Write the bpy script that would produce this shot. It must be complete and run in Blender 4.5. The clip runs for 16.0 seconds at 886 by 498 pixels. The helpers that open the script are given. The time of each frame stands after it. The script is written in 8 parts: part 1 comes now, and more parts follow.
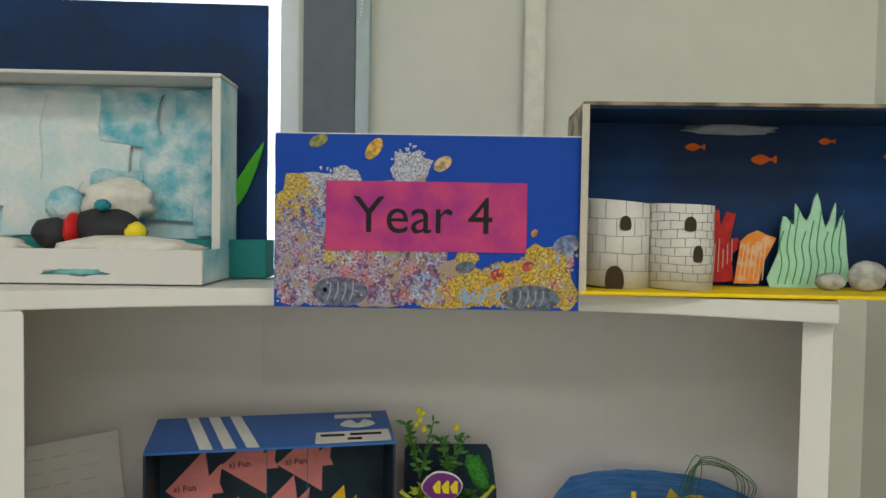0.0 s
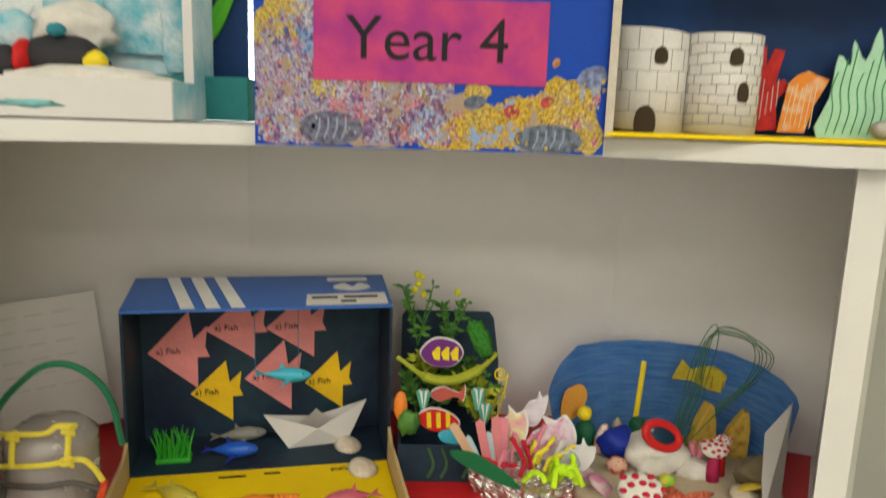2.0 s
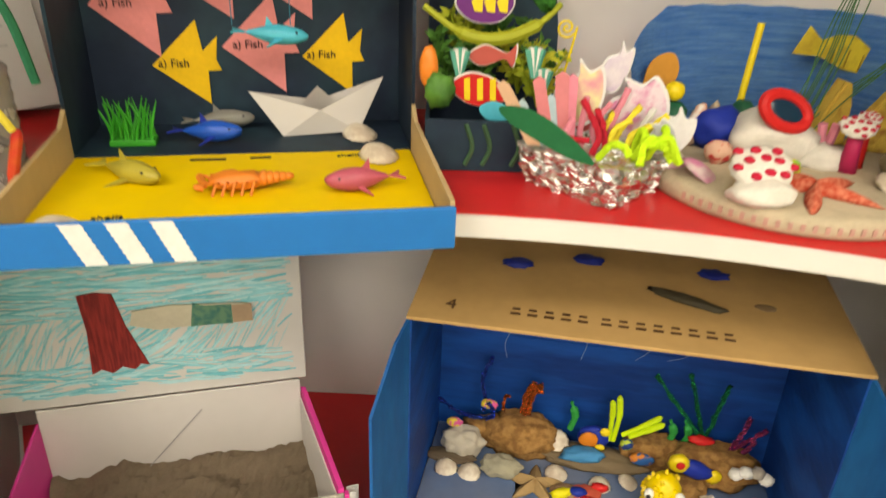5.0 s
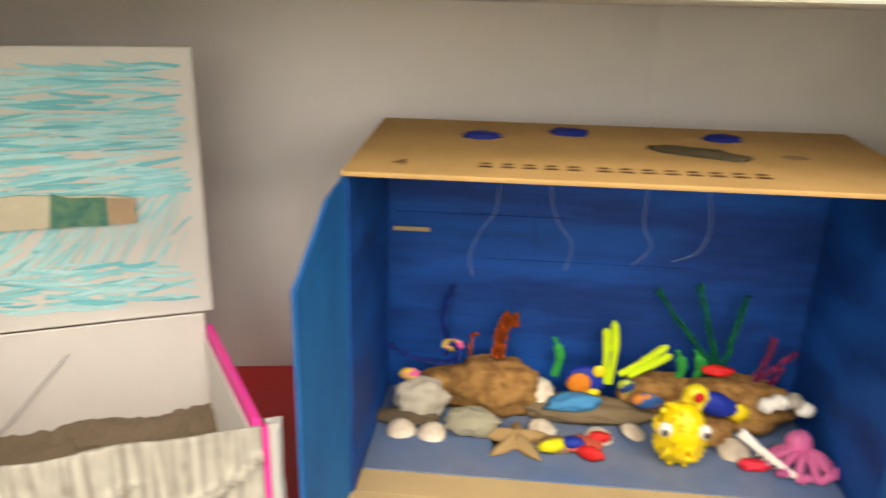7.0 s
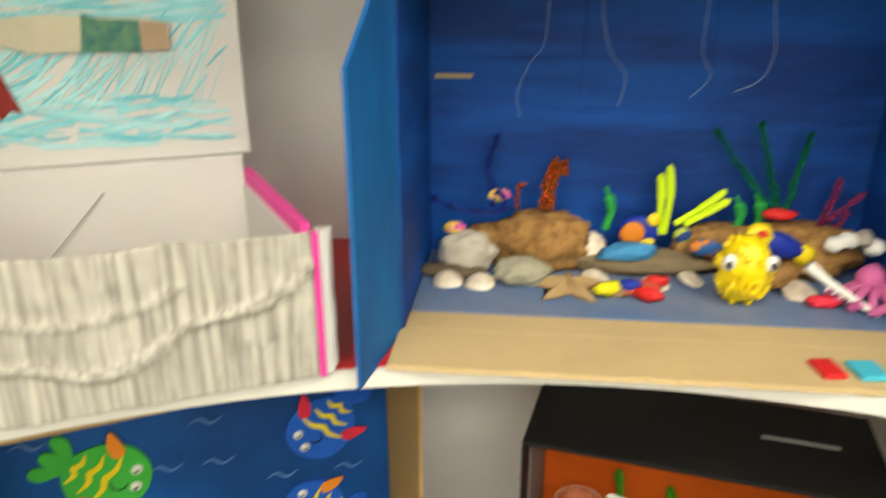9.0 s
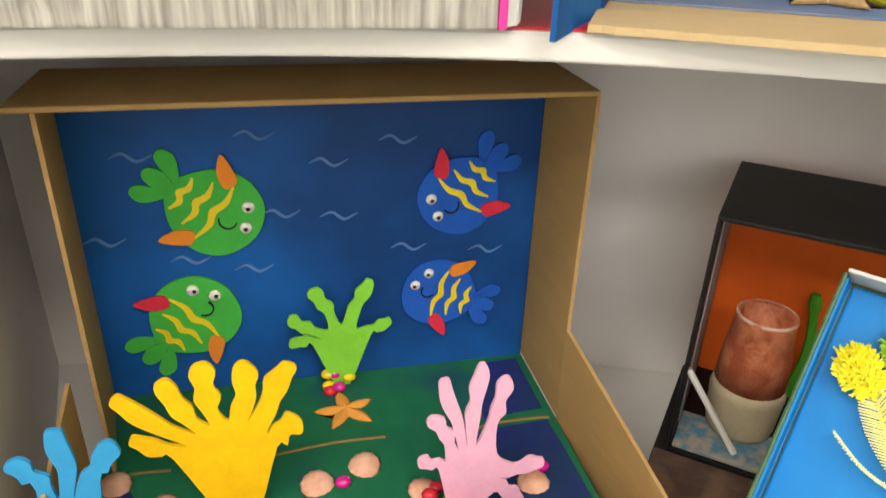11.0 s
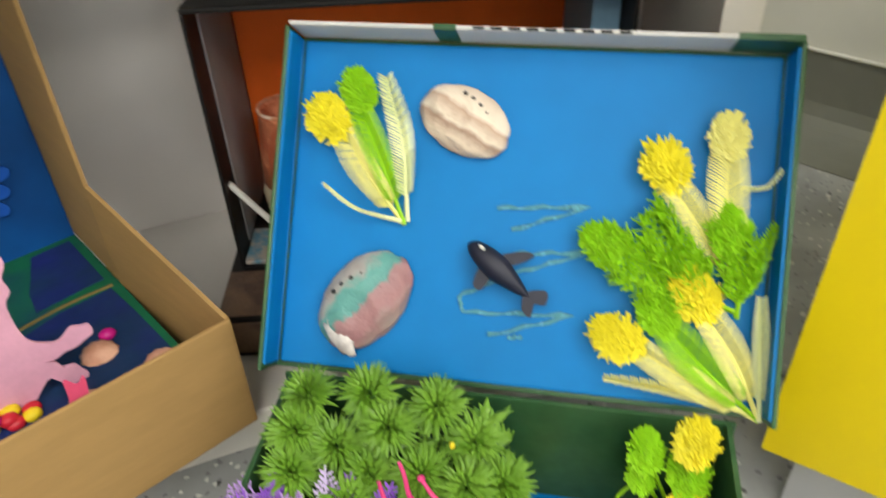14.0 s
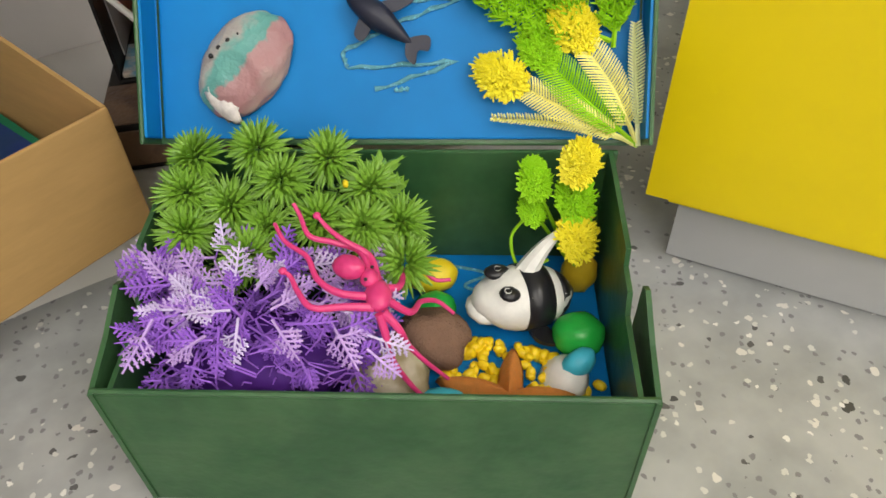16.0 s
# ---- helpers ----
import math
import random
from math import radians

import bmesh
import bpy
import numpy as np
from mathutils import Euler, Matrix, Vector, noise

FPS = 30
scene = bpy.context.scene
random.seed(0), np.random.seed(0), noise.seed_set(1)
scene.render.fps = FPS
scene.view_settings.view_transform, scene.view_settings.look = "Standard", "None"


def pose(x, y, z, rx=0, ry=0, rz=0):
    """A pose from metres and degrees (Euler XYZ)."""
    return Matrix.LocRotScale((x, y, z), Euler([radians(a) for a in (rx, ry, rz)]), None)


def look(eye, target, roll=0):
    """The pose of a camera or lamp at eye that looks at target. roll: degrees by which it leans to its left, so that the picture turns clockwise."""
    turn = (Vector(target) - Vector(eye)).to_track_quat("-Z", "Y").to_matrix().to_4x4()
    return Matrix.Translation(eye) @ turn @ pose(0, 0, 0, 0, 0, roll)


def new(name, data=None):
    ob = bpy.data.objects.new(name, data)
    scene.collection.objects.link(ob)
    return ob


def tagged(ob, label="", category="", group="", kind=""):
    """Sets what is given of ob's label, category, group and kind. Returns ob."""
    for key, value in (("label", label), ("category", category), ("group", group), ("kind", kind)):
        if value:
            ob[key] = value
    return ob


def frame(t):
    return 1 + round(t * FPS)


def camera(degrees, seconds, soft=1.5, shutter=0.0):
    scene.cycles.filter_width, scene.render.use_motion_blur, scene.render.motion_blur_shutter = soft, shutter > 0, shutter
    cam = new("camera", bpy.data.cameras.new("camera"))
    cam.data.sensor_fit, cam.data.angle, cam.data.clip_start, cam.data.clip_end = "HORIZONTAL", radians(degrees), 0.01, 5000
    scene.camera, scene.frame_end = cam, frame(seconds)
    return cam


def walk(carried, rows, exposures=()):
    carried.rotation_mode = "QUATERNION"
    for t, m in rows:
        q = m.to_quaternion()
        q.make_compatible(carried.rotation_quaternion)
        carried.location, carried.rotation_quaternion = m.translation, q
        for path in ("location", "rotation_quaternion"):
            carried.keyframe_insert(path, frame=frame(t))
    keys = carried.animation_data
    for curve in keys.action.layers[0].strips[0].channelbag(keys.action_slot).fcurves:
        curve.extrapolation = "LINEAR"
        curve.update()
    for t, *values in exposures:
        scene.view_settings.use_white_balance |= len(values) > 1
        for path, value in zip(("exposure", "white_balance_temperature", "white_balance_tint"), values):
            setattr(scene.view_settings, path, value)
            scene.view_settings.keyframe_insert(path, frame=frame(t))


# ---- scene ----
cam = camera(63.2, 16.0, shutter=0.6)
PATH = [
    (0, (0.07, 0.126, 1.319), (0.055, 2.125, 1.25), 0.9),
    (0.5, (0.07, 0.127, 1.318), (0.034, 2.125, 1.237), 0.9),
    (1, (0.066, 0.132, 1.315), (0.039, 2.128, 1.185), 1.1),
    (1.5, (0.067, 0.161, 1.295), (0.032, 2.147, 1.06), 1.5),
    (2, (0.062, 0.207, 1.265), (0.067, 2.174, 0.899), 1.9),
    (2.5, (0.045, 0.246, 1.236), (0.091, 2.186, 0.752), 2.4),
    (3, (0.032, 0.268, 1.211), (0.105, 2.18, 0.631), 2.9),
    (3.5, (0.04, 0.294, 1.191), (0.098, 2.182, 0.533), 2.7),
    (4, (0.047, 0.316, 1.173), (0.087, 2.177, 0.442), 2.6),
    (4.5, (0.052, 0.342, 1.133), (0.039, 2.157, 0.292), 2.1),
    (4.7, (0.052, 0.355, 1.109), (0.017, 2.146, 0.22), 2.1),
    (6.8, (0.029, 0.465, 0.827), (0.085, 2.355, 0.175), 1.4),
    (7, (0.047, 0.455, 0.824), (0.174, 2.349, 0.192), 1.4),
    (7.5, (0.078, 0.438, 0.81), (0.334, 2.332, 0.221), 0.7),
    (8, (0.082, 0.437, 0.778), (0.362, 2.319, 0.16), -0.2),
    (8.5, (0.066, 0.437, 0.755), (0.301, 2.318, 0.117), -0.2),
    (9, (0.022, 0.445, 0.704), (0.102, 2.32, 0.012), -0.2),
    (9.5, (-0.018, 0.465, 0.639), (-0.091, 2.308, -0.132), 0.7),
    (9.7, (-0.031, 0.475, 0.617), (-0.158, 2.299, -0.191), 1.2),
    (11.8, (-0.014, 0.519, 0.498), (-0.206, 2.269, -0.451), 2.1),
    (12, (-0.004, 0.523, 0.498), (-0.117, 2.27, -0.469), 2.1),
    (12.5, (0.024, 0.528, 0.494), (0.091, 2.245, -0.53), 0.9),
    (13, (0.06, 0.52, 0.485), (0.313, 2.177, -0.605), 0.3),
    (13.5, (0.081, 0.508, 0.473), (0.537, 2.097, -0.652), -0.9),
    (14, (0.094, 0.491, 0.459), (0.698, 1.984, -0.726), -2.3),
    (14.5, (0.092, 0.478, 0.444), (0.765, 1.865, -0.83), -2.5),
    (15, (0.09, 0.462, 0.421), (0.787, 1.778, -0.913), -2.5),
    (15.5, (0.081, 0.442, 0.4), (0.781, 1.701, -0.988), -2.6),
    (16, (0.08, 0.436, 0.396), (0.798, 1.663, -1.011), -1.9),
]
EXPOSURE = [(0.0, -1.58, 6450, 5), (0.5, -1.72, 6450, 5), (1.0, -1.72, 6400, 5), (2.0, -1.1, 7000, 8), (2.5, -0.82, 7200, 9), (3.5, -0.72, 7500, 6), (4.5, -0.62, 7800, 7), (5.5, -0.38, 7600, 14), (7.0, -0.08, 7400, 14), (8.5, -0.05, 7200, 8), (9.0, -0.1, 7200, 6), (9.5, -0.5, 7200, 9), (12.0, 0.04, 6600, 13), (13.0, -0.18, 6650, 7), (14.0, -0.5, 6500, 9), (14.5, -0.6, 6520, 10), (16.0, -0.62, 6580, 12)]
walk(cam, [(t, look(eye, target, roll)) for t, eye, target, roll in PATH], EXPOSURE)

# ---- world and lights ----
world = bpy.data.worlds.new("daylight")
scene.world = world
world.use_nodes = True
sky = world.node_tree.nodes.new("ShaderNodeTexSky")
sky.sky_type, sky.sun_disc, sky.sun_elevation, sky.sun_rotation = "NISHITA", False, radians(38), radians(20)
world.node_tree.links.new(sky.outputs[0], world.node_tree.nodes["Background"].inputs[0])
world.node_tree.nodes["Background"].inputs[1].default_value = 0.12


def lamp(name, kind, m, power, colour, size=(1, 1)):
    data = bpy.data.lights.new(name, kind)
    data.energy, data.color = power, colour
    if kind == "AREA":
        data.shape, data.size, data.size_y = "RECTANGLE", *size
    ob = new(name, data)
    ob.matrix_world = m
    return ob


sun = lamp("sun", "SUN", look((-2, 4, 4), (0, 1, 1)), 2.5, (1, 0.95, 0.86))
sun.data.angle = radians(0.5)
for px, py in ((-1.0, -0.9), (1.0, -0.9), (-1.0, -2.3), (1.0, -2.3)):
    lamp("ceiling_panel_light", "AREA", look((px, py, 2.66), (px, py, 0)), 50, (1, 0.95, 0.87), (1.2, 0.6))
# Frontal fill added behind the camera to lift the shelf interiors; no window known there.
lamp("south_fill_light", "AREA", look((0.2, -3.18, 1.55), (0.2, 0, 1.45)), 42, (1, 0.97, 0.93), (3.0, 1.3))
lamp("window_light", "AREA", look((-0.75, 1.42, 1.75), (-0.75, 0, 1.55)), 24, (0.86, 0.94, 1), (1.0, 1.1))


# ---- materials ----
def material(name, colour, rough=0.6, vary=0.12, size=30.0, bump=0.08, metal=0.0, second=None, stretch=(1, 1, 1), fine=6.0, coat=0.0, mix=(0.4, 0.6), hue=0.0):
    """A surface with broad stains, fine grain and a slight relief; second: the colour of its stains; stretch: streaks along an axis."""
    m = bpy.data.materials.new(name)
    m.use_nodes = True
    n, l = m.node_tree.nodes, m.node_tree.links
    p = n["Principled BSDF"]
    co = n.new("ShaderNodeTexCoord")
    mp = n.new("ShaderNodeMapping")
    mp.inputs["Scale"].default_value = stretch
    l.new(co.outputs["Object"], mp.inputs[0])
    a, b = n.new("ShaderNodeTexNoise"), n.new("ShaderNodeTexNoise")
    a.inputs["Scale"].default_value, b.inputs["Scale"].default_value = size, size * fine
    a.inputs["Detail"].default_value = 5.0
    for t in (a, b):
        l.new(mp.outputs[0], t.inputs[0])
    ramp = n.new("ShaderNodeValToRGB")
    c = Vector(colour)
    d = Vector(second) if second else c * (1 - vary)
    ramp.color_ramp.elements[0].position, ramp.color_ramp.elements[1].position = mix
    ramp.color_ramp.elements[0].color, ramp.color_ramp.elements[1].color = (*d, 1), (*c, 1)
    l.new(a.outputs[0], ramp.inputs[0])
    hv = n.new("ShaderNodeHueSaturation")
    mr = n.new("ShaderNodeMapRange")
    mr.inputs["To Min"].default_value, mr.inputs["To Max"].default_value = 1 - vary, 1 + vary
    l.new(b.outputs[0], mr.inputs["Value"])
    l.new(mr.outputs[0], hv.inputs["Value"])
    l.new(ramp.outputs[0], hv.inputs["Color"])
    l.new(hv.outputs[0], p.inputs["Base Color"])
    rr = n.new("ShaderNodeMapRange")
    rr.inputs["To Min"].default_value, rr.inputs["To Max"].default_value = max(rough - 0.08, 0.02), min(rough + 0.1, 1)
    l.new(a.outputs[0], rr.inputs["Value"])
    l.new(rr.outputs[0], p.inputs["Roughness"])
    p.inputs["Metallic"].default_value = metal
    p.inputs["Specular IOR Level"].default_value = 0.22 if rough > 0.42 else 0.4
    p.inputs["Coat Weight"].default_value = coat
    if bump:
        bp = n.new("ShaderNodeBump")
        bp.inputs["Strength"].default_value, bp.inputs["Distance"].default_value = bump, 0.002
        l.new(b.outputs[0], bp.inputs["Height"])
        l.new(bp.outputs[0], p.inputs["Normal"])
    return m


WHITE = material("white_melamine", (0.68, 0.66, 0.63), 0.38, 0.03, 6, 0.02)
SHELL = material("unit_back_panel", (0.81, 0.78, 0.755), 0.5, 0.03, 5, 0.03)
RED = material("red_laminate", (0.62, 0.02, 0.025), 0.36, 0.06, 8, 0.03)
WALL = material("painted_wall", (0.66, 0.66, 0.6), 0.8, 0.04, 4, 0.06)
CEIL = material("ceiling_board", (0.8, 0.8, 0.78), 0.9, 0.03, 5, 0.05)
SKIRT = material("grey_vinyl_coving", (0.2, 0.205, 0.175), 0.5, 0.06, 9, 0.03)
CARD = material("brown_cardboard", (0.42, 0.26, 0.1), 0.75, 0.07, 14, 0.08, stretch=(1, 1, 6))
BOARD = material("tan_cardboard", (0.53, 0.39, 0.205), 0.75, 0.06, 14, 0.08)
NAVY = material("navy_lining", (0.012, 0.022, 0.045), 0.55, 0.2, 12, 0.05, second=(0.016, 0.04, 0.06))
BLUEBOX = material("printed_blue_card", (0.03, 0.12, 0.42), 0.35, 0.04, 8, 0.02)
BLUELID = material("bright_blue_card", (0.0, 0.15, 0.48), 0.32, 0.05, 8, 0.02)
YPAPER = material("yellow_paper", (0.85, 0.6, 0.01), 0.6, 0.05, 9, 0.1)
BLUEPAINT = material("blue_poster_paint", (0.002, 0.07, 0.34), 0.6, 0.2, 9, 0.25, second=(0.002, 0.035, 0.2), stretch=(0.6, 1, 3))
FLAPBLUE = material("blue_painted_flap", (0.006, 0.14, 0.42), 0.6, 0.2, 16, 0.3, second=(0.004, 0.075, 0.27), stretch=(1, 1, 0.35), mix=(0.3, 0.65))
BLACK = material("black_card", (0.012, 0.011, 0.011), 0.5, 0.15, 12, 0.05)
ORANGE = material("orange_lining", (0.95, 0.16, 0.02), 0.6, 0.08, 8, 0.05)
GREENBOX = material("dark_green_paint", (0.024, 0.085, 0.03), 0.35, 0.25, 14, 0.2, second=(0.045, 0.115, 0.045))
BLUEPAPER = material("bright_blue_paper", (0.0, 0.185, 0.52), 0.5, 0.1, 5, 0.25)
VINYL = material("yellow_vinyl", (0.78, 0.6, 0.0), 0.4, 0.03, 5, 0.05)
PLINTH = material("grey_laminate", (0.42, 0.42, 0.43), 0.5, 0.04, 7, 0.03)
PAPER = material("white_paper", (0.62, 0.6, 0.58), 0.8, 0.03, 8, 0.08)
PINKCARD = material("pink_card", (0.75, 0.05, 0.32), 0.5, 0.05, 8, 0.05)


# ---- mesh helpers ----
def box(bm, lo, hi, m=None, bevel=0.0):
    """Adds a box between two corners, moved by m."""
    c, s = (Vector(lo) + Vector(hi)) / 2, Vector(hi) - Vector(lo)
    got = bmesh.ops.create_cube(bm, size=1, matrix=(m or Matrix()) @ Matrix.Translation(c) @ Matrix.Diagonal((*s, 1)))
    if bevel:
        edges = list({e for v in got["verts"] for e in v.link_edges})
        bmesh.ops.bevel(bm, geom=edges, offset=bevel, segments=2, affect="EDGES", profile=0.6)
    return bm


def boxed(lo, hi, m=None, bevel=0.0015):
    return box(bmesh.new(), lo, hi, m, bevel)


def slab(outline, z0, z1, m=None, bevel=0.0):
    """A flat piece with that outline (x, y), from z0 to z1, moved by m."""
    bm = bmesh.new()
    low = [bm.verts.new((x, y, z0)) for x, y in outline]
    high = [bm.verts.new((x, y, z1)) for x, y in outline]
    n = len(outline)
    top = bm.faces.new(high)
    bottom = bm.faces.new(low[::-1])
    for i in range(n):
        bm.faces.new((low[i], low[(i + 1) % n], high[(i + 1) % n], high[i]))
    bmesh.ops.recalc_face_normals(bm, faces=bm.faces)
    if bevel:
        bmesh.ops.bevel(bm, geom=[e for f in (top, bottom) for e in f.edges], offset=bevel, segments=2, affect="EDGES")
    bmesh.ops.triangulate(bm, faces=[f for f in bm.faces if len(f.verts) > 4])
    if m:
        bm.transform(m)
    return bm


UPRIGHT = pose(0, 0, 0, 90)  # turns a flat piece up: its y becomes z, its face looks to -y


def tube(points, r, sides=8, tip=None, bm=None, closed=False):
    """A round rod through points; r: one radius or one for each point."""
    bm = bm or bmesh.new()
    pts = [Vector(p) for p in points]
    rs = [r] * len(pts) if isinstance(r, (int, float)) else list(r)
    rings, side = [], None
    for i, p in enumerate(pts):
        ahead = (pts[min(i + 1, len(pts) - 1)] - pts[max(i - 1, 0)])
        ahead = ahead.normalized() if ahead.length > 1e-9 else Vector((0, 0, 1))
        if side is None:
            side = ahead.orthogonal().normalized()
        side = (side - ahead * side.dot(ahead)).normalized()
        up = ahead.cross(side)
        rings.append([bm.verts.new(p + rs[i] * (math.cos(a) * side + math.sin(a) * up)) for a in (2 * math.pi * k / sides for k in range(sides))])
    for one, two in zip(rings, rings[1:]):
        for k in range(sides):
            bm.faces.new((one[k], one[(k + 1) % sides], two[(k + 1) % sides], two[k]))
    bm.faces.new(rings[0][::-1])
    bm.faces.new(rings[-1])
    return bm


def smooth_line(points, steps=6):
    """More points along a smooth curve through the given ones."""
    p = [Vector(a) for a in points]
    p = [2 * p[0] - p[1], *p, 2 * p[-1] - p[-2]]
    out = []
    for i in range(1, len(p) - 2):
        for k in range(steps):
            t = k / steps
            out.append(0.5 * (2 * p[i] + (p[i + 1] - p[i - 1]) * t + (2 * p[i - 1] - 5 * p[i] + 4 * p[i + 1] - p[i + 2]) * t * t
                              + (3 * p[i] - p[i - 1] - 3 * p[i + 1] + p[i + 2]) * t ** 3))
    return out + [p[-2]]


def blob(size, rough=0.0, scale=3.0, seed=0, level=3, m=None, bm=None):
    """A lump of that half size (x, y, z) with an uneven surface."""
    out = bmesh.new()
    bmesh.ops.create_icosphere(out, subdivisions=level, radius=1)
    for v in out.verts:
        d = 1 + rough * noise.noise(v.co * scale + Vector((seed * 7.3, seed * 3.1, 0))) + 0.4 * rough * noise.noise(v.co * scale * 3 + Vector((seed, 0, 5)))
        v.co = Vector((v.co.x * size[0], v.co.y * size[1], v.co.z * size[2])) * d
    if m:
        out.transform(m)
    for f in out.faces:
        f.smooth = True
    if bm is None:
        return out
    data = bpy.data.meshes.new("joined")
    out.to_mesh(data)
    out.free()
    bm.from_mesh(data)
    bpy.data.meshes.remove(data)
    return bm


def lathe(profile, sides=24, m=None):
    """A turned form from (radius, height) pairs."""
    bm = bmesh.new()
    rings = [[bm.verts.new((r * math.cos(2 * math.pi * k / sides), r * math.sin(2 * math.pi * k / sides), z)) for k in range(sides)] for r, z in profile]
    for one, two in zip(rings, rings[1:]):
        for k in range(sides):
            f = bm.faces.new((one[k], one[(k + 1) % sides], two[(k + 1) % sides], two[k]))
            f.smooth = True
    for ring, turn in ((rings[0], -1), (rings[-1], 1)):
        if (ring[0].co - ring[1].co).length > 1e-6:
            bm.faces.new(ring[::turn])
    if m:
        bm.transform(m)
    return bm


def mesh_of(name, bm, mat):
    data = bpy.data.meshes.new(name)
    bm.to_mesh(data)
    bm.free()
    data.materials.append(mat)
    return data


def part(name, bm, mat, parent, label=""):
    ob = new(name, mesh_of(name, bm, mat))
    ob.parent = parent
    return tagged(ob, label)


def thing(name, m, label, category, group="", kind=""):
    ob = new(name)
    ob.empty_display_size = 0.02
    ob.matrix_world = m
    return tagged(ob, label, category, group, kind)


def solo(name, bm, mat, m, label, category, group="", kind=""):
    ob = new(name, mesh_of(name, bm, mat))
    ob.matrix_world = m
    return tagged(ob, label, category, group, kind)


def setting(name, bm, mat, label="", category=""):
    return tagged(new(name, mesh_of(name, bm, mat)), label, category, kind="structure")


def outline_of(points, steps=5):
    """A closed smooth outline through (x, y) points."""
    p = [Vector((*a, 0)) for a in points]
    n, out = len(p), []
    for i in range(n):
        a, b, c, d = p[i - 1], p[i], p[(i + 1) % n], p[(i + 2) % n]
        for k in range(steps):
            t = k / steps
            v = 0.5 * (2 * b + (c - a) * t + (2 * a - 5 * b + 4 * c - d) * t * t + (3 * b - a - 3 * c + d) * t ** 3)
            out.append((v.x, v.y))
    return out


# ---- room ----
def terrazzo():
    m = material("speckled_vinyl_floor", (0.38, 0.39, 0.39), 0.45, 0.06, 14, 0.02, second=(0.29, 0.3, 0.3))
    n, l = m.node_tree.nodes, m.node_tree.links
    p = n["Principled BSDF"]
    old = p.inputs["Base Color"].links[0].from_socket
    co = n["Texture Coordinate"]
    for scale, cut, dark, light in ((62, 0.16, (0.62, 0.6, 0.56, 1), 0.22), (48, 0.12, (0.07, 0.07, 0.07, 1), 0.14), (150, 0.22, (0.2, 0.2, 0.21, 1), 0.34), (85, 0.16, (0.1, 0.1, 0.1, 1), 0.14), (100, 0.14, (0.68, 0.67, 0.64, 1), 0.12), (120, 0.2, (0.55, 0.55, 0.52, 1), 0.25)):
        v = n.new("ShaderNodeTexVoronoi")
        v.inputs["Scale"].default_value = scale
        off = n.new("ShaderNodeMapping")
        off.inputs["Location"].default_value = (scale * 0.37, scale * 0.11, 0)
        off.inputs["Rotation"].default_value = (0, 0, scale)
        warp = n.new("ShaderNodeTexNoise")
        warp.inputs["Scale"].default_value = scale * 1.8
        add = n.new("ShaderNodeMixRGB")
        add.blend_type, add.inputs[0].default_value = "ADD", 0.6 / scale
        l.new(co.outputs["Object"], off.inputs[0])
        l.new(off.outputs[0], warp.inputs[0])
        l.new(off.outputs[0], add.inputs[1])
        l.new(warp.outputs["Color"], add.inputs[2])
        l.new(add.outputs[0], v.inputs[0])
        sep = n.new("ShaderNodeSeparateColor")
        l.new(v.outputs["Color"], sep.inputs[0])
        near = n.new("ShaderNodeMath")
        near.operation, near.inputs[1].default_value = "LESS_THAN", cut + 0.06
        l.new(v.outputs["Distance"], near.inputs[0])
        some = n.new("ShaderNodeMath")
        some.operation, some.inputs[1].default_value = "LESS_THAN", light
        l.new(sep.outputs[0], some.inputs[0])
        both = n.new("ShaderNodeMath")
        both.operation = "MULTIPLY"
        l.new(near.outputs[0], both.inputs[0])
        l.new(some.outputs[0], both.inputs[1])
        mixed = n.new("ShaderNodeMixRGB")
        l.new(both.outputs[0], mixed.inputs[0])
        l.new(old, mixed.inputs[1])
        mixed.inputs[2].default_value = dark
        old = mixed.outputs[0]
    l.new(old, p.inputs["Base Color"])
    return m


WALLY = 1.36
X0, X1, Y0, H = -2.4, 2.6, -3.2, 2.7
WX0, WX1, WZ0, WZ1 = -1.35, -0.19, 1.12, 2.35
setting("floor", boxed((X0 - 0.2, Y0 - 0.2, -0.1), (X1 + 0.2, WALLY + 0.2, 0), bevel=0), terrazzo(), "grey speckled vinyl floor", "floor")
setting("ceiling", boxed((X0 - 0.2, Y0 - 0.2, H), (X1 + 0.2, WALLY + 0.2, H + 0.1), bevel=0), CEIL, "white ceiling", "ceiling")
wall = bmesh.new()
for lo, hi in (((X0, WALLY, 0), (WX0, WALLY + 0.2, H)), ((WX1, WALLY, 0), (X1, WALLY + 0.2, H)), ((WX0, WALLY, 0), (WX1, WALLY + 0.2, WZ0)), ((WX0, WALLY, WZ1), (WX1, WALLY + 0.2, H))):
    box(wall, lo, hi)
setting("wall_north", wall, WALL, "pale grey-green painted wall with a window opening", "wall")
# Unseen south wall; its opening is made up to hold the fill light.
south = bmesh.new()
for lo, hi in (((X0, Y0 - 0.2, 0), (-1.3, Y0, H)), ((1.7, Y0 - 0.2, 0), (X1, Y0, H)), ((-1.3, Y0 - 0.2, 0), (1.7, Y0, 0.9)), ((-1.3, Y0 - 0.2, 2.2), (1.7, Y0, H))):
    box(south, lo, hi)
setting("wall_south", south, WALL, "unseen pale painted wall with an opening for the fill light", "wall")
setting("wall_west", boxed((X0 - 0.2, Y0 - 0.2, 0), (X0, WALLY + 0.2, H), bevel=0), WALL, "pale painted wall", "wall")
setting("wall_east", slab([(0.788, WALLY), (2.624, Y0), (2.82, Y0), (0.99, WALLY)], 0, H), WALL, "pale painted wall running off at an angle", "wall")
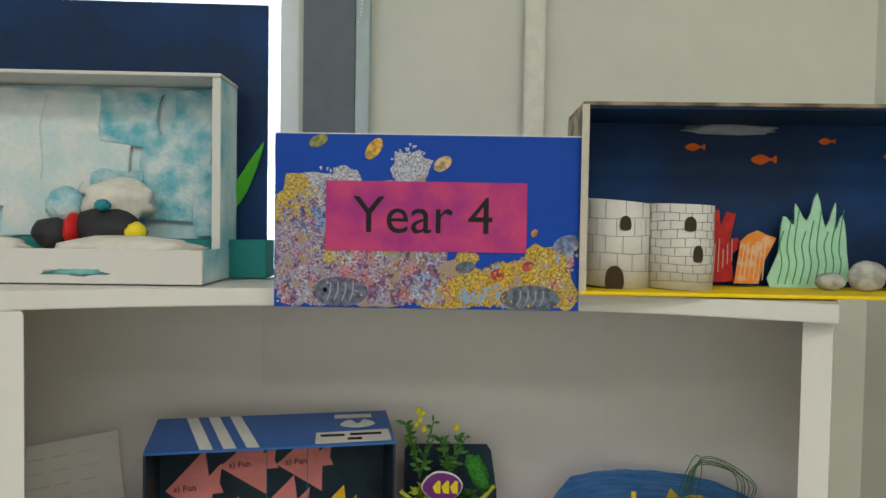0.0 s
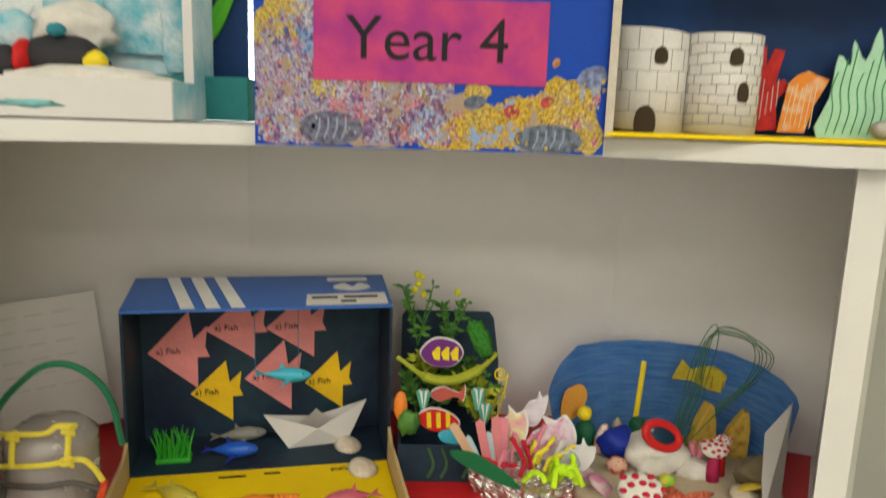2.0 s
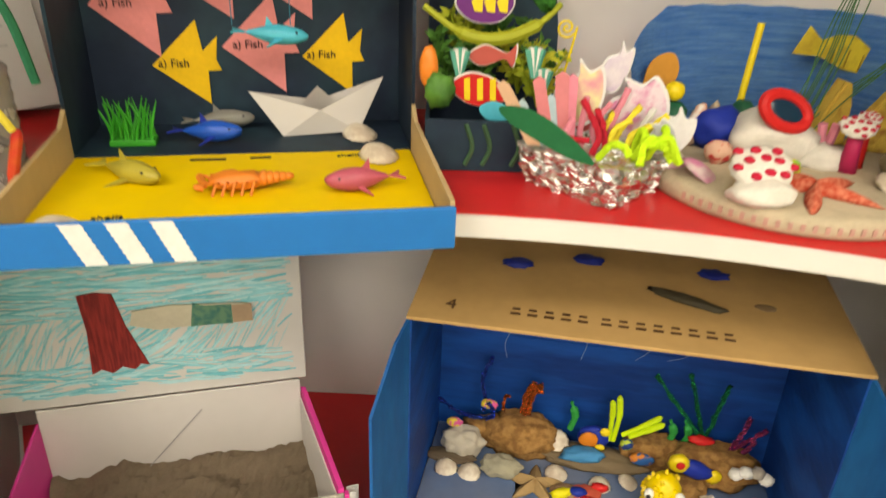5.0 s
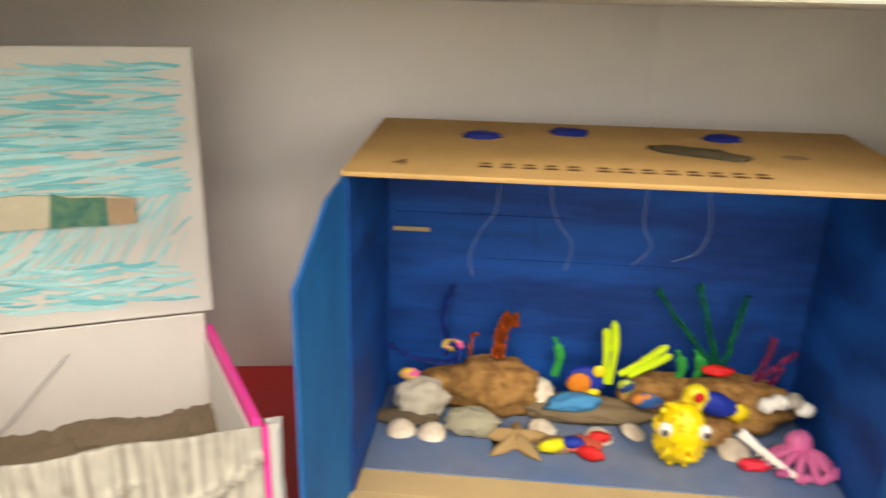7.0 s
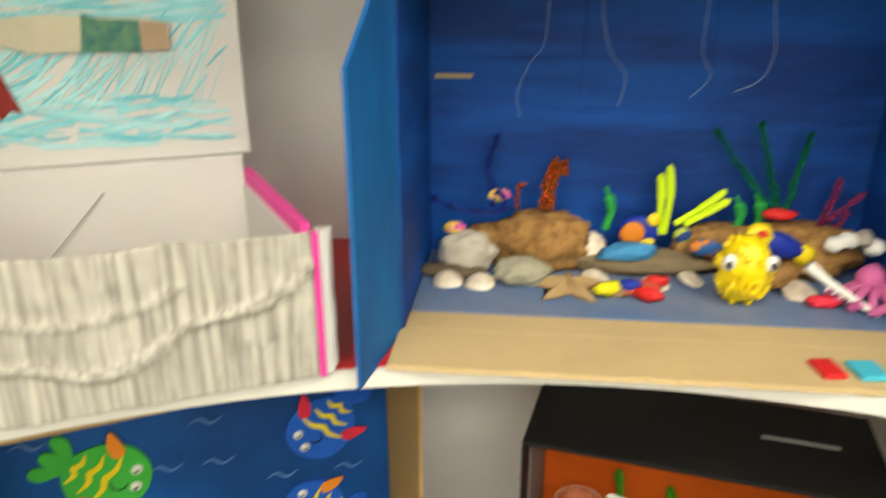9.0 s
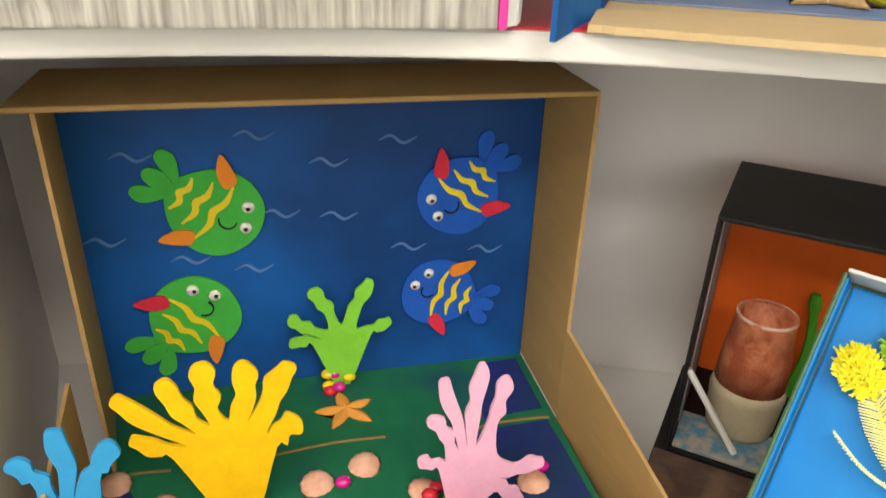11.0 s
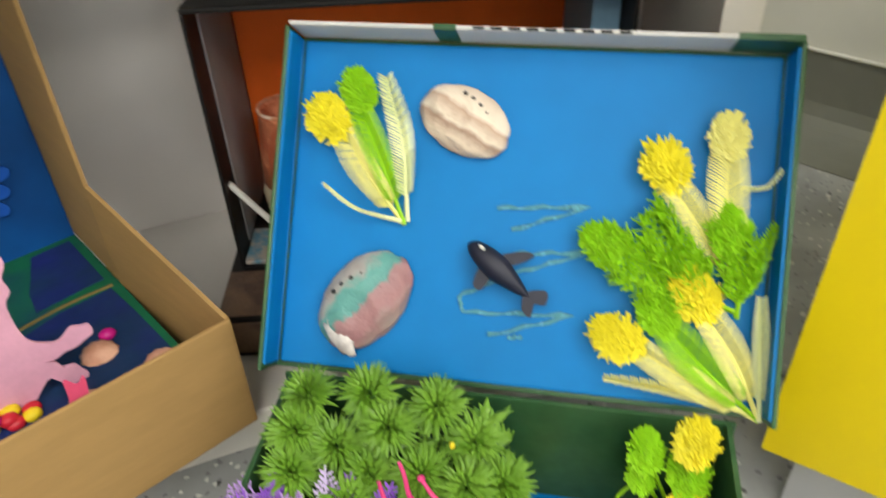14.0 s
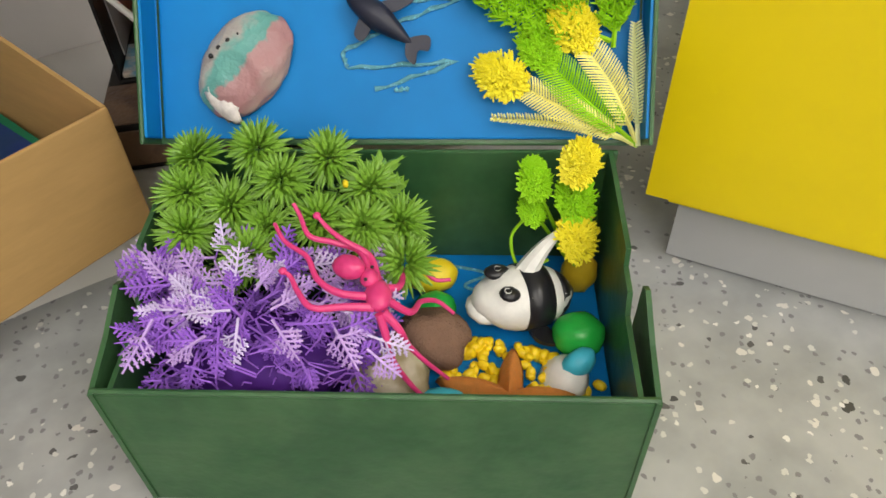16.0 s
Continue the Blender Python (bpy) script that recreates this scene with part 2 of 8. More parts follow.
setting("baseboard", boxed((X0, WALLY - 0.012, 0), (0.77, WALLY - 0.001, 0.1), bevel=0.003), SKIRT, "dark grey coved vinyl skirting", "baseboard")
cove = [(0, 0.1), (-0.004, 0.1), (-0.004, 0.035), (-0.009, 0.018), (-0.02, 0.008), (-0.04, 0.003), (-0.075, 0.0015), (-0.11, 0.0012), (-0.11, 0.0003), (0, 0.0003)]
setting("baseboard", slab(cove, 0, 4.6, pose(0.800, 1.33, 0, 0, 0, 21.93) @ pose(0, 0, 0, 90)), SKIRT, "grey-green vinyl skirting coved onto the floor", "baseboard")
setting("trim", boxed((-0.007, -4.6, 0.1002), (-0.001, 0, 0.104), pose(0.800, 1.33, 0, 0, 0, 21.93)), WALL, "thin capping strip over the skirting", "trim")

# window
FRAME = material("white_window_frame", (0.72, 0.74, 0.76), 0.35, 0.03, 9, 0.02)
GLASS = bpy.data.materials.new("window_glass")
GLASS.use_nodes = True
GLASS.node_tree.nodes["Principled BSDF"].inputs["Transmission Weight"].default_value = 1.0
GLASS.node_tree.nodes["Principled BSDF"].inputs["Roughness"].default_value = 0.02
SKYGLOW = bpy.data.materials.new("overcast_sky")
SKYGLOW.use_nodes = True
SKYGLOW.node_tree.nodes["Principled BSDF"].inputs["Base Color"].default_value = (0.8, 0.9, 1, 1)
SKYGLOW.node_tree.nodes["Principled BSDF"].inputs["Emission Color"].default_value = (0.85, 0.94, 1, 1)
SKYGLOW.node_tree.nodes["Principled BSDF"].inputs["Emission Strength"].default_value = 4.5
window = thing("window_1", pose(0, 0, 0), "bright white-framed window in the wall", "window", kind="structure")
frame_bm = bmesh.new()
for lo, hi in (((WX0, 1.44, WZ0), (WX0 + 0.05, 1.5, WZ1)), ((WX1 - 0.05, 1.44, WZ0), (WX1, 1.5, WZ1)), ((WX0 + 0.05, 1.44, WZ0), (WX1 - 0.05, 1.5, WZ0 + 0.05)), ((WX0 + 0.05, 1.44, WZ1 - 0.05), (WX1 - 0.05, 1.5, WZ1)), ((-0.8, 1.44, WZ0 + 0.05), (-0.75, 1.5, WZ1 - 0.05))):
    box(frame_bm, lo, hi, bevel=0.003)
part("window_frame", frame_bm, FRAME, window)
for a, b in ((WX0 + 0.05, -0.8), (-0.75, WX1 - 0.05)):
    pane = part("pane", boxed((a, 1.466, WZ0 + 0.05), (b, 1.472, WZ1 - 0.05), bevel=0), GLASS, window)
    pane.visible_shadow = False
part("window_sill", boxed((WX0, 1.345, WZ0 - 0.03), (WX1, 1.44, WZ0 + 0.002), bevel=0.004), FRAME, window)
setting("backdrop", boxed((-4, 2.6, -0.5), (2.5, 2.62, 4), bevel=0), SKYGLOW, "bright overcast sky outside", "sky")

# ---- curved shelving unit ----
CX, HALF, SAG, APEX = 0.045, 0.368, 0.09, 0.882
LEVELS = (0.05, 0.45, 0.85, 1.25)
BACK = ((0.552, 1.07), (0.30, 1.172), (-0.20, 1.172), (-0.49, 1.075))


def front_line(grow=0.0, n=28, apex=APEX, sag=SAG):
    return [(CX + (HALF + grow) * u, apex - sag * u * u) for u in (-1 + 2 * k / (n - 1) for k in range(n))]


unit = thing("curved_bookcase", pose(0, 0, 0), "white concave curved bookcase with red laminate shelves", "bookcase")
for i, z in enumerate(LEVELS):
    bow = {1: (0.893, 0.092), 2: (0.874, 0.068)}.get(i, (APEX, SAG))
    edge = front_line(0.019 if i == 3 else 0.0, 28, *bow)
    if i == 3:
        edge = [(-0.37, 0.772)] + edge[1:]
    back = list(BACK)
    if i == 3:
        back = [(0.575, 1.075), (0.30, 1.19), (-0.20, 1.19), (-0.51, 1.08)]
    part("top" if i == 3 else "shelf", slab(edge + back, z - (0.015 if i == 1 else 0.018), z, bevel=0.0012), WHITE, unit)
    if i in (1, 2):
        inner = [(x, y + 0.004) for x, y in front_line(-0.006, 28, *bow)] + [(x * 0.985, y - 0.004) for x, y in back]
        part("red_laminate", slab(inner, z + 0.0002, z + 0.0012), RED, unit, "glossy red laminate surface")
for a, b, s in (((CX + HALF, APEX - SAG), (0.552, 1.07), 1), ((CX - HALF, APEX - SAG), (-0.49, 1.075), -1)):
    post = [(a[0] - 0.0 * s, a[1] + (0.028 if s > 0 else -0.004)), (a[0] + 0.026 * s, a[1] + (0.022 if s > 0 else -0.010)), (b[0] + 0.026 * s, b[1]), b]
    part("side_panel", slab(post, 0.0, 1.2318, bevel=0.0015), WHITE, unit)
for p, q in zip(BACK, BACK[1:]):
    d = (Vector((*q, 0)) - Vector((*p, 0))).normalized()
    nrm = Vector((d.y, -d.x, 0))
    out = [p, q, (q[0] + nrm.x * 0.012, q[1] + nrm.y * 0.012), (p[0] + nrm.x * 0.012, p[1] + nrm.y * 0.012)]
    part("back_panel", slab(out, 0.0, 1.2316), SHELL, unit)
part("plinth", slab([(x, y + 0.012) for x, y in front_line(-0.002)] + [(x * 0.99, y - 0.002) for x, y in BACK], 0.0, 0.0318), WHITE, unit)


# ---- cardboard boxes ----
def tray(parent, w, d, h, t, mats, floor_name="floor_panel", front=True, heights=None):
    """Open box in x 0..w, y 0..d: walls of their own; mats: (outside walls, floor)."""
    hf, hb, hl, hr = heights or (h, h, h, h)
    part(floor_name, boxed((t, t, 0), (w - t, d - t, t), bevel=0), mats[1], parent)
    if front:
        part("front_wall", boxed((0, 0, 0), (w, t, hf), bevel=0.0006), mats[0], parent)
    part("back_wall", boxed((0, d - t, 0), (w, d, hb), bevel=0.0006), mats[0], parent)
    part("side_wall", boxed((0, t, 0), (t, d - t, hl), bevel=0.0006), mats[0], parent)
    part("side_wall", boxed((w - t, t, 0), (w, d - t, hr), bevel=0.0006), mats[0], parent)
T = 0.003
# blue shoebox diorama on the upper red shelf
shoebox = thing("shoebox_diorama", pose(-0.282, 0.953, 0.8515, 0, 0, 12.4), "blue striped shoebox sea scene with dark lining and yellow floor", "diorama")
W, D, HH = 0.297, 0.098, 0.194
part("back_wall", boxed((0, D - T, 0), (W, D, HH + 0.012)), NAVY, shoebox)
for x in (0, W - T):
    part("side_wall", slab([(0, 0), (D - T, 0), (D - T, HH + 0.01), (0, HH - 0.002)], x, x + T, Matrix(((0, 0, 1, 0), (1, 0, 0, 0), (0, 1, 0, 0), (0, 0, 0, 1)))), NAVY, shoebox)
part("floor_panel", boxed((T, 0, 0), (W - T, D - T, T)), NAVY, shoebox)
part("top", slab([(0, 0), (D, 0.014), (D, 0.017), (0, 0.003)], 0, W, Matrix(((0, 0, 1, 0), (1, 0, 0, 0), (0, 1, 0, HH - 0.002), (0, 0, 0, 1)))), BLUEBOX, shoebox, "blue printed card top")
DROOP = pose(0, 0, 0, 0.25)
lid = part("lid_floor", boxed((0.004, -0.193, 0), (W - 0.004, -0.002, T), DROOP), YPAPER, shoebox, "yellow paper lid floor")
part("lid_wall", boxed((0, -0.197, -0.004), (W, -0.1935, 0.027), DROOP), BLUELID, shoebox, "bright blue lid front")
for x in (0, W - 0.0035):
    part("lid_wall", slab([(-0.19, 0), (-0.002, 0), (-0.002, 0.045), (-0.02, 0.034), (-0.19, 0.029)], x, x + 0.0035, DROOP @ Matrix(((0, 0, 1, 0), (1, 0, 0, 0), (0, 1, 0, 0), (0, 0, 0, 1)))), BOARD, shoebox, "bare cardboard lid side")

# dark box with plants
darkbox = thing("dark_box_diorama", pose(0.02, 0.968, 0.8515, 0, 0, 2), "small navy box with upright lid, plants and paper fish", "diorama")
tray(darkbox, 0.12, 0.125, 0.045, T, (NAVY, NAVY))
part("upright_lid", slab([(0, 0.0), (0.128, 0.0), (0.126, 0.1), (0.118, 0.155), (0.112, 0.163), (0.004, 0.163), (-0.001, 0.155)], 0, 0.004, pose(0, 0.13, 0.002, 86)), NAVY, darkbox)

# plaster disc with blue card
disc = thing("plaster_disc_diorama", pose(0.333, 0.973, 0.8515), "round sand-coloured plaster base with a curved blue crayon backdrop", "diorama")
SAND = material("sandy_plaster", (0.5, 0.42, 0.3), 0.85, 0.12, 40, 0.4)
part("base", lathe([(0.0, 0), (0.118, 0), (0.12, 0.004), (0.119, 0.014), (0.114, 0.0165), (0, 0.0165)], 64), SAND, disc)

# painted box
farah = thing("cardboard_box_diorama", pose(0.010, 0.945, 0.4515, 0, 0, -8.7), "large cardboard box painted blue inside as a seabed scene", "diorama")
W, D, HH = 0.402, 0.176, 0.262
part("back_wall", boxed((0, D - T, 0), (W, D, HH + 0.0108)), BLUEPAINT, farah)
part("side_wall", boxed((0, 0, 0), (T, D - T, HH)), BLUEPAINT, farah)
part("side_wall", boxed((W - T, 0, 0), (W, D - T, HH)), BLUEPAINT, farah)
part("top", boxed((-0.002, -0.002, 0), (W + 0.002, D + 0.002, 0.004), pose(0, 0, HH, 3.7)), material("orange_brown_cardboard", (0.5, 0.32, 0.13), 0.75, 0.08, 12, 0.08), farah)
part("floor_panel", boxed((T, 0, 0), (W - T, D - T, 0.004)), BOARD, farah)
ragged = [(u * (W + 0.02), -0.058 + 0.0022 * noise.noise(Vector((u * 40, 0, 0))) + 0.0016 * noise.noise(Vector((u * 130, 3, 0)))) for u in (k / 60 for k in range(61))]
part("front_flap", slab([(0, -0.0002)] + ragged + [(W, -0.0002)], 0, 0.004), BOARD, farah, "cardboard flap with a torn edge")
part("seabed_panel", boxed((0.004, 0.03, 0.0042), (W - 0.004, D - T - 0.001, 0.0056), bevel=0.0004), material("dusty_blue_paint", (0.1, 0.17, 0.33), 0.7, 0.15, 9, 0.1, second=(0.16, 0.2, 0.3)), farah)
UPX = Matrix(((0, 0, 1, 0), (1, 0, 0, 0), (0, 1, 0, 0), (0, 0, 0, 1)))
for x, turn, name in ((0, 10, "side_flap"), (W, -11, "side_flap")):
    part(name, slab([(-0.082 if x < 0.1 else -0.09, -0.002), (0, 0.0), (0, HH), (-0.03, HH - 0.01), (-0.082 if x < 0.1 else -0.09, HH - 0.055)], -0.0015, 0.0015, pose(x, 0, 0, 0, 0, -turn) @ UPX), FLAPBLUE, farah)

# striped paper box with its lid up
pinkbox = thing("pink_box_diorama", pose(-0.331, 0.795, 0.4515, 0, 0, 16.6), "pink shoebox covered in grey wood-grain paper, lid standing up", "diorama")
GRAIN = material("grey_woodgrain_paper", (0.45, 0.43, 0.39), 0.75, 0.16, 26, 0.2, second=(0.23, 0.215, 0.19), stretch=(8, 8, 0.4), fine=3, mix=(0.35, 0.62))
W, D, HH = 0.30, 0.168, 0.106
part("front_wall", boxed((0, 0, 0), (W, T, HH)), GRAIN, pinkbox, "grey wood-grain paper front")
part("side_wall", slab([(W - 0.005, T), (W, T), (W - 0.022, D), (W - 0.027, D)], 0, HH + 0.004), PINKCARD, pinkbox, "pink card side")
part("side_wall", boxed((0, T, 0), (T, D, HH)), PINKCARD, pinkbox)
part("side_lining", slab([(W - 0.0068, T + 0.001), (W - 0.0053, T + 0.001), (W - 0.0274, D - T - 0.001), (W - 0.0289, D - T - 0.001)], 0.004, HH - 0.008), PAPER, pinkbox, "white paper lining")
part("back_wall", boxed((T, D - T, 0), (W - 0.0275, D, HH + 0.016)), PAPER, pinkbox)
part("floor_panel", boxed((T, T, 0), (W - T, D - T, T)), PAPER, pinkbox)
part("upright_lid", boxed((-0.03, D + 0.001, HH + 0.016), (W - 0.02, D + 0.005, HH + 0.235)), PAPER, pinkbox)

# cardboard box with foam corals
foam = thing("cardboard_lid_diorama", pose(0.097, 0.87, 0.052, 0, 0, 20) @ pose(-0.40, 0, 0), "brown cardboard box with foam fish and corals, painted blue", "diorama")
W, D, D2 = 0.40, 0.163, 0.10
SEA = material("gradient_sea_paint", (0.006, 0.09, 0.34), 0.5, 0.15, 6, 0.06, second=(0.006, 0.05, 0.2))
GREENSEA = material("green_seabed_paint", (0.01, 0.13, 0.06), 0.5, 0.15, 9, 0.1, second=(0.012, 0.07, 0.09), mix=(0.3, 0.45))
NAVYSEA = material("purple_navy_seabed_paint", (0.016, 0.02, 0.17), 0.5, 0.2, 14, 0.15, second=(0.012, 0.035, 0.1), mix=(0.35, 0.6))
part("front_wall", boxed((0, 0, 0), (W, T, 0.098)), CARD, foam)
for x in (0, W - T):
    wallbm = boxed((x, T, 0), (x + T, D - 0.0005, 0.098), bevel=0)
    for v in wallbm.verts:
        if v.co.y > 0.1:
            v.co.z = 0.138 if v.co.z > 0.05 else v.co.z
            v.co.x -= 0.016 if x else 0
    part("side_wall", wallbm, CARD, foam)
    lean = Matrix.Shear("XY", 4, (0, 0)) if x else Matrix(((1, -0.17, 0, 0.17 * (D + D2)), (0, 1, 0, 0), (0, 0, 1, 0), (0, 0, 0, 1)))
    part("upright_side", slab([(D, 0.05), (D + D2, 0.05), (D + D2, 0.334), (D, 0.334)], x - (0.016 if x else 0), x + T - (0.016 if x else 0), lean @ UPX), CARD, foam)
part("floor_panel", boxed((T, T, 0.044), (W - T - 0.016, D + D2 - T, 0.048)), GREENSEA, foam)
for out in ([(0.232, 0.005), (0.3, 0.005), (0.376, 0.005), (0.374, 0.12), (0.372, 0.16), (0.33, 0.158), (0.302, 0.15), (0.298, 0.13), (0.272, 0.1), (0.262, 0.082), (0.236, 0.07), (0.226, 0.04)], [(0.318, 0.172), (0.373, 0.176), (0.373, 0.252), (0.34, 0.25), (0.33, 0.22), (0.322, 0.2)], [(0.006, 0.005), (0.084, 0.005), (0.09, 0.03), (0.078, 0.06), (0.05, 0.1), (0.03, 0.148), (0.006, 0.15)]):
    part("floor_paint", slab(out, 0.0481, 0.0487), NAVYSEA, foam, "navy painted patch of seabed")
part("base_panel", boxed((T, T, 0), (W - T, D + D2 - T, 0.004)), CARD, foam)
part("back_wall", boxed((T, D + D2 - T, 0.0), (W - T - 0.016, D + D2, 0.334)), SEA, foam)
part("top", boxed((0, D, 0.334), (W - 0.016, D + D2, 0.338)), CARD, foam)

# black shoebox with orange lining
blackbox = thing("black_box_diorama", pose(0.117, 0.998, 0.052, 0, 0, -20), "black shoebox on its side with an orange lining", "diorama")
W, D, HH = 0.31, 0.135, 0.255
part("lower_tray", boxed((-0.01, -0.06, 0), (W, D, 0.04)), BLACK, blackbox)
part("floor_panel", boxed((0, 0, 0.0405), (W, D, 0.044)), BLACK, blackbox)
part("side_wall", boxed((0, 0, 0.044), (T, D, HH)), BLACK, blackbox)
part("side_wall", boxed((W - T, 0, 0.044), (W, D, HH)), BLACK, blackbox)
part("back_wall", boxed((T, D - T, 0.044), (W - T, D, HH)), ORANGE, blackbox)
part("top", boxed((0, 0, HH), (W, D, HH + 0.004)), BLACK, blackbox)

# green shoebox on the floor
greenbox = thing("green_shoebox_diorama", pose(0.033, 0.696, 0.0355, 0, 0, -33.7) @ Matrix.Diagonal((0.915, 0.915, 0.915, 1)), "dark green painted shoebox with a blue-lined lid, sea toys and plants", "diorama")
W, D = 0.296, 0.165
part("front_wall", boxed((0, 0, -0.0385), (W, T, 0.078)), GREENBOX, greenbox)
part("back_wall", boxed((0.004, D - T, -0.0385), (W - 0.004, D, 0.115)), GREENBOX, greenbox)
for x in (0.0075, W - T - 0.0075):
    part("side_wall", slab([(T, -0.0385), (D - T, -0.0385), (D - T, 0.115), (0.08, 0.11), (0.078, 0.098), (0.06, 0.096), (0.055, 0.082), (T, 0.078)], x, x + T, UPX), GREENBOX, greenbox)
part("floor_panel", boxed((0.011, T, 0), (W - 0.011, D - T, 0.022)), BLUEPAPER, greenbox, "blue paper floor")
for x, s in ((-0.001, -1), (W - 0.002, 1)):
    part("side_flap", slab([(-0.001, -0.036), (0.058, -0.036), (0.066, 0.03), (0.064, 0.097), (0.058, 0.1), (0.03, 0.088), (-0.001, 0.079)], 0, 0.003, Matrix(((1, 0.004 * s, 0.0, x), (0, 1, 0, 0), (0, 0, 1, 0), (0, 0, 0, 1))) @ UPX), GREENBOX, greenbox, "flared green side flap with a worn edge")
W = 0.302
LIDM = pose(0, D + 0.002, 0.116, -37)
part("lid_panel", boxed((-0.004, 0.0, 0.0), (W + 0.004, 0.003, 0.222), LIDM), GREENBOX, greenbox)
part("lid_paper", boxed((0.0, -0.002, 0.004), (W, -0.0002, 0.219), LIDM), BLUEPAPER, greenbox, "bright blue paper lining")
for x in (-0.006, W + 0.003):
    part("lid_side", boxed((x, -0.026, 0), (x + 0.003, 0.003, 0.222), LIDM), GREENBOX, greenbox)
for x in (-0.0028, W + 0.0018):
    part("lid_paper", boxed((x, -0.0245, 0.004), (x + 0.001, -0.0022, 0.219), LIDM), BLUEPAPER, greenbox)
part("lid_top", boxed((-0.004, -0.026, 0.2222), (W + 0.004, 0.003, 0.2252), LIDM), PAPER, greenbox, "white lid rim with green paint")

# yellow seat
seat = thing("soft_seat", pose(0.392, 0.690, 0, 0, 0, -57.1), "yellow vinyl block seat on a grey plinth", "seat")
part("cushion", slab([(0, 0), (1.1, 0), (1.1, 0.39), (0.27, 0.39)], 0.062, 0.46, bevel=0.008), VINYL, seat)
part("base", slab([(0.022, 0.02), (1.08, 0.02), (1.08, 0.37), (0.28, 0.37)], 0, 0.0615, bevel=0.003), PLINTH, seat)

# sign
sign = thing("paper_sign", pose(-0.103, 0.84, 1.2345), "laminated coral reef sign reading Year 4 on a pink panel", "sign")
SIGNBLUE = material("printed_deep_blue", (0.004, 0.055, 0.38), 0.6, 0.1, 9, 0.0)
part("backing", boxed((0, 0, 0), (0.303, 0.0012, 0.172), bevel=0), SIGNBLUE, sign)

# castle box
castlebox = thing("castle_box_diorama", pose(0.2, 0.835, 1.2515, 0, 0, -1.5), "cardboard box painted navy inside with a paper castle and corals", "diorama")
W, D, HH = 0.42, 0.11, 0.186
DIRTY = material("worn_dirty_cardboard", (0.3, 0.24, 0.17), 0.8, 0.2, 30, 0.3, second=(0.1, 0.07, 0.045), mix=(0.42, 0.6))
NAVYPAINT = material("navy_blue_paint", (0.007, 0.042, 0.15), 0.6, 0.2, 6, 0.08, second=(0.005, 0.022, 0.075))
part("back_wall", boxed((0, D - T, 0), (W, D, HH)), NAVYPAINT, castlebox)
for x in (0, W - 0.004):
    part("side_wall", boxed((x, 0, 0), (x + 0.004, D - T, HH)), DIRTY, castlebox)
part("top", boxed((0, 0, HH), (W, D, HH + 0.004)), DIRTY, castlebox)
part("floor_panel", boxed((0, -0.002, 0), (W, D - T, 0.004)), YPAPER, castlebox)
part("top_lining", boxed((0.0045, 0.003, HH - 0.0022), (W - 0.0045, D - T - 0.0005, HH - 0.0004), bevel=0), NAVYPAINT, castlebox, "navy painted underside of the top")

# ice box
icebox = thing("ice_box_diorama", pose(-0.185, 0.87, 1.2515, 0, 0, 2) @ pose(-0.33, 0, 0), "white box painted icy blue with a clay penguin scene", "diorama")
ICE = material("icy_blue_paint", (0.6, 0.7, 0.74), 0.7, 0.1, 16, 0.3, second=(0.16, 0.46, 0.56), mix=(0.34, 0.62), fine=9)
part("base_front", boxed((0, 0, 0), (0.33, 0.004, 0.036)), PAPER, icebox)
part("base_side", boxed((0.326, 0.0045, 0), (0.33, 0.17, 0.036)), ICE, icebox)
part("base_floor", boxed((0, 0.0045, 0.028), (0.3255, 0.17, 0.032)), PAPER, icebox)
part("back_wall", boxed((0, 0.136, 0.0325), (0.329, 0.14, 0.228)), ICE, icebox)
part("side_wall", boxed((0.32, 0.0685, 0.0325), (0.3295, 0.1355, 0.228), bevel=0.002), ICE, icebox)
part("side_edge", boxed((0.3198, 0.0672, 0.033), (0.3292, 0.0684, 0.2278), bevel=0.0004), PAPER, icebox, "white card edge with painted stains")
part("top", boxed((0, 0.066, 0.2282), (0.33, 0.141, 0.2325)), PAPER, icebox)

# navy board behind
board = thing("navy_box_diorama", pose(-0.632, 1.0, 1.2515, 0, 0, 3), "tall navy painted box with green paper seaweed", "diorama")
part("panel", boxed((0, 0.0, 0.0), (0.475, 0.006, 0.335)), NAVYPAINT, board)

# ---- small pieces ----
SHOE, DARK, DISC, FAR, FOAM, BLK, GRN = (o.matrix_world.copy() for o in (shoebox, darkbox, disc, farah, foam, blackbox, greenbox))
FAR = FAR @ pose(0, 0.023, -0.0062)
GLID = GRN @ LIDM
CAS, ICB, SGN = castlebox.matrix_world.copy(), icebox.matrix_world.copy(), sign.matrix_world.copy()
paints = {}


def paint(name, colour, rough=0.5, **kw):
    if name not in paints:
        paints[name] = material(name, colour, rough, **{"vary": 0.08, "size": 40, "bump": 0.1, **kw})
    return paints[name]


PINK = paint("salmon_pink_paper", (0.72, 0.25, 0.25), 0.7)
YELP = paint("golden_paper", (0.8, 0.5, 0.02), 0.7)
INK = paint("black_ink", (0.012, 0.012, 0.014), 0.6)
WCLAY = paint("white_clay", (0.68, 0.65, 0.59), 0.75, size=60, bump=0.3)
SHELLW = paint("cream_shell", (0.72, 0.66, 0.55), 0.45, size=70, second=(0.55, 0.46, 0.36))
STONE = paint("grey_stone", (0.42, 0.38, 0.33), 0.8, size=80, bump=0.5, second=(0.3, 0.27, 0.24))
LIME = paint("lime_plastic", (0.45, 0.75, 0.02), 0.4)
GREENP = paint("green_plastic", (0.09, 0.3, 0.03), 0.4, second=(0.14, 0.4, 0.05))
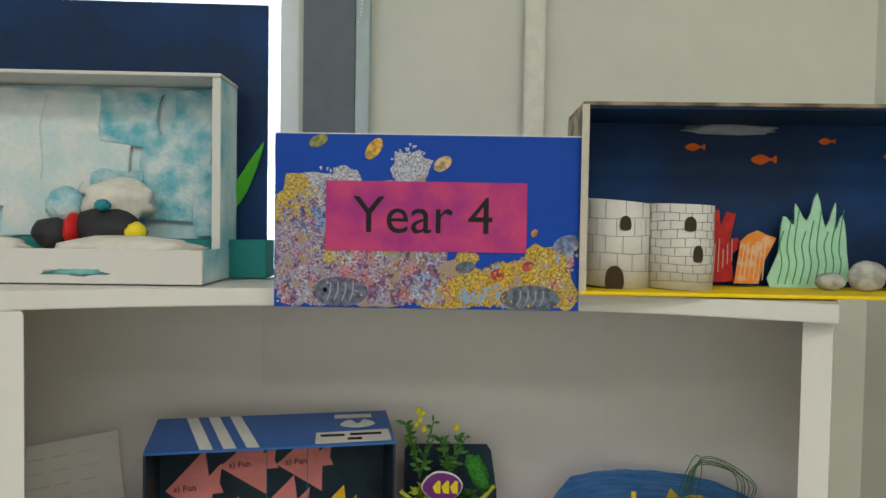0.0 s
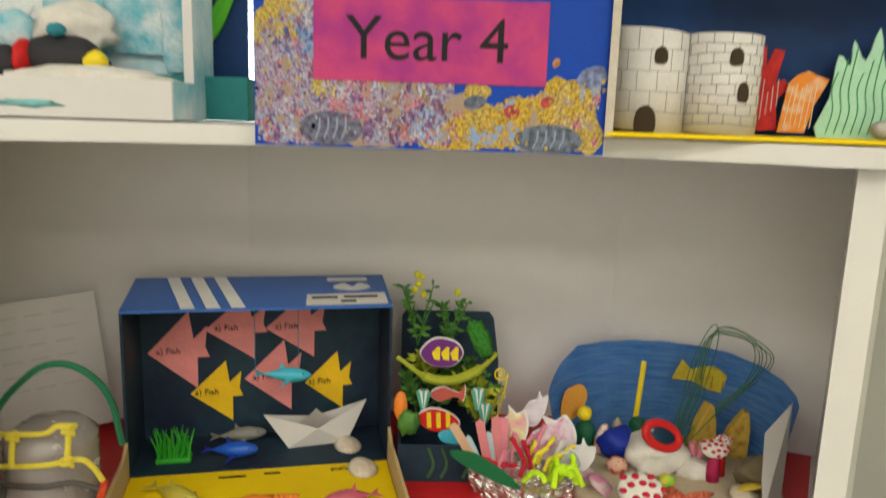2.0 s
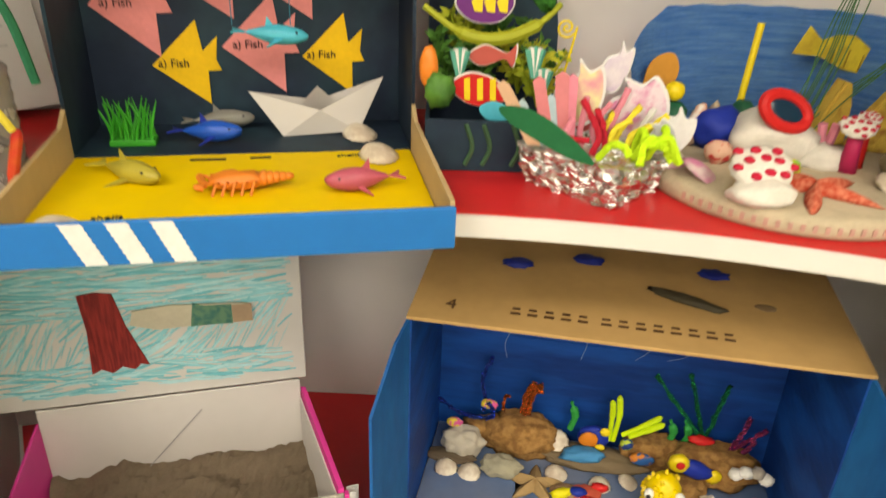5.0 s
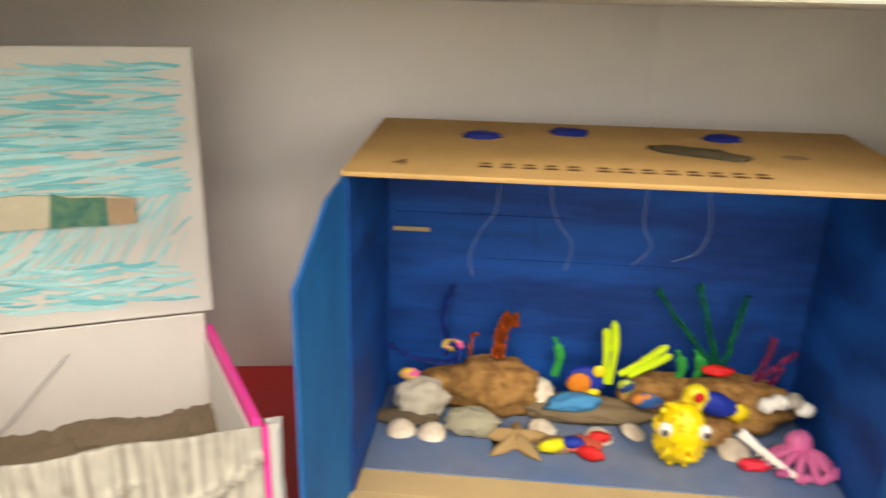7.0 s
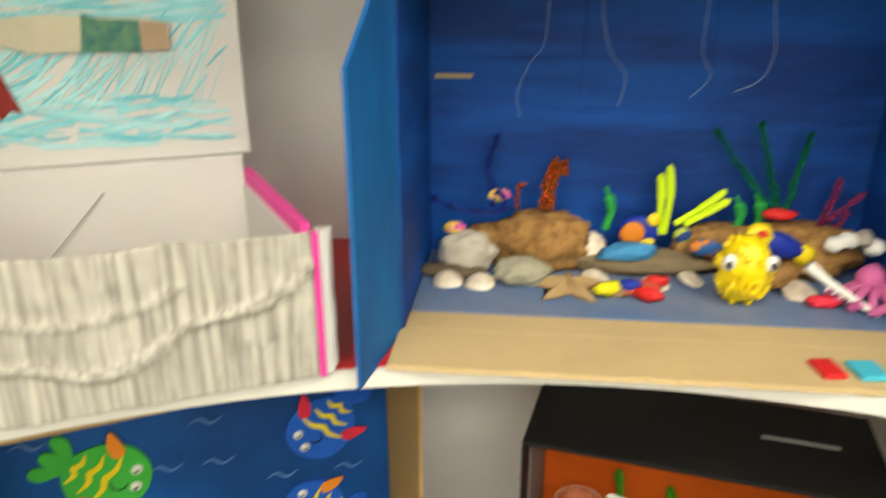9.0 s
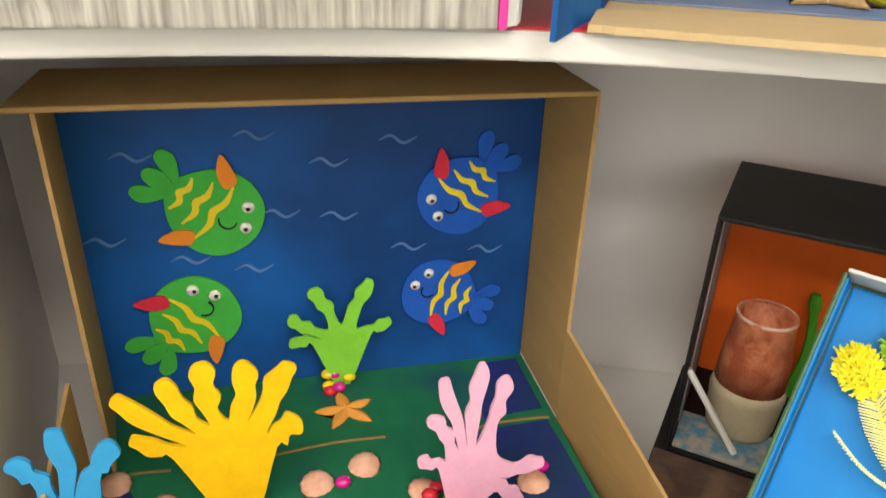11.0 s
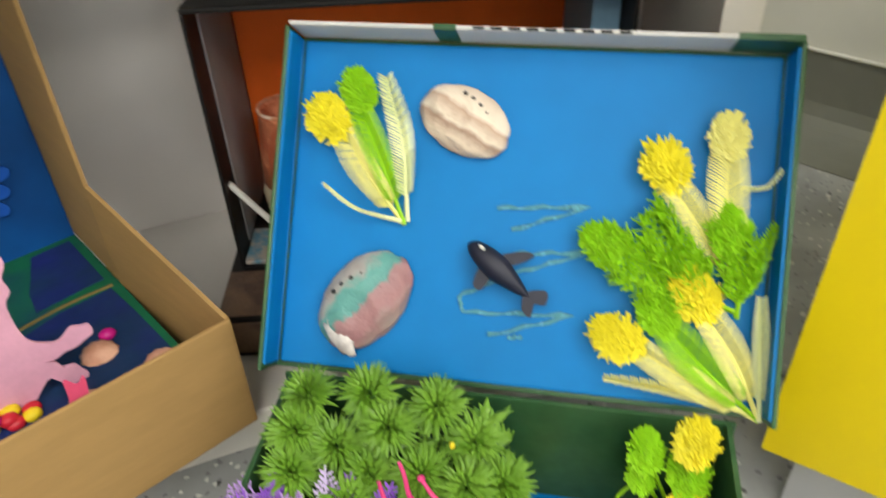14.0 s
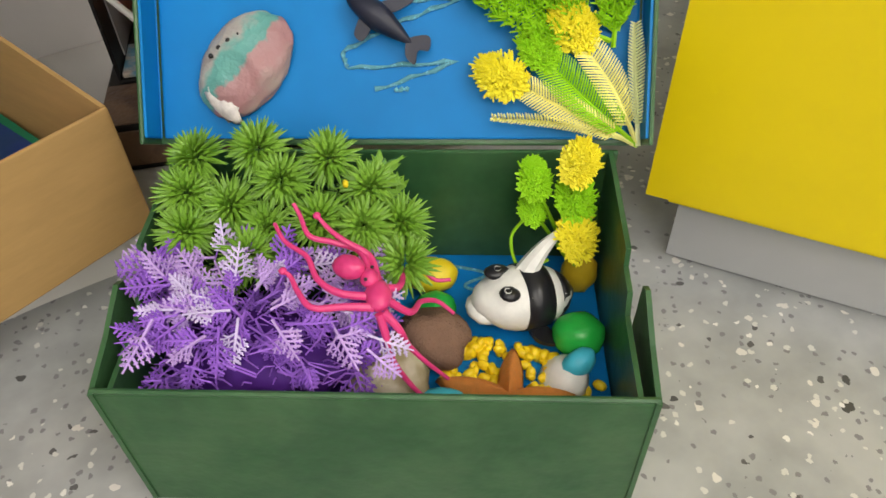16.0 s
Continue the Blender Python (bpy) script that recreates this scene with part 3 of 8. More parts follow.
YELLOWP = paint("yellow_plastic", (0.8, 0.62, 0.02), 0.4)
REDP = paint("red_clay", (0.6, 0.02, 0.02), 0.45)
BLUEP = paint("royal_blue_clay", (0.01, 0.03, 0.3), 0.5)
ORANGEP = paint("orange_plastic", (0.75, 0.22, 0.03), 0.4)
MAGENTA = paint("magenta_gem", (0.6, 0.01, 0.25), 0.25, coat=0.5)
WHITEP = paint("white_plastic", (0.78, 0.77, 0.73), 0.35)
BLACKP = paint("black_plastic", (0.015, 0.015, 0.018), 0.3)
TURQ = paint("turquoise_plastic", (0.05, 0.45, 0.6), 0.4)


def flat(name, outline, m, mat, parent, thick=0.0012, label=""):
    """A cut-out standing upright in its parent's x and z, facing -y."""
    return part(name, slab(outline, 0, thick, m @ UPRIGHT), mat, parent, label)


def words(text, size, m, mat, parent, thick=0.0003, name="writing"):
    curve = bpy.data.curves.new("letters", "FONT")
    curve.body, curve.size, curve.extrude = text, size, thick
    ob = bpy.data.objects.new("letters", curve)
    scene.collection.objects.link(ob)
    bpy.context.view_layer.update()
    data = bpy.data.meshes.new_from_object(ob.evaluated_get(bpy.context.evaluated_depsgraph_get()))
    bpy.data.objects.remove(ob)
    bpy.data.curves.remove(curve)
    bm = bmesh.new()
    bm.from_mesh(data)
    bpy.data.meshes.remove(data)
    bm.transform(m)
    return part(name, bm, mat, parent)


def bars(m, width, mat, parent, rows=1, height=0.004, gap=0.009, parts=3):
    """Plain bars in place of writing that cannot be read."""
    rnd = random.Random(int(width * 1e4) + rows)
    for k in range(rows):
        x = 0.0
        for j in range(parts):
            w = width / parts * rnd.uniform(0.6, 0.85)
            part("writing", boxed((x, 0, -k * gap), (x + w, 0.0004, -k * gap + height), m, bevel=0), mat, parent)
            x += width / parts


def ellipsoid(centre, size, **kw):
    return blob(size, m=Matrix.Translation(centre), **kw)


def shell_of(r, squash=0.45, ribs=14, long=1.0):
    """A ribbed cockle: a fan-shaped dome that lies on its rim."""
    bm = bmesh.new()
    n, k = 40, 7
    rings = []
    for j in range(k + 1):
        u = j / k
        ring = []
        for i in range(n):
            a = 2 * math.pi * i / n
            rib = 1 + 0.035 * math.cos(ribs * a) * u
            rr = r * u * rib
            ring.append(bm.verts.new((rr * math.cos(a), rr * math.sin(a) * long + 0.25 * r * (1 - u), r * squash * (1 - u ** 2.2) + 0.0008)))
        rings.append(ring)
    for one, two in zip(rings, rings[1:]):
        for i in range(n):
            f = bm.faces.new((one[i], two[i], two[(i + 1) % n], one[(i + 1) % n]))
            f.smooth = True
    bm.faces.new(rings[-1][::-1])
    bmesh.ops.remove_doubles(bm, verts=bm.verts, dist=1e-5)
    return bm


def star_of(reach, height, turn=90, waist=0.3, thin=1.7):
    """A five-armed starfish in one domed piece; reach: the length of each arm from the first at turn."""
    bm = bmesh.new()
    n, rings = 100, []
    for j in range(7):
        u = (j + 1) / 7
        ring = []
        for i in range(n):
            deg = 360 * i / n
            k = round((deg - turn) / 72)
            off = abs(deg - turn - 72 * k) / 36
            full = reach[k % 5]
            r = full * (waist + (1 - waist) * (1 - off) ** thin) * u
            a = radians(deg) + 0.1 * u * u * math.sin(k * 2.1)
            ring.append(bm.verts.new((r * math.cos(a), r * math.sin(a), height * (1 - u ** 2.4) * (0.55 + 0.45 * (1 - off)) + 0.0004)))
        rings.append(ring)
    top = bm.verts.new((0, 0, height))
    for i in range(n):
        bm.faces.new((top, rings[0][i], rings[0][(i + 1) % n])).smooth = True
        for one, two in zip(rings, rings[1:]):
            bm.faces.new((one[i], two[i], two[(i + 1) % n], one[(i + 1) % n])).smooth = True
    bm.faces.new(rings[-1][::-1])
    return bm


def toy_fish(name, m, length, body_mat, fin_mat, label, thick=0.35, tall=0.45, eyes=True, group="", category="toy fish"):
    """A small moulded sea animal along x, its head at +x."""
    ob = thing(name, m, label, category, group)
    bm = blob((length * 0.38, length * thick * 0.4, length * tall * 0.4), 0.08, 2, 3)
    for v in bm.verts:
        u = v.co.x / (length * 0.38)
        if u < 0:
            v.co.z *= 1 - 0.75 * (-u) ** 1.2
            v.co.y *= 1 - 0.7 * (-u) ** 1.2
    part("body", bm, body_mat, ob)
    part("tail", slab([(-0.36 * length, 0), (-0.52 * length, 0.13 * length), (-0.46 * length, 0), (-0.52 * length, -0.13 * length)], -0.012 * length, 0.012 * length), fin_mat, ob)
    part("dorsal_fin", slab([(0.05 * length, 0), (-0.12 * length, tall * 0.68 * length), (-0.14 * length, 0)], -0.01 * length, 0.01 * length, UPRIGHT @ Matrix.Translation((0, 0, 0))), fin_mat, ob)
    for s in (1, -1):
        part("side_fin", slab([(0.12 * length, 0), (-0.1 * length, 0.24 * length), (0.0, 0)], -0.01 * length, 0.01 * length, pose(0, 0.06 * length * s, -0.03 * length) @ Matrix.Diagonal((1, s, 1, 1)) @ pose(0, 0, 0, -20)), fin_mat, ob)
        if eyes:
            part("eye", ellipsoid((0.24 * length, thick * 0.27 * length * s, 0.05 * length), (0.018 * length,) * 3, level=1), BLACKP, ob)
    return ob


def paper_fish(m, w, h, mat, parent, tail=0.22):
    """A pointed paper fish with its nose at -x and a notched tail."""
    out = [(-w * 0.5, 0), (w * 0.22, h * 0.5), (w * 0.26, h * 0.14), (w * 0.5, h * 0.3), (w * 0.44, h * 0.03), (w * 0.5, -h * 0.1), (w * 0.3, -h * 0.1), (w * 0.27, -h * 0.5)]
    return flat("paper_fish", out, m, mat, parent)


# shoebox: stripes, name label, paper fish, toys
TOPM = Matrix(((1, 0, 0, 0), (0, 0.99, -0.14, 0), (0, 0.14, 0.99, 0.1955), (0, 0, 0, 1)))
WPRINT = paint("white_print", (0.7, 0.7, 0.68), 0.45)
for k in range(3):
    x = 0.036 + 0.027 * k
    part("stripe", slab([(x + 0.027, 0.001), (x + 0.042, 0.001), (x + 0.014, 0.096), (x, 0.096)], 0.0, 0.0006, TOPM), WPRINT, shoebox, "white printed stripe")
    x = 0.046 + 0.027 * k
    saw = [(0.012 * j / 14 + 0.0011 * (j % 2), 0.029 - 0.029 * j / 14) for j in range(15)]
    part("stripe", slab([(x + q, z) for q, z in saw] + [(x + 0.0135 + q, z) for q, z in saw[::-1]], 0, 0.0006, DROOP @ pose(0, -0.1972, -0.003) @ UPRIGHT), WPRINT, shoebox, "white printed stripe")
part("emblem", slab(outline_of([(0.232, 0.055), (0.245, 0.07), (0.255, 0.058), (0.265, 0.07), (0.277, 0.055), (0.255, 0.046)]), 0, 0.0006, TOPM), WPRINT, shoebox, "plain white printed emblem")
part("emblem", slab([(0.226, 0.077), (0.275, 0.077), (0.275, 0.088), (0.226, 0.088)], 0, 0.0006, TOPM), WPRINT, shoebox)
part("name_label", slab([(0.198, 0.003), (0.292, 0.004), (0.292, 0.036), (0.2, 0.033)], 0, 0.001, TOPM), PAPER, shoebox, "white paper label")
for x, y, w in ((0.205, 0.02, 0.03), (0.242, 0.021, 0.04), (0.238, 0.008, 0.018)):
    part("writing", slab([(x, y), (x + w, y), (x + w, y + 0.006), (x, y + 0.006)], 0.0011, 0.0014, TOPM), INK, shoebox)
for x, z, w, h, mat in ((0.046, 0.117, 0.072, 0.1, PINK), (0.115, 0.145, 0.075, 0.085, PINK), (0.188, 0.145, 0.075, 0.085, PINK), (0.16, 0.08, 0.072, 0.094, PINK), (0.09, 0.062, 0.063, 0.08, YELP), (0.229, 0.07, 0.06, 0.078, YELP)):
    paper_fish(pose(x, 0.0945 - (0.0015 if h == 0.094 else 0), z, 0, -3, 0), w, h, mat, shoebox)
    words("a) Fish", 0.011, pose(x - 0.026, 0.0925 - (0.0015 if h == 0.094 else 0), z - 0.003) @ UPRIGHT, INK, shoebox)
for x, y, t in ((0.048, -0.14, "shells"), (0.225, -0.02, "shells"), (0.205, -0.158, "cactus in"), (0.245, -0.158, "water")):
    words(t, 0.010, DROOP @ pose(x, y, 0.0034, 0, 0, 4), INK, shoebox)
for x, y, w in ((0.1, -0.02, 0.03), (0.15, -0.018, 0.018)):
    part("writing", boxed((x, y, 0.0032), (x + w, y + 0.004, 0.0036), DROOP, bevel=0), INK, shoebox)
part("paper_strip", boxed((0.062, -0.165, 0.0032), (0.172, -0.148, 0.0042), DROOP @ pose(0, 0, 0, 0, 0, 1), bevel=0), PINK, shoebox, "pink paper strip")
for x, y in ((0.139, 0.05), (0.19, 0.05)):
    part("thread", tube([(x, y, 0.105), (x, y, 0.192)], 0.0005, 5), paint("blue_thread", (0.03, 0.2, 0.3)), shoebox)
toy_fish("toy_whale", SHOE @ pose(0.177, 0.05, 0.097, 0, 5, 0), 0.075, TURQ, TURQ, "turquoise toy whale hung on threads", 0.3, 0.3)
boat = bmesh.new()
for s in (1, -1):
    hull = [bm_v for bm_v in (boat.verts.new(c) for c in ((-0.062, 0, 0.05), (-0.035, 0.012 * s, 0.0), (0.035, 0.012 * s, 0.0), (0.062, 0, 0.058), (0, 0.019 * s, 0.03)))]
    boat.faces.new((hull[0], hull[1], hull[4]))
    boat.faces.new((hull[1], hull[2], hull[4]))
    boat.faces.new((hull[2], hull[3], hull[4]))
box(boat, (-0.035, -0.011, -0.0004), (0.035, 0.011, 0.0012))
sail = [boat.verts.new(c) for c in ((-0.028, 0, 0.018), (0, 0, 0.052), (0.028, 0, 0.018), (0, 0.004, 0.01))]
boat.faces.new((sail[0], sail[1], sail[3]))
boat.faces.new((sail[1], sail[2], sail[3]))
bmesh.ops.solidify(boat, geom=boat.faces[:], thickness=0.0008)
solo("paper_boat", boat, PAPER, SHOE @ pose(0.213, 0.058, 0.0045, 0, -2, 3) @ Matrix.Diagonal((1.03, 1, 0.84, 1)), "folded white paper boat", "paper boat")
for mx, my, r in ((0.25, 0.04, 0.0225), (0.262, -0.022, 0.0235), (0.034, -0.165, 0.024)):
    mz = 0.0034
    solo("shell", shell_of(r, 0.5, 20, 0.75), SHELLW, SHOE @ pose(mx, my, mz, 0, 0, 95), "smooth white seashell lying on the box", "shell", "white shells in shoebox")
toy_fish("toy_dolphin", SHOE @ pose(0.115, 0.025, 0.016, 0, 0, -8), 0.072, paint("blue_dolphin_plastic", (0.01, 0.09, 0.5), 0.3), BLUEP, "glossy blue toy dolphin", 0.32, 0.34)
toy_fish("toy_shark", SHOE @ pose(0.122, 0.07, 0.014, 0, 0, 4), 0.075, paint("grey_shark_plastic", (0.22, 0.22, 0.2), 0.4), paint("grey_shark_plastic", (0.22, 0.22, 0.2)), "grey toy shark in the shoebox", 0.28, 0.3)
OLIVE = paint("olive_plastic", (0.42, 0.36, 0.05), 0.4)
toy_fish("toy_hammerhead_shark", SHOE @ DROOP @ pose(0.062, -0.062, 0.011, 0, 0, -38), 0.08, OLIVE, OLIVE, "olive yellow toy hammerhead shark on yellow paper", 0.3, 0.3)
PINKW = paint("mauve_pink_plastic", (0.5, 0.1, 0.15), 0.4)
toy_fish("toy_pink_whale", SHOE @ DROOP @ pose(0.238, -0.1, 0.013, 0, 0, 190), 0.07, PINKW, PINKW, "mauve pink toy whale on yellow paper", 0.36, 0.34)
shrimp = thing("toy_lobster", SHOE @ DROOP @ pose(0.145, -0.093, 0.012) @ Matrix.Diagonal((0.78, 0.78, 0.78, 1)), "orange toy lobster on yellow paper", "toy lobster")
sb = blob((0.028, 0.013, 0.010), 0.25, 6, 5)
part("body", sb, ORANGEP, shrimp)
for k in range(5):
    part("tail_segment", ellipsoid((0.026 + k * 0.006, 0.002 + 0.001 * k, 0.001), (0.006, 0.010 - k * 0.0012, 0.008 - k * 0.001), level=2), ORANGEP, shrimp)
    part("leg", tube(smooth_line([(-0.016 + k * 0.009, -0.008, 0), (-0.018 + k * 0.009, -0.018, 0.003), (-0.022 + k * 0.009, -0.024, -0.007)]), 0.0014, 6), ORANGEP, shrimp)
for s in (1, -1):
    part("claw", tube(smooth_line([(-0.022, 0.006 * s, 0), (-0.036, 0.014 * s - 0.004, 0.002), (-0.03, 0.004 * s - 0.014, 0)]), [0.002] * 7 + [0.004] * 6, 6), ORANGEP, shrimp)


def grass(name, m, mat, label, n=40, spread=0.018, tall=0.045, seed=1, category="toy plant"):
    ob = thing(name, m, label, category)
    rnd = random.Random(seed)
    bm = boxed((-spread * 1.1, -spread * 0.5, 0), (spread * 1.1, spread * 0.5, 0.006))
    part("base", bm, mat, ob)
    for k in range(n):
        x, y = rnd.uniform(-spread, spread), rnd.uniform(-spread * 0.4, spread * 0.4)
        h, lean = tall * rnd.uniform(0.55, 1), rnd.uniform(-0.012, 0.012)
        part("blade", tube(smooth_line([(x, y, 0.004), (x + lean * 0.3, y, h * 0.5), (x + lean, y + rnd.uniform(-0.006, 0.006), h)], 3), [0.0016, 0.0016, 0.0015, 0.0013, 0.0011, 0.0008, 0.0004], 5), mat, ob)
    return ob


grass("toy_seaweed", SHOE @ pose(0.046, 0.032, 0.0032), paint("grass_green_plastic", (0.03, 0.36, 0.03), 0.35), "bright green plastic seaweed tuft", 34)

# bottle house with pipe cleaners, and a note behind it
CLEAR = paint("cloudy_plastic", (0.6, 0.57, 0.54), 0.25)
CLEAR.node_tree.nodes["Principled BSDF"].inputs["Transmission Weight"].default_value = 0.55
house = thing("bottle_diorama", pose(-0.315, 0.868, 0.8515), "ribbed clear bottle with yellow and green pipe cleaners", "diorama")
part("bottle", lathe([(0, 0), (0.04, 0), (0.042, 0.004)] + [(0.0415 + 0.0012 * (k % 2), 0.008 + 0.005 * k) for k in range(18)] + [(0.03, 0.105), (0, 0.108)], 32), CLEAR, house)
part("base_ring", lathe([(0.0432, 0.0), (0.0436, 0.012)], 32), CLEAR, house)
YARN = paint("yellow_pipe_cleaner", (0.8, 0.66, 0.08), 0.9, size=300, bump=0.6)
for pts in ([(-0.05, -0.035, 0.075), (0.014, -0.045, 0.083), (0.045, -0.038, 0.087), (0.056, -0.034, 0.078), (0.063, -0.03, 0.062)], [(-0.045, -0.03, 0.105), (0.015, -0.042, 0.113), (0.03, -0.042, 0.121), (0.046, -0.038, 0.12)], [(0.04, -0.041, 0.119), (0.037, -0.0425, 0.085)], [(-0.012, -0.042, 0.11), (-0.014, -0.044, 0.08)]):
    part("pipe_cleaner", tube(smooth_line(pts), 0.0028, 7), YARN, house)
for kx, kz in ((0.04, 0.118), (0.037, 0.086), (-0.012, 0.11)):
    part("pipe_cleaner_knot", tube([(kx + 0.0045 * math.cos(q), -0.043 + 0.0035 * math.sin(q), kz + 0.0007 * q - 0.004) for q in (0.7 * j for j in range(19))], 0.0022, 6), YARN, house)
DKGREEN = paint("green_pipe_cleaner", (0.02, 0.16, 0.08), 0.9, size=300, bump=0.6)
part("pipe_cleaner", tube(smooth_line([(-0.06, -0.01, 0.01), (-0.045, -0.02, 0.11), (0.0, -0.03, 0.165), (0.03, -0.03, 0.177), (0.056, -0.028, 0.166), (0.07, -0.02, 0.138), (0.074, -0.01, 0.09)]), 0.0032, 7), DKGREEN, house)
part("pipe_cleaner", tube(smooth_line([(-0.05, -0.03, 0.055), (0.01, -0.046, 0.062), (0.038, -0.04, 0.064), (0.058, -0.03, 0.053)]), 0.003, 7), paint("grey_pipe_cleaner", (0.1, 0.09, 0.08), 0.9), house)
part("clay_sprig", tube(smooth_line([(0.048, -0.03, 0.004), (0.056, -0.03, 0.03), (0.064, -0.026, 0.062)]), [0.003] * 6 + [0.004] * 6 + [0.002], 8), paint("orange_red_clay", (0.6, 0.12, 0.02), 0.6, second=(0.5, 0.03, 0.02)), house)
note = thing("paper_note", pose(-0.49, 1.0, 0.8515, -9, -6, 24), "handwritten white paper note leaning on the shelf back", "note")
part("sheet", boxed((0, 0, 0.001), (0.16, 0.0008, 0.17), pose(0, 0, 0, 0, 0, 0), bevel=0), PAPER, note)
bars(pose(0.02, -0.0006, 0.15), 0.12, paint("faint_pencil", (0.52, 0.51, 0.5)), note, rows=6, height=0.0022, gap=0.018, parts=4)

# dark box: plants, leaf, paper fish
def sprig(name, m, mat, parent, n=26, tall=0.06, leaf=0.012, seed=2, spread=0.02):
    """A small plastic plant: stems with many narrow leaves, one mesh."""
    rnd = random.Random(seed)
    bm = bmesh.new()
    for k in range(5):
        tip = Vector((rnd.uniform(-spread, spread), rnd.uniform(-spread, spread), tall * rnd.uniform(0.7, 1)))
        line = smooth_line([(0, 0, 0), (tip.x * 0.4, tip.y * 0.4, tip.z * 0.5), tip], 4)
        tube(line, 0.0009, 5, bm=bm)
        for j in range(n):
            p = line[rnd.randrange(2, len(line))]
            d = Vector((rnd.uniform(-1, 1), rnd.uniform(-1, 1), rnd.uniform(-0.1, 0.9))).normalized() * leaf * rnd.uniform(0.6, 1.2)
            s = d.orthogonal().normalized() * leaf * 0.2
            v = [bm.verts.new(q) for q in (p, p + d * 0.5 + s, p + d, p + d * 0.5 - s)]
            bm.faces.new(v)
    bm.transform(m)
    return part(name, bm, mat, parent)


FOLI = paint("dark_leaf_plastic", (0.05, 0.15, 0.03), 0.5, second=(0.09, 0.24, 0.04))
FOLI2 = paint("yellow_green_leaf", (0.3, 0.38, 0.03), 0.5, second=(0.45, 0.45, 0.04))
for k, (x, y, z, tall, mat) in enumerate(((0.02, 0.1, 0.13, 0.08, FOLI), (0.06, 0.1, 0.13, 0.06, FOLI), (0.02, 0.08, 0.05, 0.055, FOLI), (0.05, 0.09, 0.05, 0.06, FOLI), (0.085, 0.08, 0.05, 0.055, FOLI2), (0.1, 0.05, 0.045, 0.05, FOLI2), (0.105, 0.075, 0.05, 0.05, FOLI), (0.03, 0.1, 0.08, 0.04, FOLI2), (0.07, 0.1, 0.08, 0.04, FOLI))):
    sprig("plant", Matrix.Translation((x, y, z)), mat, darkbox, 12 if z > 0.12 else 30, tall, 0.014, 20 + k, 0.022)
for x, z, r in ((0.02, 0.208, 0.005), (0.026, 0.195, 0.005), (0.015, 0.2, 0.005), (0.018, 0.22, 0.005), (0.024, 0.217, 0.004), (0.068, 0.198, 0.005)):
    part("flower", ellipsoid((x, 0.1, z), (r * 0.8, r * 0.8, r), rough=0.5, scale=5, level=2), paint("yellow_flower", (0.75, 0.7, 0.05), 0.6), darkbox)
part("leaf_strip", tube(smooth_line([(-0.004, 0.06, 0.128), (0.03, 0.05, 0.108), (0.062, 0.05, 0.104), (0.095, 0.06, 0.115), (0.116, 0.07, 0.132)]), [0.003] * 6 + [0.006] * 13 + [0.003] * 6, 8), paint("olive_leaf", (0.35, 0.38, 0.03), 0.5), darkbox)
part("paper_fish", slab(outline_of([(-0.026, 0), (-0.01, 0.017), (0.014, 0.014), (0.024, 0), (0.012, -0.015), (-0.012, -0.015)]), 0, 0.002, pose(0.05, 0.066, 0.132) @ UPRIGHT), paint("purple_paper", (0.16, 0.03, 0.2)), darkbox, "purple paper fish with yellow mark")
for k in range(3):
    part("fish_mark", slab([(-0.016 + 0.011 * k, 0.002), (-0.009 + 0.011 * k, 0.010), (-0.006 + 0.011 * k, 0.009), (-0.006 + 0.011 * k, -0.007), (-0.013 + 0.011 * k, -0.006)], 0, 0.001, pose(0.053, 0.0635, 0.131) @ UPRIGHT), YELLOWP, darkbox)
for out, m in (([(-0.026, 0), (-0.01, 0.017), (0.014, 0.014), (0.024, 0), (0.012, -0.015), (-0.012, -0.015)], pose(0.05, 0.0682, 0.132)), ([(-0.02, 0), (-0.006, 0.009), (0.012, 0.003), (0.02, 0.01), (0.018, -0.008), (0.01, -0.002), (-0.008, -0.008)], pose(0.056, 0.0365, 0.092)), ([(-0.024, 0.004), (-0.008, 0.014), (0.014, 0.008), (0.024, -0.004), (0.01, -0.013), (-0.012, -0.01)], pose(0.046, 0.0222, 0.066))):
    part("white_border", slab(outline_of([(px * 1.07, pz * 1.1) for px, pz in out]), 0, 0.001, m @ UPRIGHT), WHITEP, darkbox)
part("paper_fish", slab(outline_of([(-0.02, 0), (-0.006, 0.009), (0.012, 0.003), (0.02, 0.01), (0.018, -0.008), (0.01, -0.002), (-0.008, -0.008)]), 0, 0.001, pose(0.056, 0.035, 0.092) @ UPRIGHT), paint("dull_red_paper", (0.5, 0.1, 0.08)), darkbox)
part("paper_fish", slab(outline_of([(-0.024, 0.004), (-0.008, 0.014), (0.014, 0.008), (0.024, -0.004), (0.01, -0.013), (-0.012, -0.01)]), 0, 0.002, pose(0.046, 0.02, 0.066) @ UPRIGHT), REDP, darkbox, "red paper fish with yellow stripes")
for k in range(3):
    part("fish_mark", slab([(-0.014 + 0.011 * k, 0.01), (-0.009 + 0.011 * k, 0.011), (-0.008 + 0.011 * k, -0.008), (-0.013 + 0.011 * k, -0.008)], 0, 0.001, pose(0.046, 0.0185, 0.066) @ UPRIGHT), YELLOWP, darkbox)
for x, z in ((0.028, 0.085), (0.092, 0.088), (0.1, 0.07)):
    for k in range(5):
        a = radians(60 + 15 * k)
        part("paper_seaweed", tube([(x, 0.03, z - 0.012), (x + 0.012 * math.cos(a), 0.03, z + 0.014 * math.sin(a))], [0.0028, 0.0034], 6), WHITEP if k % 2 else paint("sea_green_paper", (0.1, 0.4, 0.3)), darkbox)
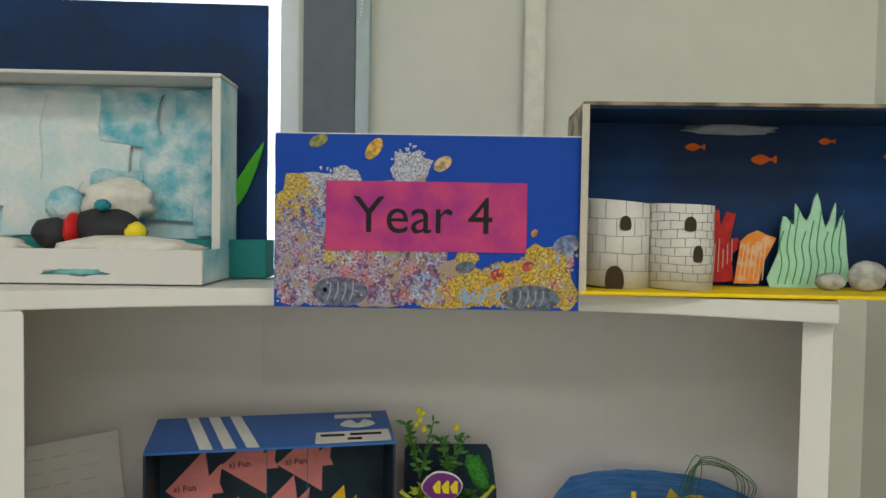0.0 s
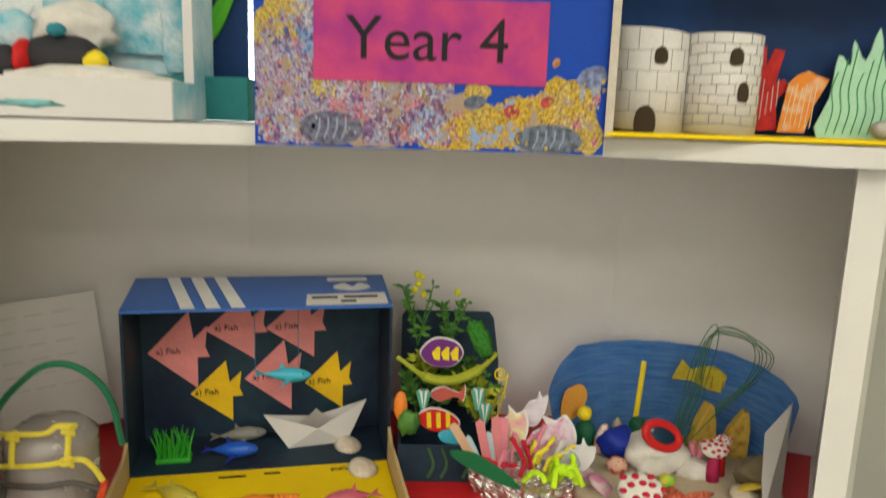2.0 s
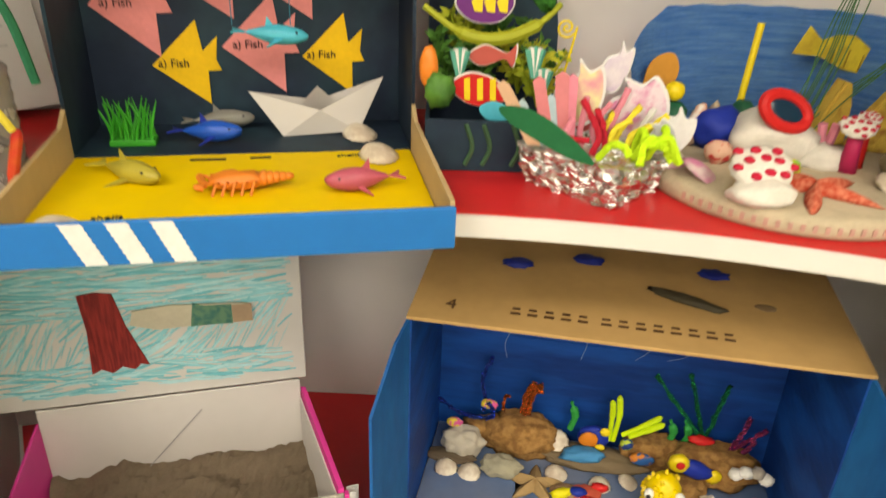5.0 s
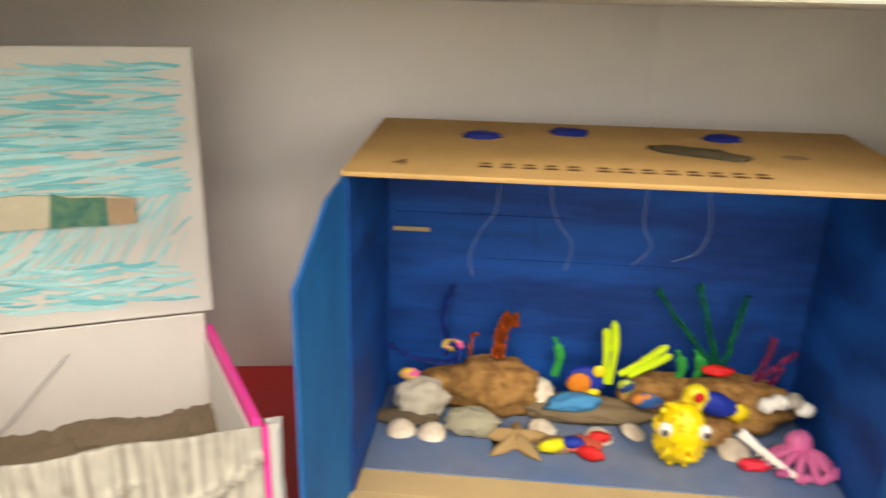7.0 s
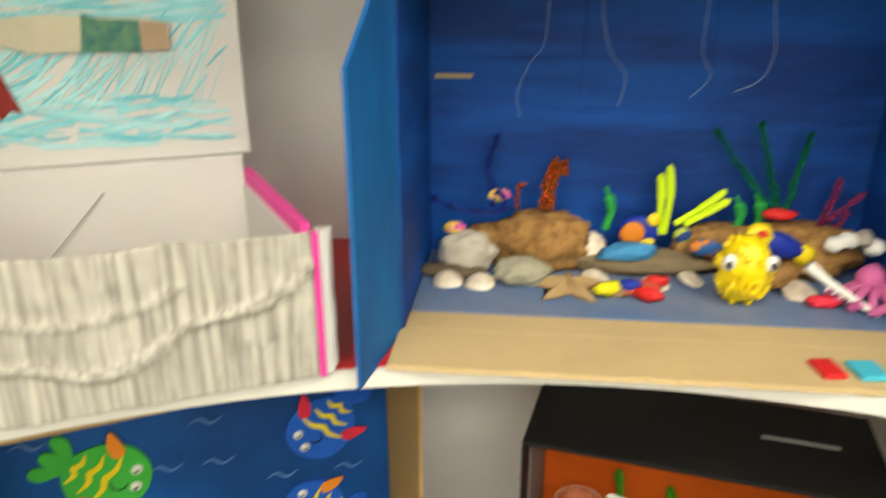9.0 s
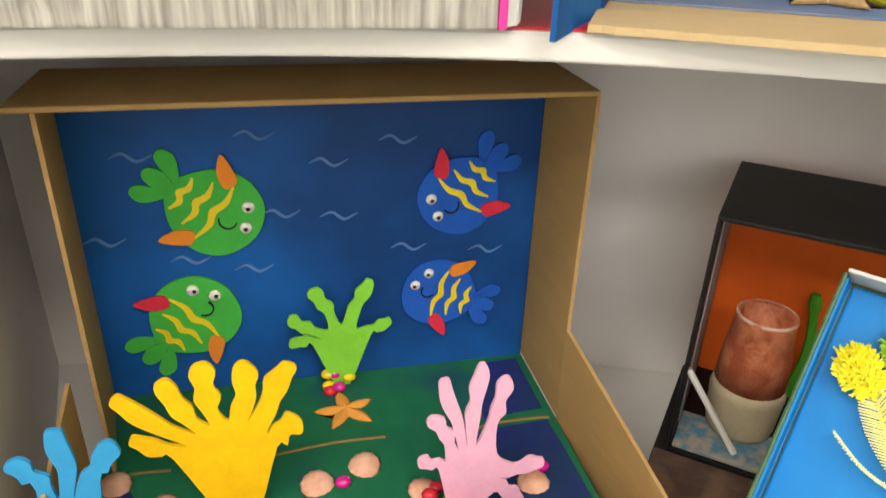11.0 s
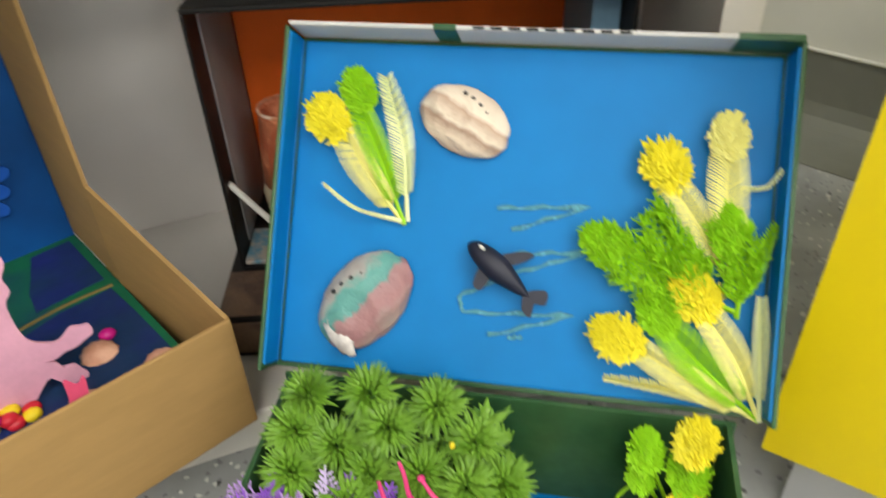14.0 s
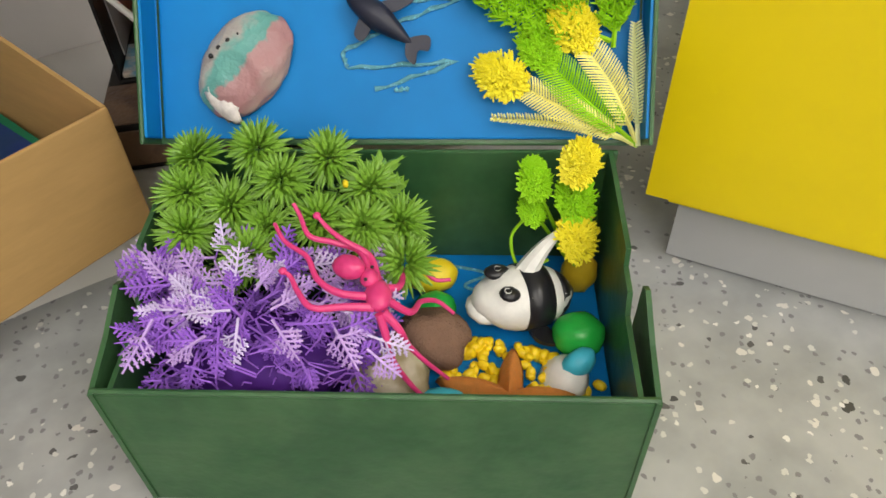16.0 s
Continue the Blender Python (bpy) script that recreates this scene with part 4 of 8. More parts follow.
part("pompom", ellipsoid((0.012, 0.012, 0.066), (0.012, 0.01, 0.015), rough=0.5, scale=9), FOLI, darkbox)
part("pompom", ellipsoid((0.002, 0.015, 0.085), (0.008, 0.006, 0.018), rough=0.1), ORANGEP, darkbox, "orange foam fish")
part("spiral", tube([(0.118 + 0.0012 * k / 3 * math.cos(k * 0.55), 0.04, 0.117 + 0.0012 * k / 3 * math.sin(k * 0.55)) for k in range(24)] + [(0.124, 0.04, 0.1), (0.116, 0.04, 0.06)], 0.0011, 6), YELLOWP, darkbox)
for x in (0.035, 0.05, 0.075):
    part("painted_weed", tube(smooth_line([(x, -0.001, 0.006), (x + 0.006, -0.001, 0.022), (x, -0.001, 0.042)]), 0.0022, 5), paint("dull_green_paint", (0.05, 0.12, 0.06)), darkbox)
part("paper_fish", slab(outline_of([(-0.02, 0.004), (-0.006, 0.009), (0.012, 0.0), (0.02, -0.008), (0.004, -0.009), (-0.014, -0.006)]), 0, 0.0015, pose(0.066, 0.012, 0.05) @ UPRIGHT), TURQ, darkbox, "teal paper fish")
part("stuffed_leaf", ellipsoid((0, 0, 0), (0.011, 0.006, 0.026), rough=0.5, scale=9), paint("glittery_green", (0.03, 0.2, 0.03), 0.5, size=300, bump=1.0, second=(0.08, 0.36, 0.05)), darkbox).matrix_basis = pose(0.096, 0.064, 0.15, 0, -24, 0)

# foil tray of pipe cleaner corals
FOIL = paint("aluminium_foil", (0.75, 0.75, 0.74), 0.2, metal=1.0, size=90, bump=0.5, vary=0.05)
foiltray = thing("foil_tray_diorama", pose(0.16, 0.945, 0.8515, 0, 0, -42), "crumpled foil tray crammed with bright pipe cleaner corals", "diorama")
fb = boxed((-0.042, -0.033, 0), (0.042, 0.033, 0.034), bevel=0)
bmesh.ops.subdivide_edges(fb, edges=fb.edges, cuts=16, use_grid_fill=True)
for v in fb.verts:
    v.co += Vector((noise.noise(v.co * 130), noise.noise(v.co * 130 + Vector((5, 0, 0))), noise.noise(v.co * 130 + Vector((0, 5, 0))) * (v.co.z > 0.005))) * 0.005 + Vector((noise.noise(v.co * 420), noise.noise(v.co * 420 + Vector((2, 0, 0))), 0)) * 0.003
    v.co.xy *= 1 + 0.2 * v.co.z / 0.034
part("tray", fb, FOIL, foiltray)
rnd = random.Random(5)
FACE = Matrix.Rotation(radians(42), 4, "Z")
NEON, CPINK, CRED, CYEL, CWHITE = paint("neon_green_chenille", (0.5, 0.78, 0.03), 0.95), paint("pink_chenille", (0.72, 0.25, 0.33), 0.95), paint("red_chenille", (0.5, 0.02, 0.04), 0.95), paint("yellow_chenille", (0.8, 0.68, 0.06), 0.95), paint("white_chenille", (0.66, 0.66, 0.64), 0.95)


def cleaner(points, mat, r=0.0026):
    bm = tube([FACE @ Vector(p) for p in smooth_line(points, 6)], r, 7)
    for v in bm.verts:
        v.co += Vector((noise.noise(v.co * 700), noise.noise(v.co * 700 + Vector((4, 0, 0))), noise.noise(v.co * 700 + Vector((0, 4, 0))))) * 0.0012
    part("pipe_cleaner", bm, mat, foiltray)


for k in range(9):
    u, v = rnd.uniform(-0.002, 0.052), rnd.uniform(-0.04, -0.012)
    a = rnd.uniform(0, 6.28)
    du, dv = 0.011 * math.cos(a), 0.008 * math.sin(a)
    cleaner([(u - du, v - dv, 0.036), (u, v, 0.046 + rnd.uniform(0, 0.01)), (u + du, v + dv, 0.05), (u + du * 1.7, v + dv * 1.5, 0.04 + rnd.uniform(0, 0.016))], NEON, 0.003)
for k in range(7):
    u, v = -0.026 + 0.007 * k, rnd.uniform(-0.02, 0.012)
    cleaner([(u, v, 0.034), (u + rnd.uniform(-0.004, 0.004), v, 0.05), (u + rnd.uniform(-0.012, 0.014), v, rnd.uniform(0.062, 0.082))], CRED if k % 2 else CPINK)
for k in range(6):
    u, v = 0.004 + 0.006 * k, rnd.uniform(-0.012, 0.012)
    cleaner([(u, v, 0.036), (u + 0.006, v, 0.05), (u + rnd.uniform(0.004, 0.022), v, rnd.uniform(0.056, 0.07))], CYEL if k != 4 else CWHITE)
cleaner([(-0.046, -0.014, 0.05), (-0.026, -0.018, 0.046), (-0.008, -0.016, 0.044)], CRED)
for u0, z0, u1, z1, w, mat in ((-0.05, 0.036, -0.078, 0.084, 0.011, paint("peach_card_strip", (0.62, 0.4, 0.26), 0.8)), (-0.046, 0.036, -0.062, 0.07, 0.008, paint("pale_blue_strip", (0.4, 0.54, 0.6), 0.8)), (-0.038, 0.036, -0.05, 0.088, 0.010, paint("rose_card_strip", (0.66, 0.22, 0.24), 0.8)), (-0.034, 0.036, -0.04, 0.074, 0.009, paint("pale_blue_strip", (0.4, 0.54, 0.6), 0.8)), (-0.028, 0.036, -0.032, 0.092, 0.011, paint("rose_card_strip", (0.66, 0.22, 0.24), 0.8)), (-0.022, 0.036, -0.024, 0.09, 0.010, CPINK)):
    part("card_strip", slab([(u0 - w / 2, z0), (u0 + w / 2, z0), (u1 + w * 0.45, z1), (u1, z1 + 0.003), (u1 - w * 0.5, z1 - 0.001)], 0, 0.0018, FACE @ pose(0, 0.004 + u0 * 0.2, 0) @ UPRIGHT), mat, foiltray)
MOTTLE = paint("pink_mottled_card", (0.7, 0.6, 0.66), 0.6, size=60, second=(0.62, 0.24, 0.42), mix=(0.42, 0.56))
WCARD = paint("white_card_border", (0.72, 0.72, 0.72), 0.7)
for u, v, z, w, h, tilt, mat in ((-0.014, 0.006, 0.076, 0.032, 0.042, 10, paint("pale_yellow_card", (0.7, 0.66, 0.36), 0.6, size=50, second=(0.68, 0.3, 0.36))), (0.036, 0.016, 0.064, 0.042, 0.042, -8, MOTTLE), (0.014, 0.02, 0.094, 0.018, 0.034, 20, paint("lilac_card", (0.56, 0.48, 0.6), 0.6, size=70, second=(0.66, 0.6, 0.66))), (0.062, 0.0, 0.05, 0.028, 0.03, 30, WCARD), (0.05, -0.012, 0.05, 0.018, 0.022, -30, paint("grey_shell_card", (0.4, 0.42, 0.44), 0.6))):
    out = [(-w / 2, -h / 2), (-w * 0.55, h * 0.1), (-w * 0.2, h * 0.3), (-w * 0.25, h * 0.55), (0.05 * w, h * 0.4), (w * 0.3, h * 0.5), (w * 0.5, 0), (w * 0.3, -h / 2)]
    m = FACE @ pose(u, v, z, 0, tilt, 0)
    card = part("card_coral", slab(outline_of(out), 0, 0.0015, m @ UPRIGHT), mat, foiltray)
    part("white_border", slab(outline_of([(px * 1.16, pz * 1.14) for px, pz in out]), 0, 0.001, m @ pose(0, 0.0012, 0) @ UPRIGHT), WCARD, card)
part("felt_leaf", slab(outline_of([(-0.082, 0.08), (-0.06, 0.079), (-0.032, 0.062), (-0.008, 0.038), (-0.028, 0.042), (-0.058, 0.058), (-0.076, 0.07)]), 0, 0.0015, FACE @ pose(0, -0.046, 0, 8) @ UPRIGHT), paint("deep_green_felt", (0.012, 0.13, 0.05), 0.85), foiltray, "deep green felt leaf")

# plaster disc
CRAYON = paint("blue_crayon_card", (0.035, 0.2, 0.62), 0.85, size=45, vary=0.4, second=(0.2, 0.42, 0.74), stretch=(0.5, 0.5, 9), mix=(0.25, 0.8), bump=0.03, fine=9)
bm = bmesh.new()
prev = None
for k in range(41):
    a = radians(168 - k * 4.62)
    rr = 0.122 - 0.010 * max(0, (k - 30) / 10)
    top = 0.092 + 0.036 * min(1, k / 8) - 0.014 * max(0, (k - 26) / 14)
    pair = (bm.verts.new((rr * math.cos(a), rr * math.sin(a) + 0.012, 0.002)), bm.verts.new((rr * 1.16 * math.cos(a), rr * 1.16 * math.sin(a) + 0.012, top + 0.0007 * math.sin(k * 1.7))))
    if prev:
        bm.faces.new((prev[0], pair[0], pair[1], prev[1]))
    prev = pair
bmesh.ops.solidify(bm, geom=bm.faces[:], thickness=0.0012)
part("backdrop_card", bm, CRAYON, disc, "curved card coloured with blue crayon")
fold = bmesh.new()
fold.faces.new([fold.verts.new(c) for c in ((0.1, -0.058, 0.0172), (0.069, -0.086, 0.0172), (0.072, -0.068, 0.05), (0.0817, -0.043, 0.09), (0.124, -0.012, 0.114))])
bmesh.ops.solidify(fold, geom=fold.faces[:], thickness=0.001)
part("card_flap", fold, PAPER, disc, "white folded card end")
LETTER = paint("faded_red_print", (0.5, 0.3, 0.25), 0.8)
for k in range(30):
    a = radians(-150 + k * 4.0)
    part("writing", boxed((-0.0015, -0.0004, 0.005), (0.0015, 0.0006, 0.0105), Matrix.Rotation(a + math.pi / 2, 4, "Z") @ Matrix.Translation((0, -0.1202, 0)), bevel=0), LETTER, disc)
part("plaster_rock", blob((0.036, 0.03, 0.03), 0.4, 1.8, 4, m=pose(-0.014, 0.024, 0.03)), WCLAY, disc, "cracked white plaster rock")
part("plaster_rock", blob((0.022, 0.016, 0.013), 0.35, 2, 9, m=pose(0.028, 0.005, 0.022)), WCLAY, disc)
part("clay_lump", blob((0.024, 0.018, 0.021), 0.25, 2, 6, m=pose(-0.052, 0.04, 0.034)), BLUEP, disc, "royal blue clay lump")
mask = part("diving_mask", tube([(0.021 * math.cos(a), 0, 0.013 * math.sin(a)) for a in (2 * math.pi * k / 24 for k in range(25))], 0.0052, 8), REDP, disc, "red clay diving mask")
mask.matrix_basis = pose(-0.012, 0.004, 0.062, -24, 22, 4)
lens = part("lens", ellipsoid((0, 0, 0), (0.018, 0.003, 0.011)), paint("teal_lens", (0.005, 0.03, 0.06), 0.15), mask)
part("snorkel", tube([(-0.022, 0.085, 0.02), (-0.014, 0.09, 0.12)], 0.0035, 8), YELLOWP, disc, "yellow snorkel stick")
part("snorkel_base", lathe([(0, 0), (0.011, 0), (0.011, 0.03), (0.006, 0.036), (0, 0.036)], 16, pose(-0.02, 0.075, 0.016)), paint("bottle_green", (0.01, 0.1, 0.05)), disc)
part("clay_peg", lathe([(0, 0), (0.006, 0), (0.006, 0.028), (0, 0.036)], 12, pose(-0.045, 0.075, 0.016)), SAND, disc)
for x, y, rz, lean in ((0.058, 0.07, 8, 0), (0.09, 0.055, -14, 6)):
    part("sponge_wedge", slab([(-0.017, 0), (0.018, 0), (0.015, 0.038), (0.01, 0.058), (0.003, 0.06), (-0.009, 0.034)], -0.009, 0.009, pose(x, y, 0.0165, 0, lean, rz) @ UPRIGHT, bevel=0.0025), paint("yellow_sponge", (0.62, 0.42, 0.08), 0.95, size=70, bump=1.0, second=(0.36, 0.17, 0.04), mix=(0.3, 0.5)), disc, "yellow sponge wedge with holes")
fishbody = flat("card_fish", [(-0.043, -0.002), (-0.033, 0.025), (-0.023, 0.016), (-0.019, 0.013), (-0.006, 0.019), (0.008, 0.02), (0.024, 0.01), (0.046, -0.017), (0.026, -0.015), (0.004, -0.012), (-0.014, -0.004), (-0.021, -0.002)], pose(0.074, 0.112, 0.09, 0, 2, -8), paint("yellow_card_fish", (0.66, 0.52, 0.05), 0.8, size=90, second=(0.5, 0.36, 0.04)), disc, 0.0016, "yellow card fish")
for k in range(3):
    part("drawn_line", tube([Vector((0.066 + 0.013 * k, 0.1105 - 0.0018 * k, 0.083 - 0.003 * k)), Vector((0.068 + 0.013 * k, 0.1105 - 0.0018 * k, 0.1 - 0.004 * k))], 0.0006, 4), paint("brown_pencil", (0.3, 0.2, 0.03), 0.8), fishbody)
for k in range(7):
    x, y = 0.022 + 0.004 * (k % 3), 0.06 + 0.004 * k
    s = 0.05 + 0.006 * k
    part("wire_loop", tube(smooth_line([(x, y, 0.02), (x + 0.02, y, 0.09), (x + 0.03 + 0.002 * k, y, 0.16 + 0.005 * (k % 3)), (x + s + 0.02, y - 0.005, 0.162 - 0.003 * k), (x + s + 0.022, y - 0.005, 0.115), (x + 0.03, y - 0.004, 0.05), (x + 0.006, y - 0.004, 0.018)] if k else [(x, y, 0.02), (x + 0.01, y, 0.12), (x + 0.032, y, 0.178), (x + 0.04, y, 0.15), (x + 0.012, y, 0.02)]), 0.0006, 5), paint("green_wire", (0.05, 0.17, 0.05), 0.35), disc, "thin green wire loop" if k == 0 else "")


def toadstool(x, y, cap, h, stem_mat, tilt=0):
    part("toadstool_stem", lathe([(0, 0), (cap * 0.5, 0), (cap * 0.42, h * 0.5), (cap * 0.36, h), (0, h)], 14, pose(x, y, 0.016)), stem_mat, disc)
    capob = part("toadstool_cap", blob((cap, cap * 0.78, cap * 0.2), 0.22, 4, cap * 900, m=pose(0, 0, 0, 34 - tilt)), WCLAY, disc, "white clay cap with red spots")
    capob.matrix_basis = pose(x, y, 0.016 + h + cap * 0.2)
    r2 = random.Random(int(cap * 1e4))
    for k in range(12):
        a, e = 2.4 * k, 0.35 + 1.0 * (k / 12)
        d = Vector((math.cos(a) * math.cos(e) * cap, math.sin(a) * math.cos(e) * cap * 0.8, math.sin(e) * cap * 0.2))
        d = pose(0, 0, 0, 34 - tilt) @ d
        part("spot", blob((cap * 0.17, cap * 0.13, cap * 0.09), 0.2, 2, k, 2, m=Matrix.Translation(d) @ pose(0, 0, 0, 34 - tilt)), paint("crimson_paint", (0.5, 0.01, 0.04)), capob)


toadstool(-0.058, -0.082, 0.0245, 0.02, WCLAY, -6)
toadstool(0.044, -0.01, 0.0155, 0.036, paint("crimson_clay", (0.42, 0.02, 0.09)))
toadstool(0.058, 0.002, 0.0095, 0.042, REDP)
part("plaster_rock", blob((0.025, 0.016, 0.011), 0.2, 2, 14, m=pose(-0.058, -0.092, 0.0245)), WCLAY, disc)
star = star_of((0.052, 0.04, 0.04, 0.056, 0.054), 0.0105, 30, 0.2, 2.2)
star.transform(pose(-0.006, -0.064, 0.0165))
part("starfish", star, paint("coral_red_glitter", (0.74, 0.24, 0.15), 0.7, size=200, bump=0.8, second=(0.58, 0.08, 0.04)), disc, "rough coral red starfish")
for x, y, rz, mat in ((0.065, -0.05, 20, SHELLW), (0.072, -0.042, 200, paint("yellow_shell_paint", (0.7, 0.5, 0.06)))):
    sh = shell_of(0.017, 0.35)
    sh.transform(pose(x, y, 0.018 + (0.006 if mat is not SHELLW else 0), 25, 0, rz))
    part("shell", sh, mat, disc)
part("driftwood", blob((0.022, 0.016, 0.02), 0.5, 2, 17, m=pose(0.09, -0.02, 0.03)), paint("grey_brown_wood", (0.2, 0.16, 0.1), 0.9), disc)
part("clay_ball", blob((0.012, 0.01, 0.01), 0.2, 3, 21, m=pose(-0.062, 0.0, 0.026)), paint("spotted_clay", (0.65, 0.4, 0.3), 0.6, size=120, second=(0.55, 0.05, 0.05), mix=(0.45, 0.5)), disc)
part("clay_ball", blob((0.010, 0.008, 0.008), 0.2, 3, 22, m=pose(-0.014, -0.03, 0.024)), paint("green_yellow_clay", (0.25, 0.5, 0.05), 0.6, size=120, second=(0.6, 0.5, 0.05)), disc)
flat("card_fish", outline_of([(-0.014, -0.02), (-0.018, 0.01), (0.0, 0.024), (0.014, 0.012), (0.012, -0.01), (0.0, -0.024)]), pose(-0.1, 0.075, 0.07, 0, 15, 20), paint("orange_card", (0.6, 0.28, 0.05), 0.8), disc, 0.0016)
part("clay_bottle", lathe([(0, 0), (0.011, 0), (0.012, 0.03), (0.006, 0.036), (0, 0.037)], 14, pose(-0.088, 0.06, 0.016)), paint("bottle_green", (0.01, 0.1, 0.05)), disc)
part("clay_ball", blob((0.009, 0.008, 0.009), 0.1, 3, 25, m=pose(-0.09, 0.06, 0.062)), YELLOWP, disc)
part("clay_fish", blob((0.008, 0.006, 0.02), 0.2, 3, 26, m=pose(-0.07, 0.045, 0.036, 0, 10)), paint("red_white_clay", (0.6, 0.25, 0.15), 0.6, size=160, second=(0.7, 0.65, 0.6)), disc)
for x in (0.03, 0.036):
    part("pink_tube", tube([(x, 0.015, 0.03), (x + (x - 0.033), 0.015, 0.05)], 0.004, 8), paint("pink_chenille", (0.75, 0.2, 0.3)), disc)
for x, y, rz in ((-0.105, -0.01, 30), (-0.085, -0.035, 80)):
    sh = shell_of(0.02, 0.35)
    sh.transform(pose(x, y, 0.017, 30, 0, rz))
    part("shell", sh, paint("pink_white_shell", (0.65, 0.5, 0.5), 0.5, size=60, second=(0.6, 0.2, 0.35)), disc)

# ---- painted box: seabed ----
part("nick", boxed((0.008, 0.171, 0.172), (0.042, 0.1728, 0.176), bevel=0), BOARD, farah)
for z, a, b in ((0.145, 0.09, 0.29), (0.188, 0.01, 0.17)):
    part("cardboard_seam", boxed((a, 0.1715, z), (b, 0.1732, z + 0.003), bevel=0.0006), BLUEPAINT, farah)
for x in (0.14, 0.25):
    part("cardboard_seam", boxed((x, 0.1716, 0.155), (x + 0.0025, 0.1731, 0.26), bevel=0.0006), BLUEPAINT, farah)
THREAD = paint("clear_nylon", (0.3, 0.38, 0.52), 0.3)
for pts in ([(0.105, 0.21), (0.093, 0.19), (0.083, 0.165), (0.086, 0.145)], [(0.15, 0.235), (0.158, 0.2), (0.172, 0.18), (0.168, 0.155)], [(0.232, 0.23), (0.232, 0.2), (0.24, 0.18), (0.226, 0.163)], [(0.283, 0.235), (0.288, 0.2), (0.28, 0.178), (0.26, 0.168)]):
    part("thread", tube(smooth_line([(pts[0][0] + 0.002, 0.13, 0.268)] + [(x, 0.13, z) for x, z in pts]), 0.00024, 5), THREAD, farah, "clear nylon thread")
DKBLUE = paint("dark_blue_clay", (0.008, 0.02, 0.22), 0.5)
for x, y in ((0.09, 0.115), (0.163, 0.138), (0.288, 0.135)):
    part("clay_dab", blob((0.016, 0.009, 0.004), 0.3, 2, x * 100, m=pose(0, 0, 0.262, 3.7) @ pose(x, y, 0.005)), DKBLUE, farah, "dark blue clay dab")
part("clay_dab", blob((0.036, 0.007, 0.005), 0.35, 2, 31, m=pose(0, 0, 0.262, 3.7) @ pose(0.258, 0.08, 0.005, 0, 0, -22)), paint("dark_brown_paint", (0.06, 0.05, 0.03), 0.6), farah)
part("stain", blob((0.01, 0.006, 0.0006), 0.3, 2, 33, m=pose(0, 0, 0.262, 3.7) @ pose(0.33, 0.085, 0.004)), paint("brown_stain", (0.25, 0.17, 0.09), 0.8), farah)
words("4", 0.022, pose(0, 0, 0.262, 3.7) @ pose(0.03, 0.02, 0.0042), paint("brown_marker", (0.1, 0.05, 0.02)), farah)
for x, w in ((0.092, 0.07), (0.175, 0.115)):
    k = 0.0
    while k < w:
        part("writing", boxed((x + k, 0.022, 0.0041), (x + k + 0.0095, 0.0255, 0.0045), pose(0, 0, 0.262, 3.7), bevel=0), paint("brown_marker", (0.1, 0.05, 0.02)), farah)
        part("writing", boxed((x + k + 0.001, 0.03, 0.0041), (x + k + 0.0085, 0.0335, 0.0045), pose(0, 0, 0.262, 3.7), bevel=0), paint("brown_marker", (0.1, 0.05, 0.02)), farah)
        k += 0.0155
for x, mat, w in ((0.30, REDP, 0.016), (0.326, TURQ, 0.02), (0.352, YELLOWP, 0.018), (0.384, REDP, 0.008)):
    part("clay_bar", boxed((-w * 0.5, -0.012, 0), (w * 0.5, 0.012, 0.004), pose(x, -0.036, 0.0041, 0, 0, (x * 900) % 25 - 12), bevel=0.0018), mat, farah, "flat modelling clay piece")

ROCKS = "stones on the painted seabed"
for x, y, sx, sy, sz, mat, lab, seed in (
    (0.042, 0.097, 0.025, 0.018, 0.021, paint("pale_speckled_stone", (0.5, 0.46, 0.38), 0.85, size=110, bump=0.6), "pale rounded and pitted seabed stone", 41),
    (0.092, 0.072, 0.024, 0.015, 0.013, paint("grey_green_stone", (0.36, 0.34, 0.25), 0.85, size=110, bump=0.6), "rough grey-green stone on the seabed", 42),
    (0.03, 0.083, 0.03, 0.012, 0.006, paint("brown_driftwood", (0.12, 0.09, 0.06), 0.9, stretch=(1, 6, 6)), "flat dark piece of driftwood", 43),
    (0.2, 0.11, 0.065, 0.018, 0.012, paint("driftwood", (0.2, 0.15, 0.09), 0.9, stretch=(1, 6, 6), bump=0.5), "long grey-brown piece of driftwood", 44),
    (0.17, 0.055, 0.018, 0.01, 0.006, paint("brown_pebble", (0.28, 0.17, 0.09), 0.6), "smooth brown pebble among the shells", 45)):
    solo("stone", blob((sx, sy, sz), 0.22, 2.4, seed, 4), mat, FAR @ pose(x, y, 0.012 + sz * 0.8), lab, "stone", ROCKS)
SPONGE = paint("brown_sea_sponge", (0.4, 0.22, 0.075), 0.95, size=110, bump=1.0, second=(0.24, 0.12, 0.04))


def blocky(bm):
    """Flattens a lump's top and ends, as on a cut sponge, and pits it."""
    top = max(v.co.z for v in bm.verts) * 0.72
    end = max(v.co.x for v in bm.verts) * 0.86
    for v in bm.verts:
        v.co.z = top + (v.co.z - top) * 0.25 if v.co.z > top else v.co.z
        v.co.x = math.copysign(end + (abs(v.co.x) - end) * 0.3, v.co.x) if abs(v.co.x) > end else v.co.x
        v.co -= v.co.normalized() * (0.003 * max(0, noise.noise(v.co * 190)) + 0.0018 * max(0, noise.noise(v.co * 420)))
    return bm


